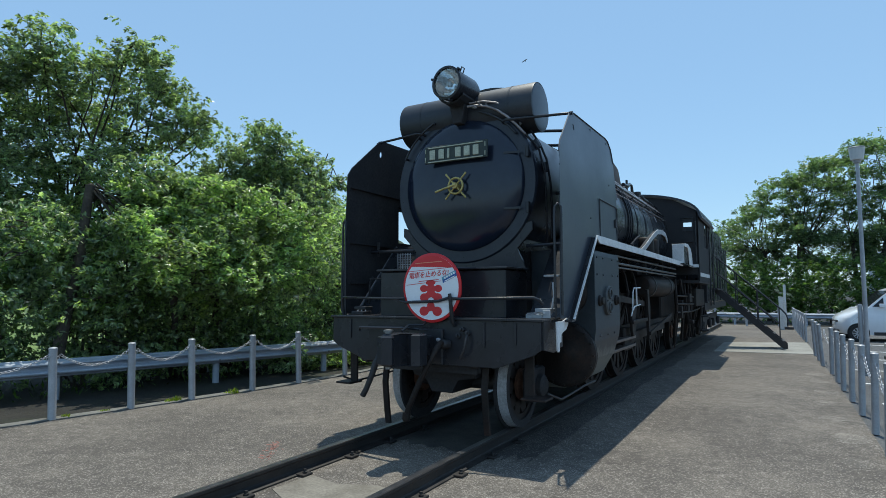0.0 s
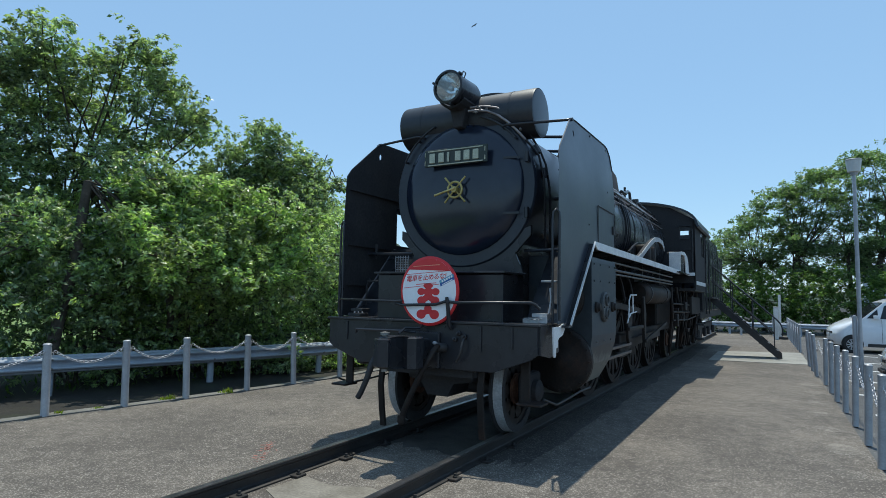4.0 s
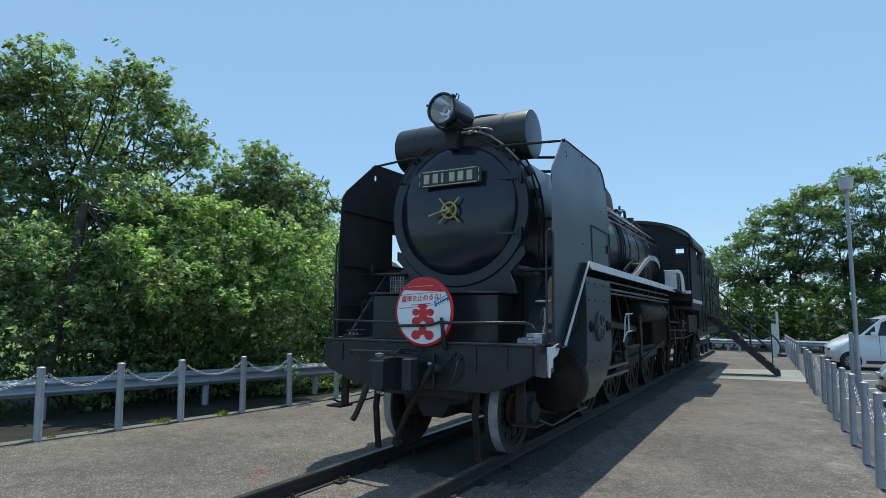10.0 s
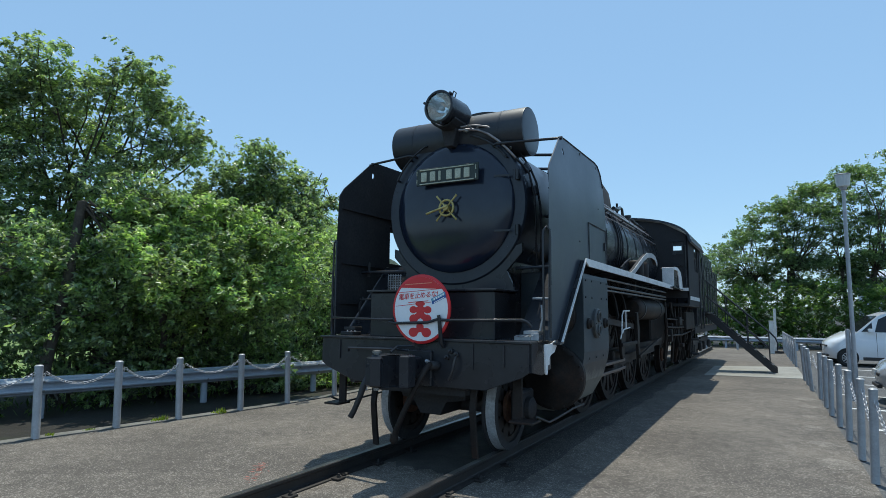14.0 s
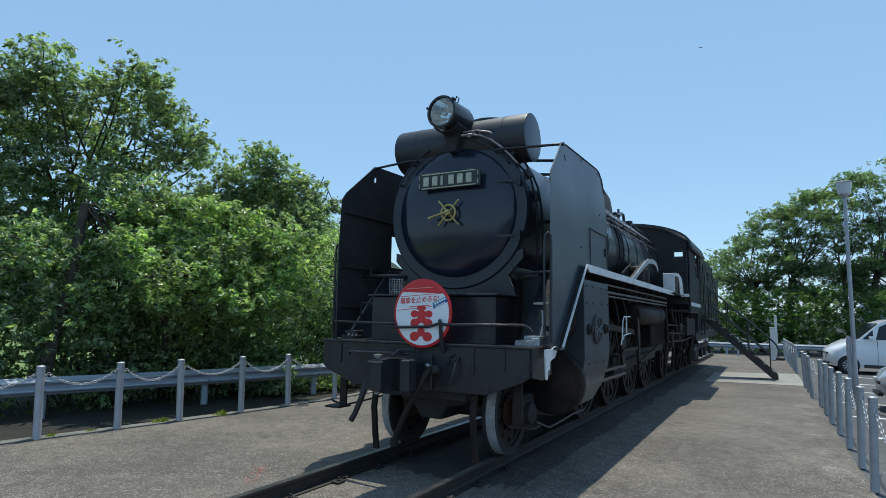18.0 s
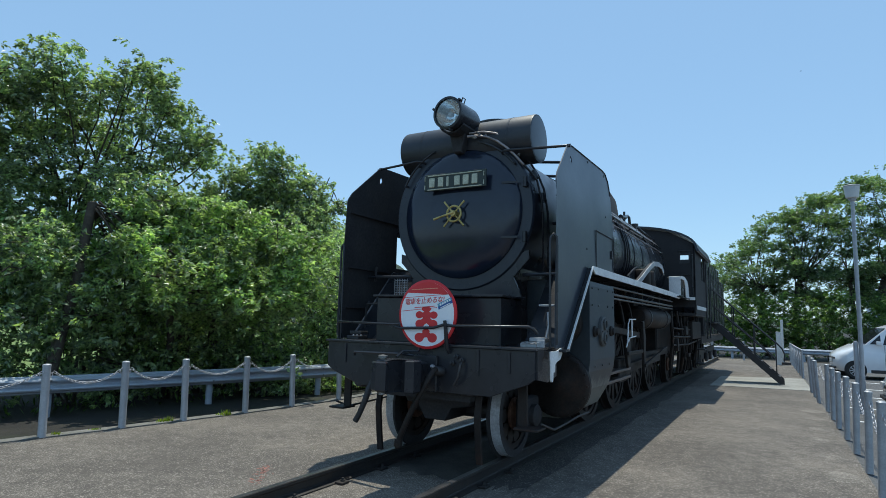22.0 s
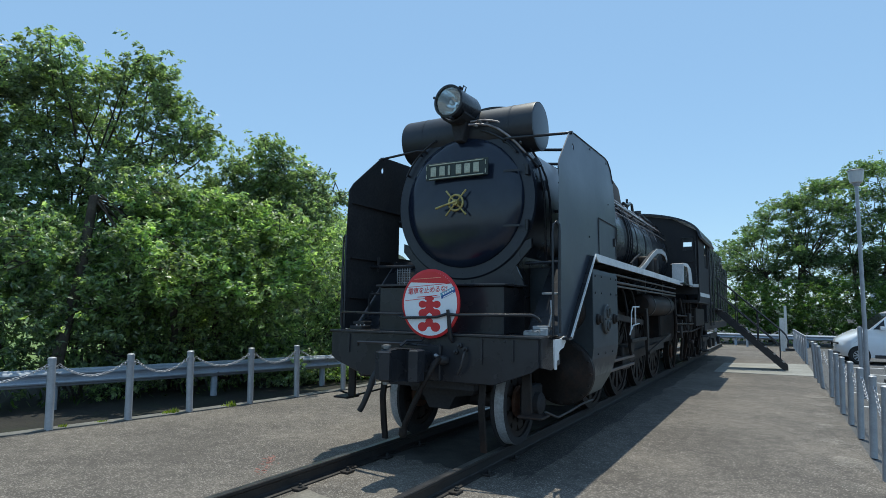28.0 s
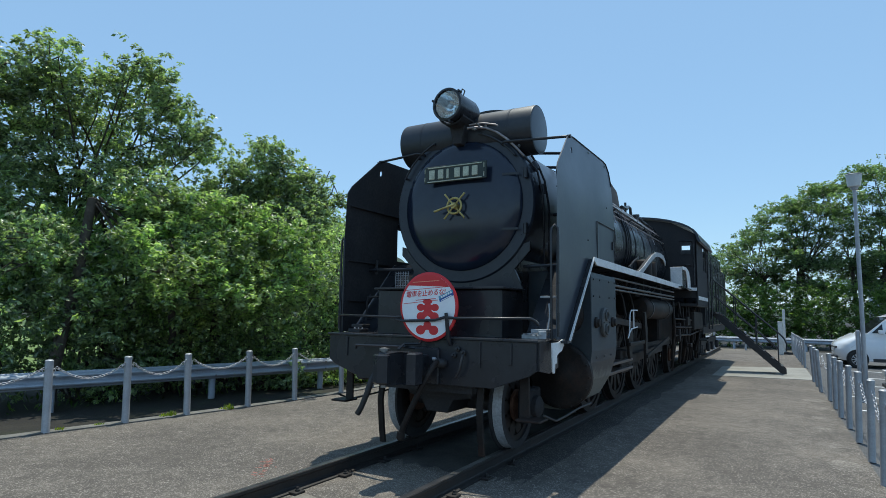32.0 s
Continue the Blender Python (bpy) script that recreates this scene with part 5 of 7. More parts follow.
# pipes and rods along the boiler's side
for s in (-1, 1):
    bm = B()
    for k, (a, r) in enumerate(((52, .018), (48, .012), (45, .014), (41, .013), (37, .016), (33, .011), (25, .012))):
        c, q = math.cos(radians(a)), math.sin(radians(a))
        yk = 2.6 + .25 * k
        tube(bm, [(s * .885 * c, yk, BZ + .885 * q), (s * .895 * c, 5.0, BZ + .895 * q + .01), (s * .94 * c, 8.6, BZ + .94 * q)], r, 7)
    lps("boiler_pipe", bm, COPPER, boiler, "weathered copper pipes along the boiler side", smooth=60)
    bm = B()
    for y in (3.1, 4.3, 5.5, 6.7, 7.9):
        c, q = math.cos(radians(30)), math.sin(radians(30))
        tube(bm, [(s * .86 * c, y, BZ + .86 * q), (s * .97 * c, y, BZ + .97 * q)], .014, 6)
    c, q = math.cos(radians(30)), math.sin(radians(30))
    tube(bm, [(s * .97 * c, 2.7, BZ + .97 * q), (s * .97 * c, 8.5, BZ + .97 * q)], .016, 8)
    lp("side_handrail", bm, BLACK, boiler, smooth=60)
    bm = B()
    for i in range(6):                                # sand pipes down the flank
        y = 3.0 + .13 * i if i < 3 else 4.3 + .14 * i
        tube(bm, [(s * .9 * math.cos(radians(a)), y + .1 * (60 - a) / 60, BZ + .9 * math.sin(radians(a))) for a in range(58, -45, -8)], .015, 6)
    lps("sand_pipe", bm, BLACK, boiler, smooth=60)
    bm = B()
    cyl(bm, (s * .55, 7.25, 3.38), (s * .55, 7.25, 3.54), .04, seg=10)
    cyl(bm, (s * .55, 7.12, 3.50), (s * .55, 7.42, 3.50), .03, seg=10)
    lathe(bm, [(.0, 0), (.07, 0), (.07, .05), (0, .05)], (s * .55, 7.25, 3.5), (0, 0, 1), 12)
    tube(bm, [(s * .55, 7.42, 3.50), (s * .6, 7.45, 3.48), (s * .62, 7.5, 3.44), (s * .7, 8.5, 3.36)], .028, 8)
    lps("clack_valve", bm, BLACK, boiler, smooth=50)

# regulator crank, stanchions and small fittings on the boiler's shoulder
bm = B()
tube(bm, [(.55, 6.3, 3.36), (.55, 6.3, 3.64)], .022, 8)
tube(bm, [(.55, 6.0, 3.50), (.55, 6.3, 3.52), (.55, 6.55, 3.60), (.55, 6.72, 3.60), (.55, 6.8, 3.40)], [.04, .045, .03, .026, .034], 8)
lp("regulator_crank", bm, BLACK, boiler, smooth=50)
for s in (-1, 1):
    bm = B()
    for i, (y, a) in enumerate(((3.2, 47), (3.9, 40), (4.5, 50), (5.0, 35), (5.4, 44), (5.9, 52), (6.4, 38), (6.9, 46), (7.4, 34), (7.8, 50), (8.2, 42))):
        c, q = math.cos(radians(a)), math.sin(radians(a))
        lathe(bm, [(0, 0), (.022, 0), (.022, .04), (.032, .045), (.032, .06), (.014, .065), (.014, .09), (0, .095)], (s * .87 * c, y, BZ + .87 * q), (s * c, 0, q), 8)
    lps("boiler_fitting", bm, WORN, boiler, "worn metal pipe union", smooth=40)
    bm = B()
    for i in range(5):
        y = 4.1 + .9 * i
        pts = [(s * .9 * math.cos(radians(a)), y + .25 * math.sin(i + a * .02), BZ + .9 * math.sin(radians(a))) for a in range(70, 15, -6)]
        tube(bm, pts, .010, 6)
    lps("cross_pipe", bm, COPPER, boiler, "thin weathered cross pipe", smooth=60)
    bm = B()                                          # conduit bundle along the shoulder, sagging between its clips
    for k, a in enumerate((54, 50.5, 43, 39)):
        c, q = math.cos(radians(a)), math.sin(radians(a))
        r0 = .915 + .012 * (k % 2)
        tube(bm, [(s * r0 * c, 3.4 + .35 * k + .4 * i, BZ + r0 * q + .012 * math.sin(i * 1.9 + k)) for i in range(int((8.5 - 3.4 - .35 * k) / .4) + 1)], .019, 7)
    lps("conduit", bm, WORN, boiler, "pale weathered conduit along the boiler", smooth=60)
    # sun-worn uprights between the smokebox and the deflector
    bm = B(); tube(bm, [(s * 1.17, .55, 1.30), (s * 1.17, .56, 1.62), (s * 1.15, .6, 1.70)], .012, 6); tube(bm, [(s * 1.19, .75, 1.95), (s * 1.19, .76, 2.12)], .016, 6); box(bm, s * 1.06 - .07, s * 1.06 + .09, .50, .60, 1.66, 1.68, .003)
    lps("step_bracket", bm, DULL_WHITE if s > 0 else BLACK_FLAT, None, "worn white-painted bracket" if s > 0 else "")

# ---- deck, beam and front ----
bm = B(); slab(bm, [(-1.17, 1.25), (1.17, 1.25), (1.17, 1.00), (1.10, .95), (.74, .82), (-.74, .82), (-1.10, .95), (-1.17, 1.00)], 'y', -.08, -.045, bev=.004)
beam = lp("buffer_beam", bm, BLACK, None, "black riveted buffer beam")
bm = B()
rivets(bm, [(x, -.081, z) for x in np.linspace(-1.1, 1.1, 19) for z in (1.215,)] + [(x, -.081, 1.05) for x in np.linspace(-1.1, 1.1, 9)], (0, -1, 0), .008, .003)
each("rivet", bm, BLACK, beam)
for x in (-.93, .62, .93):
    bm = B(); box(bm, x - .012, x + .012, -.094, -.08, 1.0 if abs(x) < .7 else 1.04, 1.235, .002); lp("beam_strap", bm, BLACK, beam)
for x, z in ((.40, 1.16), (.36, 1.10), (.46, 1.13)):
    bm = B(); lathe(bm, [(0, 0), (.022, 0), (.024, .03), (.014, .035), (.012, .06), (0, .062)], (x, -.08, z), (0, -1, .15), 8); lp("beam_valve", bm, BLACK_FLAT, beam, smooth=40)
bm = B(); tube(bm, [(.46, -.10, 1.13), (.47, -.15, 1.08), (.45, -.16, .98), (.40, -.14, .90)], .013, 7); lp("beam_pipe", bm, BLACK_FLAT, beam, smooth=60)
bm = B(); lathe(bm, [(0, 0), (.020, .0), (.021, .02), (.013, .035), (0, .036)], (.21, -.19, 1.06), (-.3, -1, .5), 10); lp("hose_nut", bm, WORN, beam, "bright worn brass nut", smooth=40)
bm = B(); box(bm, -1.19, 1.19, -.10, .60, 1.25, 1.272, .004); lp("front_deck", bm, BLACK)
for s in (-1, 1):
    bm = B()
    slab(bm, [(-.05, 1.25), (.45, 1.25), (.45, 1.0), (.2, .96), (-.05, 1.0)], 'x', s * 1.165, s * 1.19); lp("deck_side", bm)
    bm = B()
    box(bm, s * .48 - .06, s * .48 + .06, -.04, 1.2, .80, 1.2, .01); lp("frame_plate", bm, BLACK_FLAT)
# coupler
bm = B()
box(bm, -.20, .20, -.12, -.07, .82, 1.16, .01)
box(bm, -.10, .10, -.36, -.1, .90, 1.10, .015)
slab(bm, [(-.16, -.33), (.15, -.33), (.20, -.40), (.20, -.52), (.13, -.56), (.10, -.48), (.02, -.45), (-.02, -.52), (-.04, -.62), (-.13, -.63), (-.17, -.55)], 'z', .845, 1.135, bev=.012)
coupler = lp("coupler", bm, BLACK, None, "black automatic knuckle coupler")
bm = B(); slab(bm, [(-.155, -.56), (-.02, -.60), (.0, -.67), (-.09, -.70), (-.165, -.66)], 'z', .86, 1.12, bev=.012); lp("knuckle", bm, BLACK, coupler)
bm = B(); cyl(bm, (-.10, -.58, .82), (-.10, -.58, 1.17), .028, seg=12); lathe(bm, [(.0, 0), (.045, 0), (.045, .02), (0, .03)], (-.10, -.58, 1.15), (0, 0, 1), 12); lp("pin", bm, STEEL, coupler, "worn steel pin", smooth=40)
bm = B(); tube(bm, [(-.10, -.36, 1.15), (-.08, -.28, 1.20), (.02, -.18, 1.20), (.02, -.10, 1.24)], .013, 6); tube(bm, [(-.75, -.16, 1.13), (-.72, -.2, 1.16), (-.1, -.25, 1.17), (.0, -.22, 1.16)], .014, 6); lp("lifting_rod", bm, BLACK, coupler)
# hoses
bm = B()
tube(bm, [(.21, -.10, 1.02), (.23, -.20, 1.04), (.22, -.28, .98), (.15, -.33, .82), (.06, -.36, .62), (-.02, -.36, .45), (-.05, -.35, .38)], .027, 10)
lathe(bm, [(0, 0), (.036, 0), (.040, .06), (.025, .08), (0, .08)], (-.05, -.35, .40), (-.1, 0, -1), 10)
lp("brake_hose", bm, GREASY, None, "black rubber brake hose hanging down", smooth=50)
bm = B(); lathe(bm, [(0, 0), (.038, 0), (.044, .02), (.044, .08), (.034, .10), (0, .10)], (.26, -.09, 1.02), (-.6, -1, .1), 12); lp("hose_cock", bm, BLACK_FLAT, None, "black iron hose cock", smooth=40)
bm = B()
tube(bm, [(-.57, -.06, .88), (-.58, -.12, .80), (-.61, -.14, .68), (-.67, -.15, .54), (-.715, -.15, .47)], [.03, .034, .03, .028, .03], 10)
lp("steam_hose", bm, BLACK_FLAT, None, "black curved hose end", smooth=50)
bm = B(); lathe(bm, [(0, 0), (.07, 0), (.075, .03), (.075, .2), (0, .2)], (-.80, -.02, .86), (.3, 1, 0), 14); lp("signal_cock", bm, BLACK_FLAT, None, smooth=40)
# guard irons, steps
for s in (-1, 1):
    bm = B(); strip(bm, [(s * .565 - .029, .06, .85), (s * .565 - .029, .02, .6), (s * .565 - .029, .05, .35), (s * .565 - .029, .08, .17)], (.058, 0, 0), (0, .03, 0)); lp("guard_iron", bm, GREASY)
    bm = B()
    box(bm, s * 1.00 - .045, s * 1.00 + .045, .06, .09, .56, 1.0, .006)
    box(bm, s * 1.00 - .15 if s < 0 else s * 1.00 - .04, s * 1.00 + .04 if s < 0 else s * 1.00 + .19, -.05, .16, .55, .57, .004)
    lp("footstep", bm, GREASY, None, "black hanging footstep")
    # handrail across the front
bm = B()
tube(bm, [(-1.11, .02, 1.27), (-1.11, 0, 1.44), (-1.09, -.02, 1.46), (-.28, -.155, 1.450), (-.205, -.16, 1.455)], .012, 8)
tube(bm, [(-.266, -.155, 1.430), (-.20, -.16, 1.414), (.18, -.16, 1.428), (.285, -.16, 1.458), (.395, -.155, 1.450), (1.08, 0, 1.46), (1.12, .02, 1.44), (1.14, .06, 1.40)], .014, 8)
tube(bm, [(.315, -.085, 1.20), (.315, -.13, 1.24), (.31, -.165, 1.46), (.305, -.168, 1.50)], [.02, .022, .018, .016], 8)
lp("front_handrail", bm, BLACK, smooth=60)
for s in (-1, 1):
    bm = B()
    tube(bm, [(s * 1.22, .18, 1.27), (s * 1.22, .17, 2.22), (s * 1.225, .18, 2.30), (s * 1.25, .19, 2.33), (s * 1.275, .2, 2.30), (s * 1.28, .2, 2.22), (s * 1.28, .19, 1.30)], .012, 8)
    lp("grab_iron", bm, BLACK, smooth=60)
    bm = B()
    box(bm, s * 1.02 - .07, s * 1.02 + .09, .12, .28, 1.272, 1.31, .004)
    box(bm, s * 1.06 - .05, s * 1.06 + .1, .2, .34, 1.325, 1.36, .004)
    if s < 0:
        for k in range(3):
            lps("bright_bolt", rivets(B(), [(-.98 + .05 * k, .10, 1.31)], (0, 0, 1), .009, .018), WORN, None, "bright worn bolt head")
    if s > 0:
        tube(bm, [(1.14, .27, 1.30), (1.17, .29, 1.48), (1.15, .32, 1.6)], .012, 6)
        box(bm, 1.12, 1.19, .10, .13, 1.275, 1.345, .004)
        for k in range(4):
            box(bm, .98 + .05 * k, 1.0 + .05 * k, .08, .30, 1.312, 1.322, .001)
    lps("lamp_iron", bm, DULL_WHITE if s > 0 else BLACK_FLAT, None, "worn white-painted step plate" if s > 0 else "")

# ---- smoke deflectors, sloping boards, running boards ----
for s in (-1, 1):
    bm = B()
    y0, y1 = .20, 2.42
    out = [(y0 - .02, 1.272), (y0 + .04, 2.86), (y0 + .10, 2.95), (.74, 3.33), (.82, 3.365), (.95, 3.375), (2.16, 3.40), (2.28, 3.385), (2.38, 3.30), (2.42, 3.12), (2.40, 2.10), (1.23, 2.10), (.40, 1.272)]
    holes = [[(.82 + .026 * math.cos(radians(a)), 3.205 + .036 * math.sin(radians(a))) for a in range(0, 360, 30)]]
    if s < 0:                                         # its access door is missing
        holes.append([(1.29, 2.15), (2.2, 2.15), (2.2, 2.56), (1.29, 2.56)])
    def bend(y, z):
        return s * (1.272 - max(0, z - 2.75) * .115)
    # the plate leans inwards above the shoulder: two panels share the bend line
    loops = [out] + holes
    flat = [p for lo in loops for p in lo]
    A = [bm.verts.new((bend(y, z), y, z)) for y, z in flat]
    C = [bm.verts.new((bend(y, z) - s * .012, y, z)) for y, z in flat]
    for tri in tessellate_polygon([[Vector((y, z, 0)) for y, z in lo] for lo in loops]):
        bm.faces.new([A[i] for i in tri]); bm.faces.new([C[i] for i in tri[::-1]])
    k0 = 0
    for lo in loops:
        for i in range(len(lo)):
            j = (i + 1) % len(lo)
            bm.faces.new((A[k0 + i], C[k0 + i], C[k0 + j], A[k0 + j]))
        k0 += len(lo)
    bmesh.ops.bisect_plane(bm, geom=bm.verts[:] + bm.edges[:] + bm.faces[:], plane_co=(0, 0, 2.75), plane_no=(0, 0, 1))
    for v in bm.verts:
        inner = abs(abs(v.co.x) - abs(bend(v.co.y, v.co.z))) > .006
        v.co.x = bend(v.co.y, v.co.z) - (s * .012 if inner else 0)
    bmesh.ops.recalc_face_normals(bm, faces=bm.faces)
    for f in bm.faces:
        f.material_index = 1 if f.normal.x * s < -.5 else 0
    defl = lp("smoke_deflector", bm, [GREY_PANEL, SOOT], None, "tall faded black smoke deflector plate", smooth=25)
    bm = B()
    e = [(bend(y, z) + s * .004, y, z) for y, z in out[1:10]]
    tube(bm, e[2:], .006, 6); lp("edge_bead", bm, BLACK, defl)
    bm = B()
    tube(bm, [(bend(.8, 3.36), .80, 3.35), (s * .55, .62, 3.33), (s * .50, .66, 3.325), (s * .49, .74, 3.32)], .015, 8)
    lathe(bm, [(0, -.02), (.019, -.02), (.019, .02), (0, .02)], (bend(.8, 3.36), .80, 3.35), (s, 0, 0), 10)
    lp("stay_rod", bm, BLACK, defl, smooth=50)
    bm = B(); tube(bm, [(bend(2.2, 3.3), 2.2, 3.33), (s * .42, 2.2, 3.42)], .02, 8); tube(bm, [(bend(1.5, 3.3), 1.5, 3.34), (s * .40, 1.5, 3.44)], .018, 8); tube(bm, [(s * 1.26, 1.3, 2.62), (s * .85, 1.3, 2.62)], .02, 8); tube(bm, [(s * 1.26, .7, 2.0), (s * .7, .8, 2.0)], .018, 8); lps("stay_bar", bm, BLACK, defl)
    bm = B()
    for q in (((1.58, 2.56), (2.37, 2.555)), ((1.58, 2.13), (2.36, 2.13)), ((1.58, 2.13), (1.58, 2.56)), ((2.36, 2.13), (2.37, 2.555))):
        tube(bm, [(s * 1.273, *q[0]), (s * 1.273, *q[1])], .006, 5)
    box(bm, s * 1.274 - .006, s * 1.274 + .012, 2.26, 2.31, 2.30, 2.40, .002)
    if s < 0:
        bm.free(); bm = B()
        tube(bm, [(s * 1.273, 1.275, 2.14), (s * 1.273, 1.275, 2.575), (s * 1.273, 2.215, 2.575), (s * 1.273, 2.215, 2.14)], .006, 5)
    for z in (1.62, 2.08, 2.72):                      # stiffening ribs on the inner face
        rib = B(); box(rib, min(s * 1.232, s * 1.259), max(s * 1.232, s * 1.259), .30, 2.30 if z > 2.2 else (.62 if z < 2 else 1.1), z - .006, z + .006, .001)
        lp("stiffening_rib", rib, SOOT, defl)
    lp("access_door_frame", bm, BLACK_FLAT, defl, "thin frame of a small access door")
    bm = B(); rivets(bm, [(s * 1.273, y, z) for y, z in ((2.0, 2.78), (.9, 1.75), (1.2, 2.3))], (s, 0, 0), .012, .008); lp("bolt_row", bm, BLACK, defl)
    # sloping board and running board
    path = [(.30, 1.235), (.42, 1.24), (1.235, 2.075), (7.2, 2.075)]
    bm = B(); strip(bm, [(s * .86, y, z) for y, z in path], (s * .47, 0, 0), (0, 0, .02)); lp("running_board", bm, BLACK)
    # white edging
    bm = B()
    slab(bm, [(.36, 1.262), (1.225, 2.118), (7.55, 2.118), (7.55, 2.036), (1.32, 2.036), (1.216, 2.083), (.376, 1.252)], 'x', s * 1.322, s * 1.338)
    slab(bm, [(.08, 1.245), (.26, 1.245), (.38, 1.27), (.40, 1.215), (.34, 1.165), (.24, 1.145), (.20, 1.125), (.195, 1.06), (.15, 1.055), (.145, .99), (.13, .975), (.11, .975), (.098, .99), (.085, 1.17)], 'x', s * 1.25, s * 1.264)
    lp("white_edging", bm, WHITE, None, "white-painted edge of the running board")
    # raised hump with its white rim
    hump = [(3.95, 2.1), (4.25, 2.18), (4.6, 2.30), (5.0, 2.43), (5.35, 2.52), (5.75, 2.55), (6.1, 2.53), (6.3, 2.44)]
    bm = B(); strip(bm, [(s * 1.18, y, z) for y, z in hump], (s * .058, 0, 0), (0, 0, .03)); lp("pump_cover", bm, SOOT)
    bm = B(); strip(bm, [(s * 1.24, y, z - .03) for y, z in hump], (s * .012, 0, 0), (0, 0, .08)); lp("cover_edging", bm, DULL_WHITE, None, "white-painted curved edge")
    bm = B(); slab(bm, [(4.6, 2.1), (4.6, 2.28), (5.0, 2.41), (5.35, 2.5), (5.75, 2.53), (6.1, 2.51), (6.3, 2.42), (6.3, 2.1)], 'x', s * .95, s * .98); lp("cover_side", bm, BLACK)
    bm = B()
    for y in (5.2, 5.65):
        lathe(bm, [(0, 0), (.11, 0), (.13, .03), (.13, .30), (.10, .33), (0, .34)], (s * 1.08, y, 2.1), (0, 0, 1), 14)
    lps("pump_body", bm, GREASY, smooth=45)
    # white box ahead of the cab and the white stepped edge
    bm = B(); box(bm, min(s * 1.12, s * 1.36), max(s * 1.12, s * 1.36), 7.5, 8.05, 2.09, 2.47, .006); chest = lp("sand_chest", bm, BLACK, None, "black chest on the running board with a white front")
    bm = B(); box(bm, min(s * 1.15, s * 1.37), max(s * 1.15, s * 1.37), 7.484, 7.499, 2.1, 2.48, .004); lp("chest_front", bm, WHITE, chest, "white-painted front plate")
    bm = B(); strip(bm, [(s * .88, 7.2, 2.06), (s * .88, 8.7, 2.06)], (s * .52, 0, 0), (0, 0, .02)); lp("running_board", bm, BLACK)
    bm = B(); slab(bm, [(7.5, 2.49), (8.0, 2.505), (8.4, 2.44), (8.56, 2.33), (8.66, 2.135), (8.66, 2.05), (8.2, 2.05), (8.1, 2.30), (7.95, 2.43), (7.5, 2.43)], 'x', s * 1.37, s * 1.385); box(bm, min(s * 1.386, s * 1.5), max(s * 1.386, s * 1.5), 8.63, 8.68, 2.05, 2.115); lp("cab_edging", bm, WHITE, None, "white-painted stepped edge")
    bm = B(); box(bm, s * 1.52 - .006, s * 1.52 + .008, 8.8, 10.6, 1.86, 1.94); lp("cab_sill_edging", bm, WHITE)

    # ---- cylinder, valve chest, motion gear ----
    bm = B()
    sec = [(.62, 1.97), (1.24, 1.97), (1.315, 1.95), (1.325, 1.90), (1.325, 1.12), (1.31, 1.0), (1.25, .80), (1.12, .58), (.98, .50), (.62, .50)]
    slab(bm, [(s * x, z) for x, z in sec], 'y', 1.12, 2.18, bev=.008)
    cylinder = lp("cylinder", bm, CYL, None, "grey-black cylinder casing with flaking paint")
    bm = B()
    lathe(bm, [(.34, .0), (.34, .06), (.32, .08), (.29, .085), (.12, .09), (.08, .12), (0, .12)], (s * 1.0, 1.12, .86), (0, -1, 0), 36)
    rivets(bm, [(s * 1.0 + 0.315 * math.cos(a), 1.045, .86 + 0.315 * math.sin(a)) for a in (2 * math.pi * i / 16 for i in range(16))], (0, -1, 0), .016, .02)
    lp("cylinder_cover", bm, GREASY, cylinder, smooth=40)
    bm = B()
    lathe(bm, [(.23, .0), (.23, .08), (.19, .10), (.07, .14), (.05, .26), (0, .27)], (s * 1.02, 1.12, 1.50), (0, -1, 0), 28)
    lp("valve_cover", bm, GREASY, cylinder, smooth=40)
    bm = B()
    lathe(bm, [(.165, 0), (.165, .028), (.15, .040), (.135, .034), (0, .034)], (s * 1.325, 1.60, 1.42), (s, 0, 0), 28)
    cover = lp("bypass_cover", bm, FLAKED, cylinder, "round grey valve cover with two bored bosses", smooth=40)
    for z in (1.345, 1.495):
        bm = B(); lathe(bm, [(.062, 0), (.062, .018), (.052, .024), (.042, .020), (.040, .004), (0, .004)], (s * 1.356, 1.60, z), (s, 0, 0), 18); lp("boss", bm, [FLAKED], cover, smooth=40)
        bm = B(); lathe(bm, [(0, .0), (.036, .0), (.036, .006), (0, .007)], (s * 1.358, 1.60, z), (s, 0, 0), 14); lp("bore", bm, GREASY, cover, smooth=40)
    for k in range(6):
        bm = B(); rivets(bm, [(s * 1.36, 1.60 + .115 * math.cos(radians(60 * k)), 1.42 + .115 * math.sin(radians(60 * k)))], (s, 0, 0), .012, .012); lp("bolt", bm, BLACK_FLAT, cover)
    for y in (1.28, 1.98):
        bm = B(); lathe(bm, [(.06, 0), (.06, .02), (.045, .03), (.04, .05), (0, .055)], (s * 1.325, y, 1.42), (s, 0, 0), 14); lp("valve_box", bm, GREASY, cylinder, smooth=40)
    bm = B()
    rivets(bm, [(s * 1.326, y, z) for y in (1.2, 1.45, 1.85, 2.1) for z in (1.88, 1.7)] + [(s * 1.326, y, 1.05) for y in (1.3, 1.6, 1.9)], (s, 0, 0), .014, .01)
    lp("bolt_row", bm, BLACK, cylinder)
    bm = B()
    for z in (.77, .88):
        box(bm, s * 1.06 - .06, s * 1.06 + .12, 2.18, 3.75, z - .018, z + .018, .005)
    lps("slide_bar", bm, OILY, None, "oily pinkish steel slide bars")
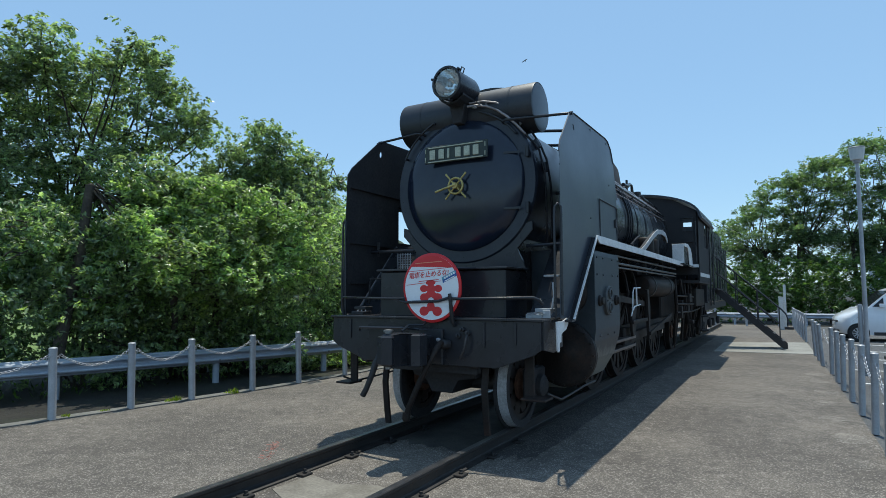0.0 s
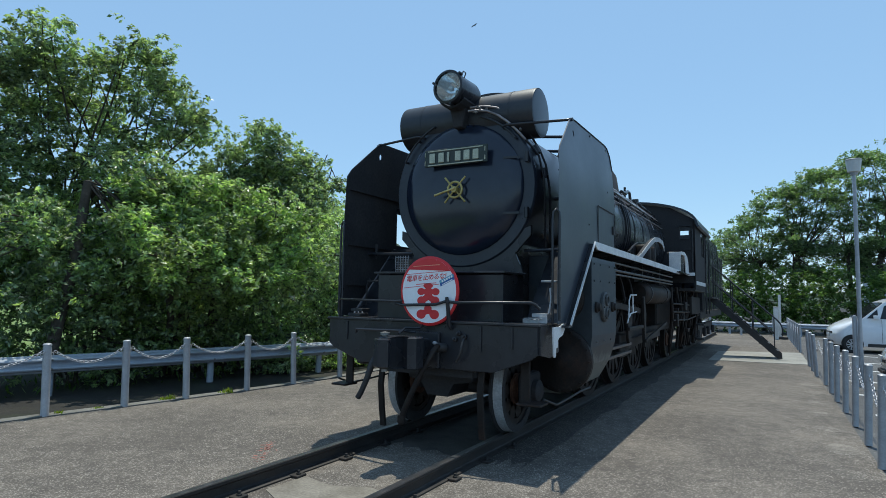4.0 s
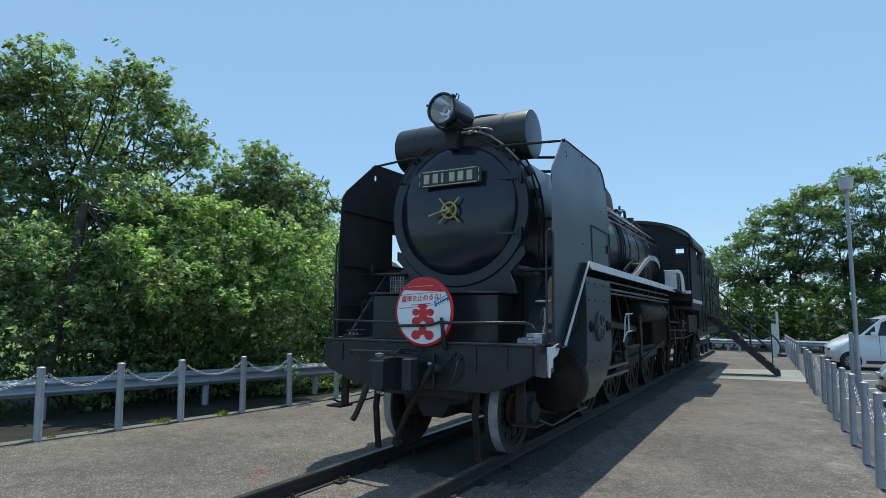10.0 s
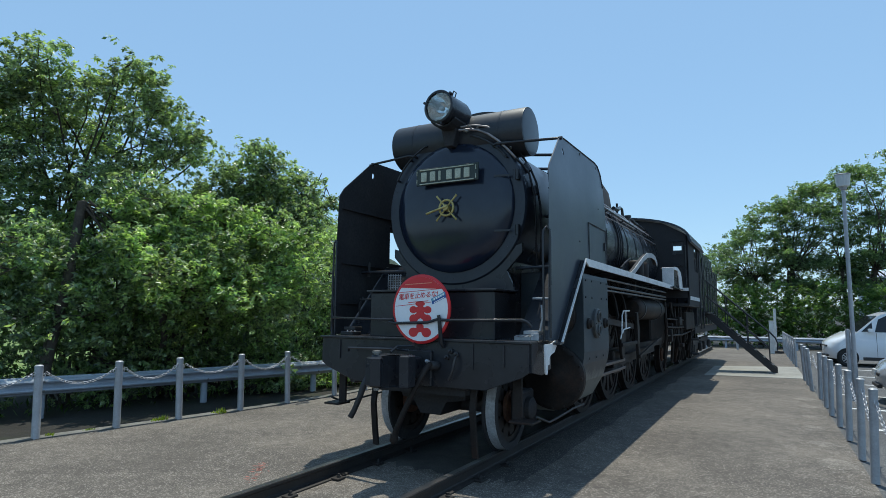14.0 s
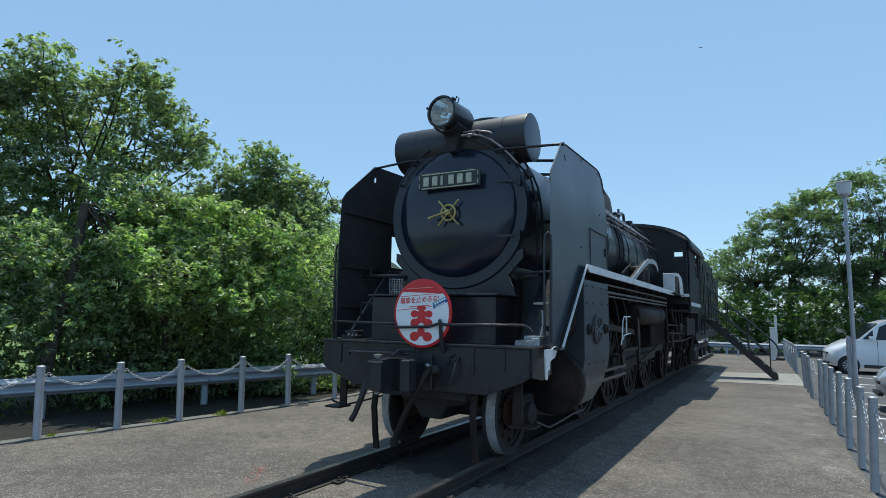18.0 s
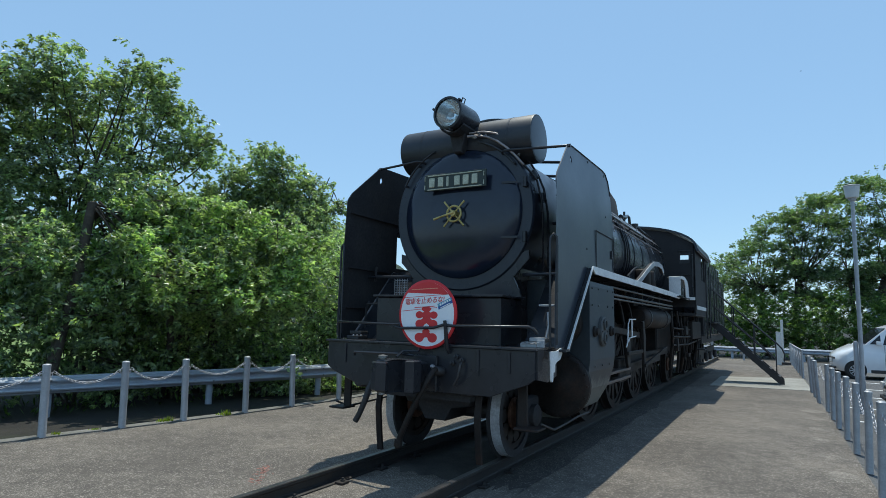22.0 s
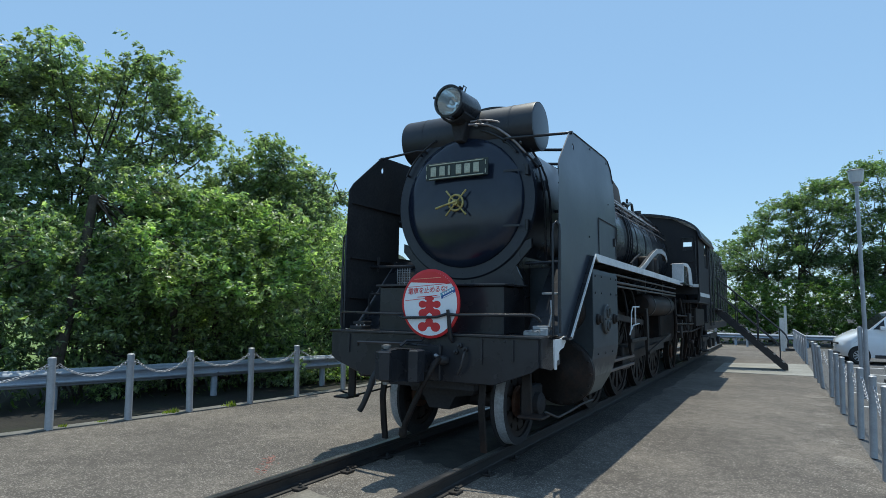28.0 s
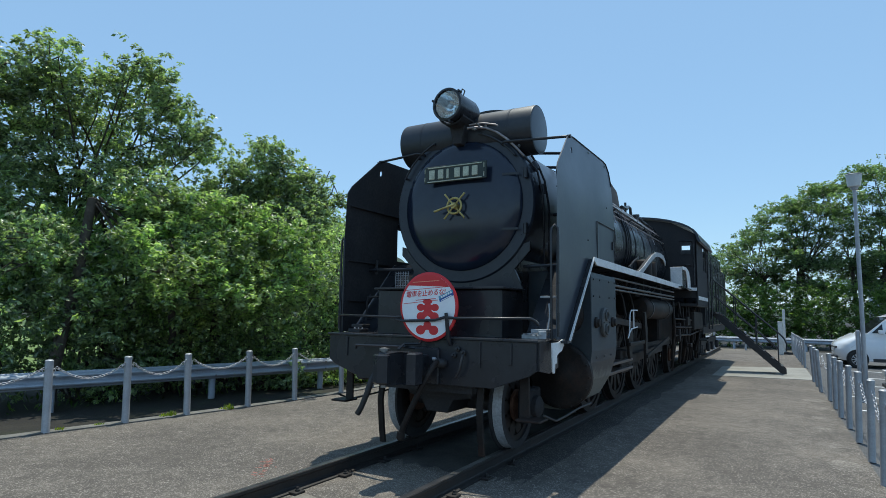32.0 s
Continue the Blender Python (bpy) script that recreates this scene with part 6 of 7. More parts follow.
    bm = B(); cyl(bm, (s * 1.0, 2.1, .86), (s * 1.0, 3.4, .86), .04, seg=12); box(bm, s * 1.0 - .1, s * 1.0 + .12, 3.3, 3.75, .70, 1.02, .015); lp("crosshead", bm, GREASY)
    bm = B(); strip(bm, [(s * 1.06, 3.55, .80), (s * 1.06, 6.5, .86)], (s * .06, 0, 0), (0, 0, .12)); lp("connecting_rod", bm, GREASY)
    bm = B(); strip(bm, [(s * .98, 3.4, .93), (s * .98, 8.05, .93)], (s * .05, 0, 0), (0, 0, .11)); lp("coupling_rod", bm, GREASY)
    bm = B()
    tube(bm, [(s * 1.28, 3.02, 1.20), (s * 1.28, 3.10, 1.27), (s * 1.28, 3.14, 1.50), (s * 1.28, 3.22, 1.57), (s * 1.28, 3.62, 1.575)], .009, 8)
    tube(bm, [(s * 1.28, 3.14, 1.27), (s * 1.28, 3.22, 1.32), (s * 1.28, 3.62, 1.34)], .009, 8)
    tube(bm, [(s * 1.28, 3.36, 1.575), (s * 1.28, 3.37, 1.33)], .011, 8)
    lp("hand_lever", bm, WHITE, None, "white-painted bent bar on the valve gear", smooth=60)
    bm = B()
    slab(bm, [(3.42, 1.30), (3.72, 1.30), (3.66, .98), (3.58, .90), (3.52, .90), (3.46, .98)], 'x', s * 1.16, s * 1.20, bev=.006)
    box(bm, s * 1.20, s * 1.24, 3.35, 4.35, 1.08, 1.13, .006)
    lps("motion_bracket", bm, GREASY)
    bm = B()
    slab(bm, [(4.36, 1.55), (4.46, 1.56), (4.56, 1.3), (4.52, .80), (4.44, .78), (4.40, 1.2)], 'x', s * 1.2, s * 1.24, bev=.006)
    strip(bm, [(s * 1.14, 2.3, 1.42), (s * 1.14, 4.4, 1.30)], (s * .05, 0, 0), (0, 0, .08))
    strip(bm, [(s * 1.24, 4.4, .86), (s * 1.24, 6.4, 1.08)], (s * .03, 0, 0), (0, 0, .05))
    lps("valve_link", bm, GREASY)
    # pipes below the running board, air reservoir
    bm = B()
    for y0, z, r in ((2.2, 1.955, .014), (2.2, 1.865, .017), (2.2, 1.815, .013)):
        tube(bm, [(s * 1.27, y0, z), (s * 1.27, 7.0, z)], r, 8)
    lps("side_pipe", bm, RAIL_TOP, None, "dull dark steel pipes under the running board", smooth=60)
    bm = B(); lathe(bm, [(0, 0), (.14, .02), (.18, .07), (.18, 2.35), (.14, 2.40), (0, 2.42)], (s * 1.06, 4.75, 1.62), (0, 1, 0), 24); lp("air_reservoir", bm, GREASY, smooth=40)
    bm = B()
    for y in (5.1, 6.7):
        lathe(bm, [(.182, -.03), (.192, -.028), (.192, .028), (.182, .03)], (s * 1.06, y, 1.62), (0, 1, 0), 24)
        box(bm, s * 1.06 - .03, s * 1.06 + .03, y - .03, y + .03, 1.8, 2.07)
    lps("reservoir_strap", bm, BLACK_FLAT)
    bm = B()
    for y in (2.9, 3.3, 3.9, 4.5):
        tube(bm, [(s * .9, y, 2.05), (s * 1.0, y + .05, 1.75), (s * 1.05, y + .02, 1.5), (s * .95, y, 1.2)], .022, 6)
    lps("drain_pipe", bm, GREASY)
    bm = B(); tube(bm, [(s * 1.17, .1, .60), (s * 1.2, .35, .52), (s * 1.2, .6, .525), (s * 1.2, 1.1, .545), (s * 1.2, 1.5, .54)], .011, 7); lp("cylinder_drain", bm, BLACK_FLAT, cylinder, "thin drain pipe", smooth=60)
# main frame
bm = B()
for s in (-1, 1):
    box(bm, s * .48 - .05, s * .48 + .05, .5, 11.8, .72, 1.5)
box(bm, -.6, .6, 6.8, 9.0, 1.1, 1.95); box(bm, -.5, .5, 2.2, 6.9, .9, 1.0)
lp("frame", bm, GREASY)
bm = B(); box(bm, -.95, .95, 7.2, 9.2, .95, 1.9, .03); lp("ashpan", bm, GREASY)


def wheel(name, y, x, dia, spokes, rim_mat=None, face=GREASY, hole=False):
    """One wheel: tyre with flange, disc or spokes, hub."""
    r = dia / 2
    s = 1 if x > 0 else -1
    c = Vector((x, y, RT + r))
    bm = B()
    lathe(bm, [(r - .075, -.01), (r + .024, -.01), (r + .028, -.02), (r + .026, -.035), (r + .004, -.045), (r - .002, -.14), (r - .075, -.14), (r - .075, -.01)], c + Vector((s * .075, 0, 0)) - Vector((s * .15, 0, 0)), (-s, 0, 0), 48)
    # tread coloured pale for its sheen, tyre sides black for their shade
    if rim_mat:
        bm.normal_update()
        for f in bm.faces:
            q = f.calc_center_median() - c
            f.material_index = 0 if abs(f.normal.x) < .3 and r - .02 < math.hypot(q.y, q.z) < r + .015 else 1
    w = lp("tyre", bm, [rim_mat, SOOT] if rim_mat else GREASY, None, smooth=35)
    w.name = name
    bm = B()
    lathe(bm, [(r - .078, -.05), (r - .078, .05), (r - .10, .05), (r - .10, .0), (.20, .015), (.20, -.02), (r - .10, -.03)] if spokes == 0 else [(r - .072, -.05), (r - .072, .05), (r - .13, .05), (r - .13, -.05), (r - .072, -.05)], c + Vector((s * -.005, 0, 0)), (s, 0, 0), 40)
    lp("rim", bm, face, w, smooth=35)
    bm = B(); lathe(bm, [(.0, -.09), (.15, -.09), (.16, -.06), (.16, .07), (.11, .09), (.10, .12), (0, .12)], c, (s, 0, 0), 24); lp("hub", bm, RUST if dia < 1 else face, w, smooth=40)
    for i in range(spokes):
        a = 2 * math.pi * i / spokes
        u = Vector((0, math.cos(a), math.sin(a))); v = Vector((0, -math.sin(a), math.cos(a)))
        bm = B()
        p = [c + u * .14 - v * .07, c + u * (r - .12) - v * .05]
        R = []
        for q, wd in ((c + u * .14, .085), (c + u * (r - .12), .055)):
            R.append([bm.verts.new(q + v * wd * a_ + Vector((s * b_, 0, 0))) for a_, b_ in ((-1, -.035), (1, -.035), (1, .035), (-1, .035))])
        for k in range(4):
            bm.faces.new((R[0][k], R[0][(k + 1) % 4], R[1][(k + 1) % 4], R[1][k]))
        bm.faces.new(R[0][::-1]); bm.faces.new(R[1])
        lp("spoke", bm, face, w)
    return w


# worn tread colour, raised to hold the sky's reflection
TYRE = mat("pale_worn_tread_sheen", (.42, .44, .46), (.52, .53, .55), rough=.4, metal=.1, scale=7, fine=50, stain=(.1, .07, .05), stain_amt=.5, stain_scale=5)
for s in (-1, 1):
    wheel("leading_wheel", .74, s * .60, .86, 10, TYRE)
    for y in (3.40, 4.95, 6.50, 8.05):
        wheel("driving_wheel", y, s * .60, 1.40, 12)
    wheel("trailing_wheel", 10.3, s * .60, .86, 10)
bm = B(); cyl(bm, (-.62, .74, .57), (.62, .74, .57), .085, seg=16); lp("axle", bm, BLACK_FLAT, smooth=40)
for y in (3.40, 4.95, 6.50, 8.05):
    bm = B(); cyl(bm, (-.62, y, .84), (.62, y, .84), .1, seg=16); lp("axle", bm, BLACK_FLAT, smooth=40)
bm = B(); slab(bm, [(-.40, .76), (.40, .76), (.36, .66), (.16, .64), (.10, .50), (-.14, .50), (-.20, .64), (-.36, .66)], 'y', .25, .75, bev=.01); box(bm, -.5, .5, .0, .1, .74, .84); lp("pony_truck", bm, SOOT)
for s in (-1, 1):
    bm = B(); box(bm, s * .78 - .05, s * .78 + .06, .55, .93, .42, .75, .02); lathe(bm, [(0, .0), (.11, 0), (.11, .05), (.08, .07), (0, .07)], (s * .84, .74, .57), (s, 0, 0), 18); lp("axle_box", bm, SOOT, smooth=40)

# ---- cab ----
bm = B()
CX, CY0, CY1 = 1.50, 8.7, 11.1
slab(bm, [(-CX, 3.12), (-.6, 3.12), (0, 3.5), (.6, 3.12), (CX, 3.12), (CX, 3.28), (1.0, 3.56), (.4, 3.66), (-.4, 3.66), (-1.0, 3.56), (-CX, 3.28)], 'y', CY0, CY0 + .03)
cab = lp("cab_front", bm, SOOT)
for s in (-1, 1):
    bm = B(); box(bm, min(s * .80, s * CX), max(s * .80, s * CX), CY0, CY0 + .03, 1.9, 2.86); lp("cab_front_panel", bm, SOOT)
    bm = B(); box(bm, min(s * .80, s * 1.20), max(s * .80, s * 1.20), CY0, CY0 + .03, 2.86, 3.12); lp("cab_front_panel", bm, SOOT)
    bm = B(); box(bm, min(s * 1.20, s * 1.40), max(s * 1.20, s * 1.40), CY0 + .004, CY0 + .026, 2.86, 2.94); box(bm, min(s * 1.20, s * 1.40), max(s * 1.20, s * 1.40), CY0 + .004, CY0 + .026, 3.035, 3.12); lps("window_shutter", bm, BLACK)
    bm = B(); box(bm, min(s * 1.40, s * CX), max(s * 1.40, s * CX), CY0, CY0 + .03, 2.86, 3.12); lp("cab_front_panel", bm, SOOT)
    bm = B()
    for a, b, c, d in ((1.19, 1.41, 2.85, 2.875), (1.19, 1.41, 3.10, 3.125), (1.19, 1.215, 2.875, 3.10), (1.385, 1.41, 2.875, 3.10)):
        box(bm, min(s * a, s * b), max(s * a, s * b), CY0 - .012, CY0, c, d)
    lp("window_frame", bm, BLACK)
for s in (-1, 1):
    for y0, y1, z0, z1 in ((CY0, 9.2, 1.75, 3.27), (9.2, 10.5, 1.75, 2.55), (9.2, 10.5, 3.10, 3.27), (10.5, CY1, 1.75, 3.27), (9.2, 9.85, 2.55, 3.10)):
        bm = B(); box(bm, s * CX - .015, s * CX + .015, y0, y1, z0, z1); lp("cab_side", bm, SOOT)
bm = B()
R = [(-1.61, 3.12), (-1.57, 3.20)] + [(1.57 * math.cos(radians(a)), 3.20 + .53 * math.sin(radians(a))) for a in range(172, 0, -8)] + [(1.57, 3.20), (1.61, 3.12)]
inner = [(x * .975, z - .03) for x, z in R[::-1]]
slab(bm, R + inner, 'y', CY0 - .10, CY1 + .12)
lp("cab_roof", bm, GREY_PANEL, None, "curved black cab roof", smooth=30)
bm = B(); box(bm, -CX, CX, CY0, 11.55, 1.72, 1.78); lp("cab_floor", bm, BLACK_FLAT)
bm = B(); tube(bm, [(.85, 9.9, 3.60), (.85, 9.9, 3.70), (.92, 9.9, 3.72), (.96, 9.9, 3.66)], .02, 6); lathe(bm, [(0, 0), (.18, 0), (.18, .06), (0, .09)], (-.2, 9.2, 3.66), (0, 0, 1), 14); lp("roof_whistle", bm, BLACK)
for s in (-1, 1):
    bm = B()
    for y in (10.6, 11.3):
        tube(bm, [(s * 1.54, y, 1.2), (s * 1.54, y, 3.0)], .016, 6)
    lps("cab_handrail", bm, BLACK)
    bm = B(); box(bm, s * 1.1, s * 1.36, 9.3, 10.9, 1.2, 1.6, .04, 2); lp("side_tank", bm, GREASY)
    bm = B()
    for z in (.55, .9, 1.25):
        box(bm, s * 1.2, s * 1.42, 11.1, 11.5, z, z + .03)
    box(bm, s * 1.22, s * 1.25, 11.1, 11.15, .55, 1.75); box(bm, s * 1.22, s * 1.25, 11.45, 11.5, .55, 1.75)
    lps("cab_step", bm, BLACK_FLAT)
    bm = B()
    for y, z in ((8.4, 1.3), (8.9, .9), (9.5, 1.1)):
        tube(bm, [(s * 1.15, y, 1.8), (s * 1.2, y + .1, z), (s * 1.1, y + .3, .5)], .03, 6)
    lps("injector_pipe", bm, GREASY)
    bm = B()                                          # rigging and small pipes that crowd the side below the cab and firebox
    rr = random.Random(21)
    for k in range(16):
        y = 7.2 + .27 * k + rr.uniform(-.08, .08)
        x0, z0, z1 = rr.uniform(1.08, 1.30), rr.uniform(1.55, 1.9), rr.uniform(.42, .95)
        tube(bm, [(s * x0, y, z0), (s * (x0 + .03), y + rr.uniform(-.1, .1), (z0 + z1) / 2), (s * (x0 - .06), y + rr.uniform(-.2, .2), z1)], rr.uniform(.012, .03), 6)
    for k in range(9):
        y = 7.3 + .5 * k
        x0, z0 = rr.uniform(1.0, 1.25), rr.uniform(.55, 1.5)
        box(bm, min(s * x0, s * (x0 + .14)), max(s * x0, s * (x0 + .14)), y, y + rr.uniform(.1, .3), z0, z0 + rr.uniform(.08, .25), .01)
    for k in range(3):
        tube(bm, [(s * 1.28, 7.0, 1.45 - .16 * k), (s * 1.30, 9.0, 1.42 - .16 * k), (s * 1.26, 11.6, 1.36 - .1 * k)], .018, 6)
    lps("rigging", bm, GREASY, None, "grimy rod or fitting below the cab", smooth=40)

    bm = B(); tube(bm, [(s * 1.46, CY0 - .04, 2.15), (s * 1.46, CY0 - .04, 3.05)], .012, 6); lp("cab_front_rail", bm, BLACK, smooth=60)
    bm = B(); box(bm, min(s * 1.18, s * 1.42), max(s * 1.18, s * 1.42), CY0 - .06, CY0, 3.125, 3.14, .003); lp("window_hood", bm, BLACK)
    bm = B(); box(bm, min(s * 1.22, s * 1.40), max(s * 1.22, s * 1.40), CY0 - .03, CY0, 2.60, 2.62, .003); lp("window_ledge", bm, BLACK)

# ---- tender ----
tender = thing("coal_tender", "long black riveted coal tender coupled behind the cab", "tender")
TX, TY0, TY1 = 1.36, 11.7, 18.2
bm = B(); box(bm, -TX, TX, TY0, TY1, 1.25, 3.02, .02); body = part("water_tank", bm, BLACK, tender)
bm = B()
for s in (-1, 1):
    slab(bm, [(TY0, 3.0), (TY0, 3.50), (TY0 + 1.6, 3.50), (TY0 + 2.0, 3.30), (16.2, 3.30), (16.6, 3.0)], 'x', s * (TX - .02), s * TX)
slab(bm, [(-TX, 3.0), (TX, 3.0), (TX, 3.3), (-TX, 3.3)], 'y', 16.2, 16.22)
part("coal_bunker", bm, BLACK, tender)
bm = B(); box(bm, -TX + .03, TX - .03, TY0 + .1, 16.2, 2.9, 3.22, .08, 2); part("coal_cover", bm, BLACK_FLAT, tender)
for s in (-1, 1):
    for y in np.linspace(TY0 + .08, TY1 - .08, 8):
        bm = B(); box(bm, s * TX, s * (TX + .012), y - .03, y + .03, 1.27, 3.0, .003); part("seam_strip", bm, BLACK, tender)
    bm = B(); box(bm, s * .95, s * 1.02, 12.9, 15.2, .5, .85, .03); box(bm, s * .95, s * 1.02, 15.7, 18.0, .5, .85, .03); part("bogie_frame", bm, BLACK_FLAT, tender)
    for y in (13.2, 14.9, 16.0, 17.7):
        r = .43
        bm = B(); lathe(bm, [(r - .06, -.05), (r + .02, -.05), (r + .02, -.03), (r, -.02), (r, .08), (r - .06, .08), (r - .07, .02), (.12, .03), (.12, .08), (0, .08)], (s * .6, y, RT + r), (s, 0, 0), 32); part("wheel", bm, BLACK_FLAT, tender, smooth=40)
        bm = B(); box(bm, s * 1.02, s * 1.12, y - .13, y + .13, .45, .7, .02); part("axle_box", bm, BLACK_FLAT, tender)
bm = B(); box(bm, -1.3, 1.3, TY0 - .1, TY1 + .1, 1.05, 1.25, .01); part("underframe", bm, BLACK_FLAT, tender)
bm = B(); box(bm, -.4, .4, 11.2, 11.65, 1.0, 1.2); part("drawbar", bm, BLACK_FLAT, tender)
bm = B(); box(bm, -.2, .2, TY1, TY1 + .5, .85, 1.1, .02); part("rear_coupler", bm, BLACK_FLAT, tender)

# ---- round sign hung on the front handrail ----
sign = thing("headmark_sign", "round white and red sign hung on the engine front", "sign", at=(.088, -.128, 1.556))
sign.scale = (.94, 1, .97)
bm = B(); lathe(bm, [(0, .012), (.345, .012), (.345, -.004), (.338, -.008), (0, -.008)], (0, 0, 0), (0, 1, 0), 64); part("rim", bm, SIGN_RED, sign, smooth=30)
bm = B(); lathe(bm, [(0, -.0085), (.318, -.0085), (.318, -.0105), (0, -.0105)], (0, 0, 0), (0, 1, 0), 64); part("face", bm, SIGN_WHITE, sign)
bm = B(); slab(bm, [(.318 * math.cos(radians(a)), .318 * math.sin(radians(a))) for a in range(38, 143, 5)], 'y', -.0125, -.0105); part("red_cap", bm, SIGN_RED, sign)
bm = B()
slab(bm, [(-.19, .247), (.13, .262), (.13, .255), (-.19, .24)], 'y', -.0145, -.0125)
part("cap_writing", bm, mat("sign_pale_orange", (.75, .3, .2), (.8, .35, .22), bump=0), sign)
bm = B()
for z0, z1 in ((.178, .183), (.044, .049)):
    slab(bm, [(-.30, z0 - .02), (.12 if z0 < .1 else .27, z0 + .02), (.12 if z0 < .1 else .27, z1 + .02), (-.30, z1 - .02)], 'y', -.0125, -.0105)
part("ruled_line", bm, SIGN_RED, sign)


def disc(bm, x, z, r, y0=-.0128, y1=-.0105, sx=1.0):
    slab(bm, [(x + sx * r * math.cos(a), z + r * math.sin(a)) for a in (2 * math.pi * i / 20 for i in range(20))], 'y', y0, y1)


def bar(bm, x0, z0, x1, z1, w, y0=-.0126, y1=-.0105):
    d = Vector((x1 - x0, z1 - z0)); n_ = Vector((-d.y, d.x)).normalized() * w / 2
    slab(bm, [(x0 + n_.x, z0 + n_.y), (x1 + n_.x, z1 + n_.y), (x1 - n_.x, z1 - n_.y), (x0 - n_.x, z0 - n_.y)], 'y', y0, y1)


bm = B()                                             # the two heavy red characters, drawn in their swollen strokes
for k, (x, z, r, sx) in enumerate(((-.006, .05, .026, 2.2), (-.088, -.008, .036, 1.25), (.084, -.008, .036, 1.25), (-.002, -.010, .040, 1.5), (-.082, -.098, .043, 1.2), (.078, -.098, .043, 1.2), (-.002, -.055, .036, 1.4))):
    disc(bm, x, z, r, -.0126 - .00012 * k, -.0105, sx)
bar(bm, 0, .05, 0, -.05, .06, -.0136); bar(bm, 0, -.055, -.080, -.098, .062, -.0138); bar(bm, 0, -.055, .076, -.098, .062, -.0140); bar(bm, -.085, -.008, .08, -.008, .05, -.0142)
part("upper_character", bm, SIGN_RED, sign, "heavy red character")
bm = B()
for k, (x, z, r, sx) in enumerate(((-.004, -.172, .026, 1.7), (-.084, -.232, .046, 1.2), (.072, -.232, .046, 1.2), (-.004, -.196, .034, 1.0))):
    disc(bm, x, z, r, -.0126 - .00012 * k, -.0105, sx)
bar(bm, 0, -.193, -.082, -.232, .055, -.0134); bar(bm, 0, -.193, .070, -.232, .055, -.0136)
part("lower_character", bm, SIGN_RED, sign, "heavy red character")
bm = B(); slab(bm, [(.14, .045), (.30, .115), (.285, .17), (.125, .10)], 'y', -.0125, -.0105)
sticker = part("blue_badge", bm, SIGN_BLUE, sign, "blue and teal badge")
bm = B(); slab(bm, [(.135, .075), (.29, .143), (.283, .166), (.13, .098)], 'y', -.0145, -.0125); part("badge_band", bm, SIGN_TEAL, sticker)
bm = B()
for k in range(5):
    bar(bm, .155 + .026 * k, .092 + .0115 * k, .172 + .026 * k, .0995 + .0115 * k, .020, -.0160, -.0145)
each("badge_square", bm, SIGN_WHITE, sticker)
bm = B(); bar(bm, .16, .062, .275, .112, .008, -.0145, -.0125); part("badge_writing", bm, SIGN_WHITE, sticker)


def lettering(name, text, size, x, z, y, rot, material, parent, shear=0.0, extrude=.0008, spacing=1.0):
    cu = bpy.data.curves.new(name, "FONT")
    cu.body, cu.size, cu.extrude, cu.shear, cu.space_character, cu.offset = text, size, extrude, shear, spacing, .0005
    cu.align_x, cu.align_y = "CENTER", "CENTER"
    tmp = bpy.data.objects.new(name, cu)
    me = bpy.data.meshes.new_from_object(tmp)
    bpy.data.objects.remove(tmp)
    me.materials.clear(); me.materials.append(material)
    ob = new(name, me)
    ob.parent = parent
    ob.matrix_basis = pose(x, y, z, 90, rot, 0)
    return ob


lettering("slogan", "電車を止めるな!", .068, -.035, .13, -.0118, -4, SIGN_RED, sign, .2, spacing=.93)
bm = B(); bar(bm, -.15, .063, .09, .08, .007); part("small_writing", bm, SIGN_RED, sign)


# ---- boarding stair beside the tender ----
stair = thing("boarding_stair", "black steel boarding stair with handrails leaning to the engine", "stair")
SX0, SZ0, SX1, SZ1 = 3.12, .03, 1.42, 1.62
sl = (SZ1 - SZ0) / (SX1 - SX0)
for y in (13.05, 13.75):
    bm = B(); slab(bm, [(SX0, SZ0), (SX0 - .11, SZ0), (SX1 - .05, SZ1 - .07), (SX1 - .05, SZ1 + .02), (SX1 + .10, SZ1 + .02), (SX0, SZ0 + .10)], 'y', y - .02, y + .02); part("stringer", bm, STAIR, stair)
    for x, top in ((2.95, .90), (2.44, .92), (1.93, .92), (1.50, .92)):
        z = SZ0 + (x - SX0) * sl
        bm = B(); tube(bm, [(x, y, z), (x, y, z + top)], .014, 8); part("rail_post", bm, STAIR, stair, smooth=60)
    for off, x0 in ((.92, 3.0), (.48, 2.95)):
        pts = [(x, y, SZ0 + (x - SX0) * sl + off) for x in (x0, 2.4, 1.9, 1.44)]
        if off > .9:
            pts = [(3.13, y, .62), (3.15, y, .80), (3.10, y, .94)] + pts
        bm = B(); tube(bm, pts, .016, 8); part("handrail", bm, STAIR, stair, smooth=60)
for i in range(8):
    z = SZ0 + .19 * (i + 1); x = SX0 + (z - SZ0) / sl
    bm = B(); box(bm, x - .13, x + .13, 13.06, 13.74, z - .012, z + .012, .004); part("tread", bm, STAIR, stair)
bm = B(); box(bm, 1.40, 1.56, 12.2, 13.8, 1.58, 1.62, .004); part("landing", bm, STAIR, stair)

# ---- street lamp ----
lamp = thing("street_lamp", "grey steel lamp post with a flared frosted head", "lamp post", at=(4.35, 8.35, -.012))
bm = B(); lathe(bm, [(0, 0), (.041, 0), (.039, .1), (.032, 4.02), (0, 4.02)], (0, 0, 0), (0, 0, 1), 18); part("pole", bm, POST, lamp, smooth=40)
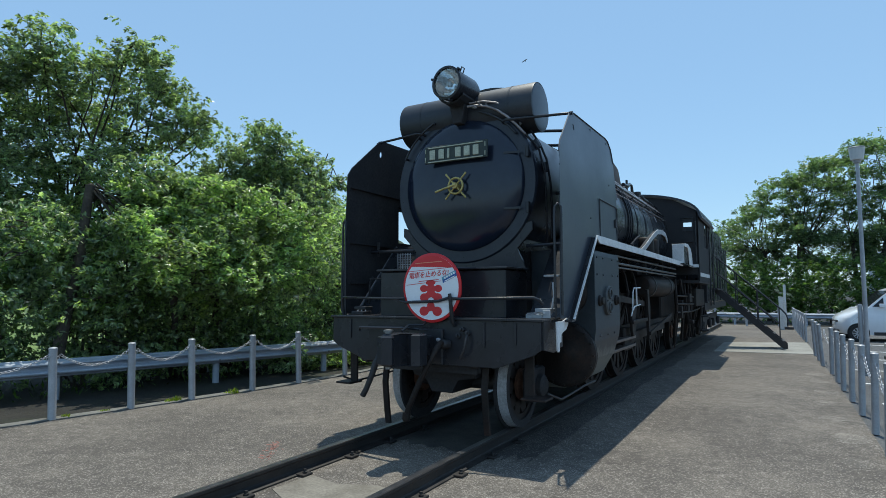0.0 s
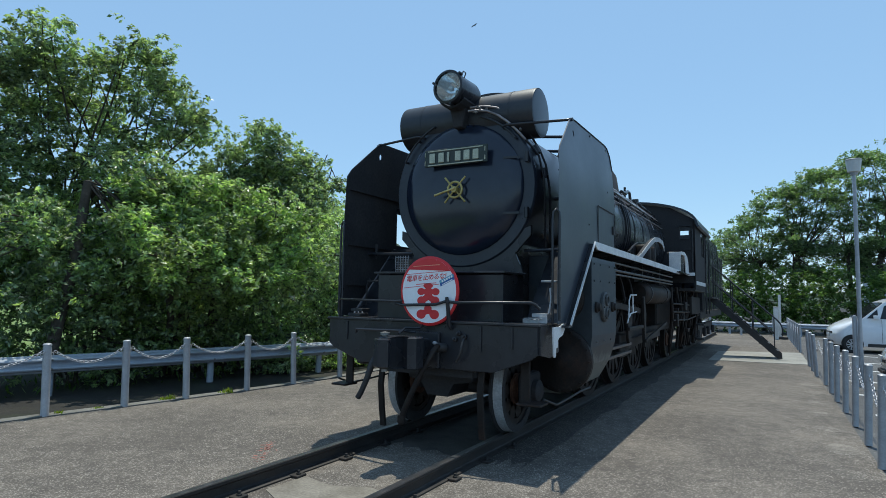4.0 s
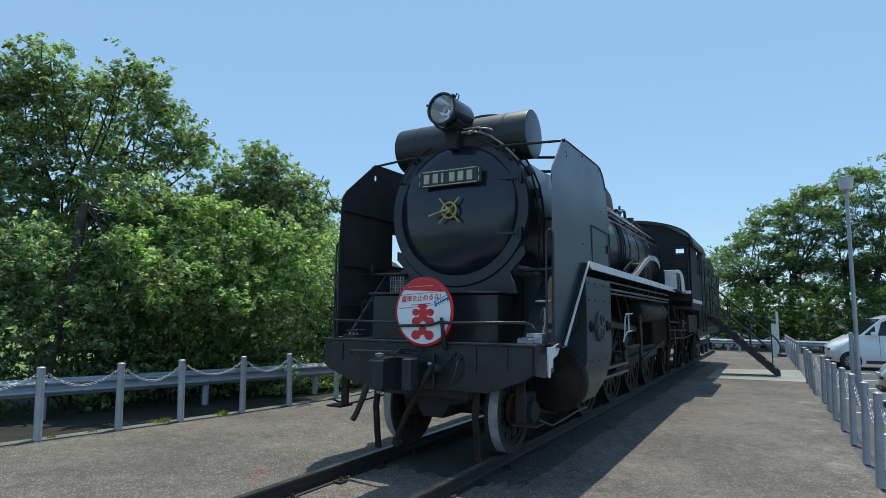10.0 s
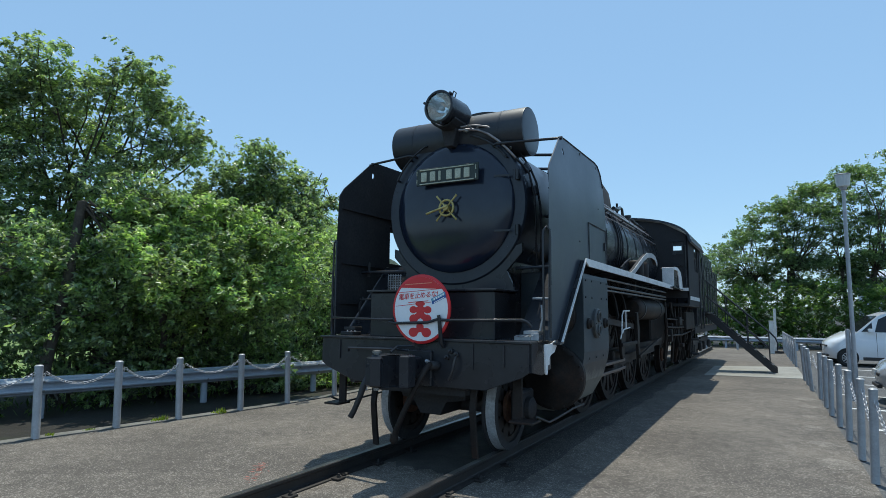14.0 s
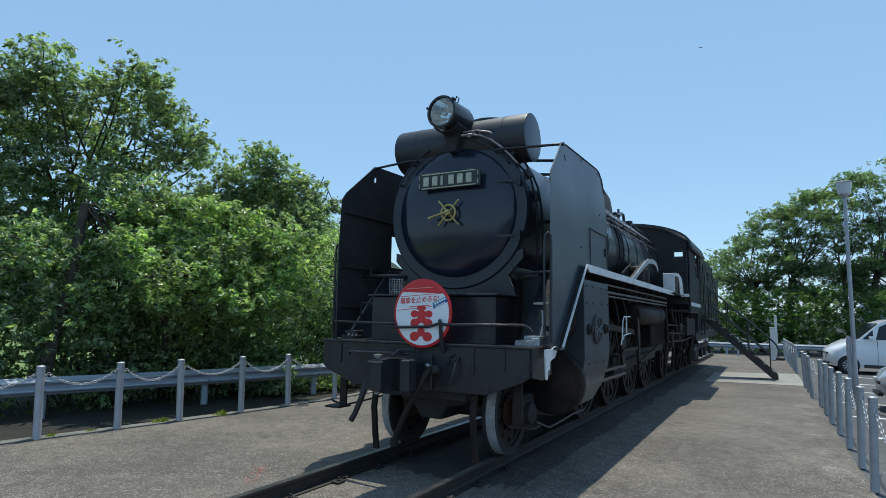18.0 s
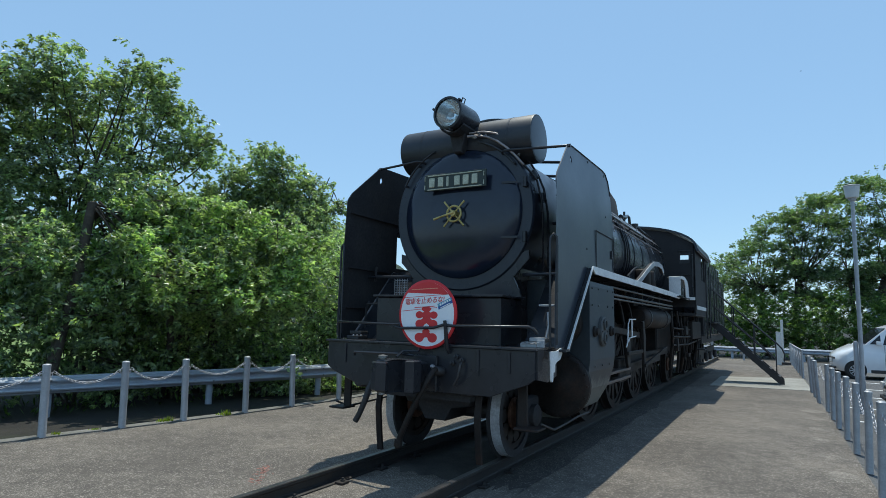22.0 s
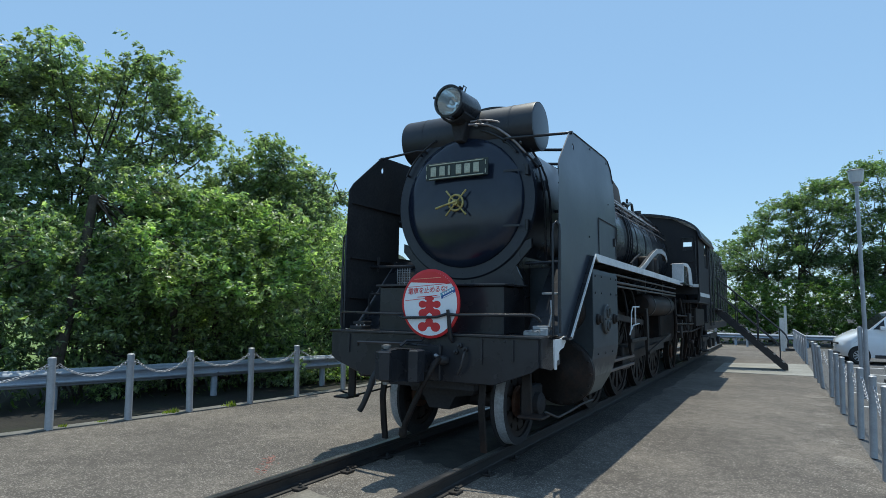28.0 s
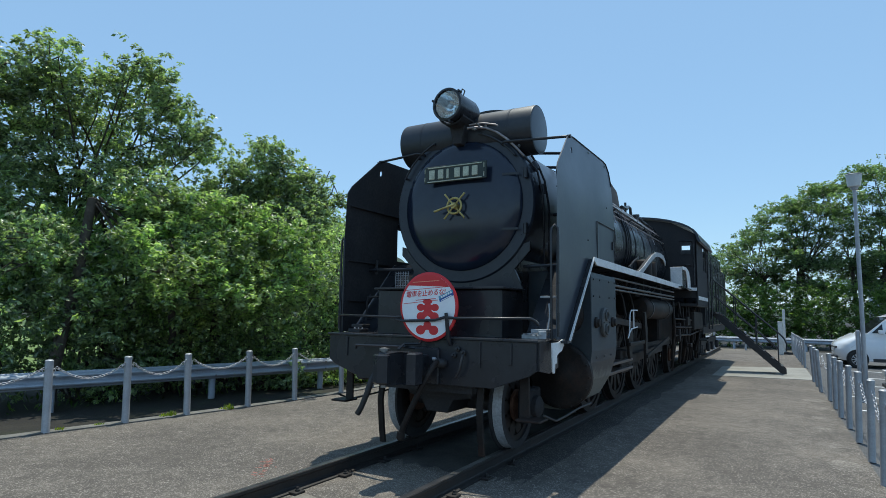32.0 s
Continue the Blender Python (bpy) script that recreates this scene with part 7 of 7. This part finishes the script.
bm = B(); lathe(bm, [(0, 0), (.040, 0), (.040, 1.27), (.029, 1.30), (0, 1.305)], (-.075, .05, 0), (0, 0, 1), 18); part("hinge_stub", bm, POST, lamp, smooth=40)
bm = B(); box(bm, -.16, .10, -.08, .14, 0, .02, .004); part("base_plate", bm, POST, lamp)
FROST = mat("frosted_lamp_shade", (.55, .56, .55), (.6, .61, .6), rough=.5, scale=4, fine=30, bump=0, grain_amt=.03)
bm = B(); lathe(bm, [(0, 4.0), (.085, 4.0), (.104, 4.01), (.120, 4.12), (.130, 4.22), (.130, 4.225), (0, 4.226)], (0, 0, 0), (0, 0, 1), 28); part("shade", bm, FROST, lamp, "pale frosted flared shade", smooth=35)
bm = B(); lathe(bm, [(0, 4.224), (.137, 4.224), (.140, 4.235), (.130, 4.25), (0, 4.262)], (0, 0, 0), (0, 0, 1), 28); part("cap", bm, POST, lamp, smooth=35)
bm = B(); lathe(bm, [(.037, 3.94), (.056, 3.95), (.070, 4.0), (.04, 4.01)], (0, 0, 0), (0, 0, 1), 20); part("collar", bm, POST, lamp, smooth=35)

# ---- pillars at the far end ----
p = thing("gate_pillar", "off-white painted square pillar at the end of the yard", "pillar", at=(3.00, 23.0, 0))
bm = B(); box(bm, -.085, .085, -.085, .085, 0, 1.30, .01); part("shaft", bm, PILLAR, p)
bm = B(); box(bm, -.095, .095, -.095, .095, 1.30, 1.34, .008); part("cap", bm, PILLAR, p)
p = thing("marker_post", "tall thin off-white marker post beside the pillar", "post", at=(3.14, 23.4, 0))
bm = B(); box(bm, -.05, .05, -.05, .05, 0, 1.84, .008); part("shaft", bm, PILLAR, p)
bm = B(); box(bm, -.12, .28, -.2, .1, 0, .10, .01); part("foot", bm, BLACK_FLAT, p, "dark low footing")
chain((-3.53 + 6.5, 25.4, .725), (3.40, 24.9, .725), .12)


# ---- parked cars, noses towards the yard ----
def car(name, label, at, paint, L, W, roof, hood, nose, wheel_r, axles, belt, cab=0.0, rz=0.0):
    """A parked car along +x from its nose; the side y = 0 faces the yard's near end."""
    t = thing(name, label, "car", "parked cars", at=at, rz=rz)
    prof = [(.10, .22), (.0, .34), (-.02, .5), (.0, nose), (.10, hood - .12), (.28, hood - .02), (.85 - cab, hood + .13), (1.05 - cab, belt), (L - .1, belt + .04), (L, .9), (L, .3), (L - .15, .2)]
    bm = B()
    k = len(prof)
    cols = []
    for y, nin in ((0.0, .30), (.05, .17), (.22, .06), (W * .5, .0), (W - .22, .06), (W - .05, .17), (W, .30)):
        cols.append([bm.verts.new((x + nin * max(0, 1 - x / .9), y if 0 < y < W else (y + .02 if y == 0 and z > belt - .1 else (y - .02 if y == W and z > belt - .1 else y)), z)) for x, z in prof])
    for A, C in zip(cols, cols[1:]):
        for i in range(k):
            bm.faces.new((A[i], A[(i + 1) % k], C[(i + 1) % k], C[i]))
    bm.faces.new(cols[0][::-1]); bm.faces.new(cols[-1])
    body = part("body", bm, paint, t, smooth=40)
    # cabin
    up = [(.98 - cab, belt - .02), (1.62 - cab, roof - .16), (1.95 - cab, roof - .04), (2.7, roof), (L - .7, roof - .02), (L - .25, roof - .12), (L - .06, belt)]
    bm = B(); A = [bm.verts.new((x, .03 + .17 * (z - belt) / (roof - belt), z)) for x, z in up]; C = [bm.verts.new((x, W - .03 - .17 * (z - belt) / (roof - belt), z)) for x, z in up]
    m = len(up); bm.faces.new(A[::-1]); bm.faces.new(C)
    for i in range(m):
        bm.faces.new((A[i], A[(i + 1) % m], C[(i + 1) % m], C[i]))
    part("cabin", bm, paint, t, smooth=30)

    def side(x, z, off):
        f = (z - belt) / (roof - belt)
        return (x, .03 + .17 * f - off, z)
    win = [[(1.12 - cab, belt + .03), (1.42 - cab, belt + .03), (1.42 - cab, belt + .03 + .42 * (roof - belt))],
           [(1.47 - cab, belt + .02), (2.35, belt + .02), (2.35, roof - .14), (1.86 - cab, roof - .14), (1.60 - cab, belt + .6 * (roof - belt))],
           [(2.42, belt + .02), (3.35, belt + .02), (3.35, roof - .14), (2.42, roof - .14)], [(3.42, belt + .02), (L - .3, belt + .04), (L - .5, roof - .16), (3.42, roof - .14)]]
    for w in win:
        bm = B(); A = [bm.verts.new(side(x, z, .012)) for x, z in w]; C = [bm.verts.new(side(x, z, -.01)) for x, z in w]
        bm.faces.new(A); bm.faces.new(C[::-1])
        for i in range(len(w)):
            bm.faces.new((A[i], C[i], C[(i + 1) % len(w)], A[(i + 1) % len(w)]))
        part("side_window", bm, CAR_GLASS, t, "dark side window")
    bm = B()
    q = [(1.03 - cab, .12, belt + .03), (1.03 - cab, W - .12, belt + .03), (1.60 - cab, W - .25, roof - .17), (1.60 - cab, .25, roof - .17)]
    A = [bm.verts.new(Vector(v) + Vector((-.012, 0, .012))) for v in q]; C = [bm.verts.new(v) for v in q]
    bm.faces.new(A); bm.faces.new(C[::-1])
    for i in range(4):
        bm.faces.new((A[i], C[i], C[(i + 1) % 4], A[(i + 1) % 4]))
    part("windscreen", bm, CAR_GLASS, t, "dark windscreen")
    for x in axles:
        bm = B(); lathe(bm, [(0, .005), (wheel_r + .035, .005), (wheel_r + .035, -.012), (0, -.012)], (x, 0, wheel_r + .015), (0, -1, 0), 36); part("wheel_arch", bm, RUBBER, t, smooth=30)
        for y, d in ((-.01, -1), (W + .01, 1)):
            bm = B(); lathe(bm, [(wheel_r * .62, 0), (wheel_r * .66, .02), (wheel_r * .9, .03), (wheel_r, .0), (wheel_r, -.2), (0, -.2)], (x, y, wheel_r), (0, d, 0), 36)
            w = part("wheel", bm, RUBBER, t, "black tyre with alloy rim", smooth=40)
            bm = B(); lathe(bm, [(wheel_r * .64, .012), (wheel_r * .60, .02), (wheel_r * .58, -.04), (0, -.05)], (x, y, wheel_r), (0, d, 0), 30)
            for i in range(10):
                a = 2 * math.pi * i / 10
                u = Vector((math.cos(a), 0, math.sin(a))); v = Vector((-math.sin(a), 0, math.cos(a)))
                c = Vector((x, y + d * .012, wheel_r))
                strip(bm, [c + u * .03 - v * .014, c + u * wheel_r * .61 - v * .014], v * .028, (0, -d * .03, 0))
            part("rim", bm, ALLOY, w)
    for y0, y1 in ((.03, .42), (W - .42, W - .03)):
        s_ = 1 if y0 < W / 2 else -1
        ya, yb = (y0, y1) if s_ > 0 else (y1, y0)
        bm = B()
        q = [(.335, ya + s_ * .0, hood - .30), (.10, yb, hood - .36), (.11, yb, hood - .20), (.40, ya + s_ * .0, hood - .12), (.52, ya - s_ * .0, hood - .14)]
        A = [bm.verts.new(Vector(v) + Vector((-.03, -s_ * .035, 0))) for v in q]; C = [bm.verts.new(Vector(v) + Vector((.06, s_ * .05, 0))) for v in q]
        bm.faces.new(A); bm.faces.new(C[::-1])
        for i in range(5):
            bm.faces.new((A[i], C[i], C[(i + 1) % 5], A[(i + 1) % 5]))
        part("headlight", bm, LAMP_CLEAR, t, "clear swept headlight")
    bm = B(); box(bm, -.012, .05, .50, W - .50, hood - .34, hood - .28, .01); part("grille", bm, BLACK_FLAT, t)
    bm = B(); box(bm, -.025, .05, .50, W - .50, .27, .34, .01); part("lower_grille", bm, BLACK_FLAT, t)
    bm = B(); box(bm, -.03, .01, W / 2 - .16, W / 2 + .16, .48, .59, .004); part("blank_plate", bm, PILLAR, t, "pale blank plate")
    for y, d in ((0.0, -1), (W, 1)):
        bm = B(); box(bm, 1.28 - cab, 1.42 - cab, y + d * .05 - .06, y + d * .05 + .07, belt + .01, belt + .13, .03, 2); part("mirror", bm, paint, t, "door mirror", smooth=50)
        for x in (1.50 - cab, 2.38, 3.38):
            bm = B(); box(bm, x - .004, x + .004, y - .004, y + .004, .32, belt); part("door_seam", bm, RUBBER, t)
        for x in (2.22, 3.2):
            bm = B(); box(bm, x - .09, x + .09, y - .02, y + .02, belt - .16, belt - .13, .008); part("door_handle", bm, paint, t)
        bm = B(); box(bm, axles[0] + .4, axles[1] - .4, y - .01, y + .01, .2, .3, .004); part("sill", bm, BLACK_FLAT, t)
    return t


car("minivan", "white minivan parked nose towards the chain posts", (4.60, 17.3, -.012), CAR_WHITE, 4.65, 1.69, 1.74, .92, .70, .26, (.46, 3.30), 1.05, cab=.26, rz=7)
car("small_car", "silver small car parked nose towards the chain posts", (4.66, 7.6, -.012), CAR_SILVER, 3.9, 1.66, 1.5, .82, .55, .29, (.78, 3.2), .95)

# ---- weeds along the kerb ----
rng = np.random.default_rng(5)
for x, y, sz in ((-4.34, .35, .06), (-4.30, .42, .09), (-4.12, 1.28, .10), (-4.16, 1.22, .05), (-4.52, -.95, .05), (-4.45, -.5, .04)):
    t = thing("weed", "small yellow-green weed growing at the kerb", "weed", "weeds at the kerb", at=(x - .12, y, 0))
    n = 40
    az = rng.uniform(0, 2 * np.pi, n); l = sz * rng.uniform(.5, 1.1, n); tilt = rng.uniform(.1, .9, n)
    d = np.stack([np.cos(az) * np.sin(tilt), np.sin(az) * np.sin(tilt), np.cos(tilt)], 1)
    s_ = np.stack([-np.sin(az), np.cos(az), np.zeros(n)], 1) * .008
    b0 = rng.normal(size=(n, 3)) * (.025, .03, 0)
    V = np.stack([b0 - s_, b0 + s_, b0 + d * l[:, None] * .6 + s_ * 1.2, b0 + d * l[:, None] - np.array([0, 0, .03]) * l[:, None]], 1).reshape(-1, 3)
    k = np.arange(n) * 4
    ob = mesh_np("grass_blade", V, np.stack([k, k + 1, k + 2, k + 3], 1), GRASS, t); ob["kind"] = "stuff"
rng = np.random.default_rng(6)
n = 1500                                             # undergrowth between the kerb and the trees
yy = rng.uniform(-6, 12, n); xx = -4.95 - np.abs(rng.normal(0, 1.0, n)) - .9 - np.clip((2.5 - yy) * .26, 0, 2.4)
l = rng.uniform(.06, .22, n); az = rng.uniform(0, 2 * np.pi, n); tilt = rng.uniform(.2, 1.2, n)
keep = rng.uniform(0, 1, n) < np.array([.5 + .5 * noise.noise((a * .9, b * .9, 4)) for a, b in zip(xx, yy)])
d = np.stack([np.cos(az) * np.sin(tilt), np.sin(az) * np.sin(tilt), np.cos(tilt)], 1)
s_ = np.stack([-np.sin(az), np.cos(az), np.zeros(n)], 1) * .02
b0 = np.stack([xx, yy, np.full(n, -.06)], 1)
V = np.stack([b0, b0 + d * l[:, None] * .5 + s_, b0 + d * l[:, None], b0 + d * l[:, None] * .5 - s_], 1)[keep].reshape(-1, 3)
k = np.arange(len(V) // 4) * 4
tagged(mesh_np("undergrowth", V, np.stack([k, k + 1, k + 2, k + 3], 1), UNDER), "sparse green undergrowth on the soil behind the kerb", "undergrowth", kind="stuff")

# ---- distant building seen through the far trees ----
bl = thing("distant_building", "pale low building far behind the trees", "building", at=(21.5, 75, 0))
bm = B(); box(bm, -9, 9, 0, 9, -.1, 5.6); part("wall", bm, PLASTER, bl)
bm = B(); slab(bm, [(-.6, 5.6), (9.6, 5.6), (9.6, 5.9), (4.5, 6.9), (-.6, 5.9)], 'x', -9.6, 9.6); part("roof", bm, GUARD, bl)
for x in (-7, -4.2, -1.4, 1.4, 4.2, 7):
    bm = B(); box(bm, x - .8, x + .8, -.05, .02, 2.6, 4.2, .02); part("window", bm, CAR_GLASS, bl)


# ---- bird ----
bird = thing("bird", "dark soaring bird with long spread wings", "bird")
BIRD = mat("brown_plumage", (.03, .024, .018), (.06, .05, .04), rough=.8, scale=10, fine=50, bump=0)
bm = B(); lathe(bm, [(0, -.30), (.04, -.26), (.075, -.12), (.085, .0), (.06, .18), (.02, .30), (0, .32)], (0, 0, 0), (0, -1, 0), 10); part("body", bm, BIRD, bird, smooth=60)
for s in (-1, 1):
    bm = B()
    R = []
    for x, y0, y1, z in ((.04, .12, -.16, .02), (.35, .16, -.16, .07), (.6, .12, -.14, .07), (.78, .02, -.10, .04)):
        R.append([bm.verts.new((s * x, -y0, z)), bm.verts.new((s * x, -y1, z)), bm.verts.new((s * x, -y1, z - .01)), bm.verts.new((s * x, -y0, z - .015))])
    for A, C in zip(R, R[1:]):
        for k in range(4):
            bm.faces.new((A[k], A[(k + 1) % 4], C[(k + 1) % 4], C[k]))
    bm.faces.new(R[0]); bm.faces.new(R[-1][::-1])
    part("wing", bm, BIRD, bird)
bm = B(); slab(bm, [(-.03, .22), (.03, .22), (.12, .50), (-.12, .50)], 'z', -.005, .005); part("tail", bm, BIRD, bird)


def motions():
    walk(bird, [
        (0.0, pose(-41.49, 107.15, 49.90, 6, -12, -19.2)),
        (0.6, pose(-43.21, 105.94, 51.05, 6, -12, -19.3)),
        (1.2, pose(-44.20, 105.26, 51.63, 6, -12, -18.8)),
        (1.8, pose(-45.15, 104.51, 52.37, 6, -12, -15.2)),
        (2.4, pose(-46.28, 103.06, 54.31, 6, -12, -14.8)),
        (3.0, pose(-47.94, 101.43, 56.04, 6, -12, -16.2)),
        (3.5, pose(-48.94, 100.51, 56.88, 6, -12, -16.0)),
        (5.5, pose(-51.04, 97.54, 60.37, 6, -12, -3.1)),
        (6.1, pose(-51.02, 96.70, 63.10, 6, -12, -4.0)),
        (8.0, pose(-52.70, 97.78, 82.08, 6, -12, 51.5)),
        (11.0, pose(-44.45, 107.50, 104.87, 6, -12, 114.5)),
        (14.5, pose(-27.84, 141.92, 99.13, 6, -12, 158.9)),
        (16.5, pose(-21.13, 162.17, 88.45, 6, -12, 168.3)),
        (17.0, pose(-19.22, 172.20, 88.66, 6, -12, 165.8)),
        (17.5, pose(-16.10, 182.12, 89.05, 6, -12, 164.6)),
        (18.0, pose(-13.75, 191.99, 89.04, 6, -12, 163.6)),
        (18.5, pose(-10.11, 202.41, 87.62, 6, -12, 156.8)),
        (19.0, pose(-5.46, 211.38, 89.42, 6, -12, 155.0)),
        (19.5, pose(-2.13, 219.56, 92.80, 6, -12, 157.5)),
        (20.0, pose(1.51, 228.19, 94.93, 6, -12, 158.9)),
        (20.5, pose(4.77, 237.43, 95.32, 6, -12, 144.0)),
        (21.0, pose(8.47, 237.77, 94.33, 6, -12, 92.3)),
        (21.5, pose(11.32, 237.70, 94.29, 6, -12, 85.8)),
        (22.0, pose(13.54, 237.39, 94.87, 6, -12, 83.3)),
        (22.5, pose(15.29, 237.23, 95.09, 6, -12, 86.2)),
        (23.0, pose(16.59, 237.19, 95.01, 6, -12, 89.2)),
        (23.5, pose(17.94, 237.19, 94.81, 6, -12, 26.2)),
        (24.0, pose(17.83, 213.55, 86.53, 6, -12, -1.2)),
        (24.5, pose(16.96, 189.86, 78.48, 6, -12, -2.8)),
        (25.0, pose(14.85, 151.92, 65.76, 6, -12, -3.6)),
        (25.5, pose(12.20, 114.05, 52.88, 6, -12, -4.1)),
        (27.2, pose(11.25, 110.06, 61.41, 6, -12, -15.1)),
        (32.0, pose(7.57, 100.32, 77.54, 6, -12, -20.7)),
    ])
    # leafy branches stir in the breeze
    for ob, ph, amp in SWAY:
        walk(ob, [(t, pose(0, 0, 0, amp * (.16 * math.sin(2.6 * t + ph) + .10 * math.sin(4.7 * t + 2 * ph)), amp * (.14 * math.sin(2.2 * t + 1.7 * ph) + .09 * math.sin(5.3 * t + ph)), 0)) for t in [.4 * i for i in range(81)]])


motions()
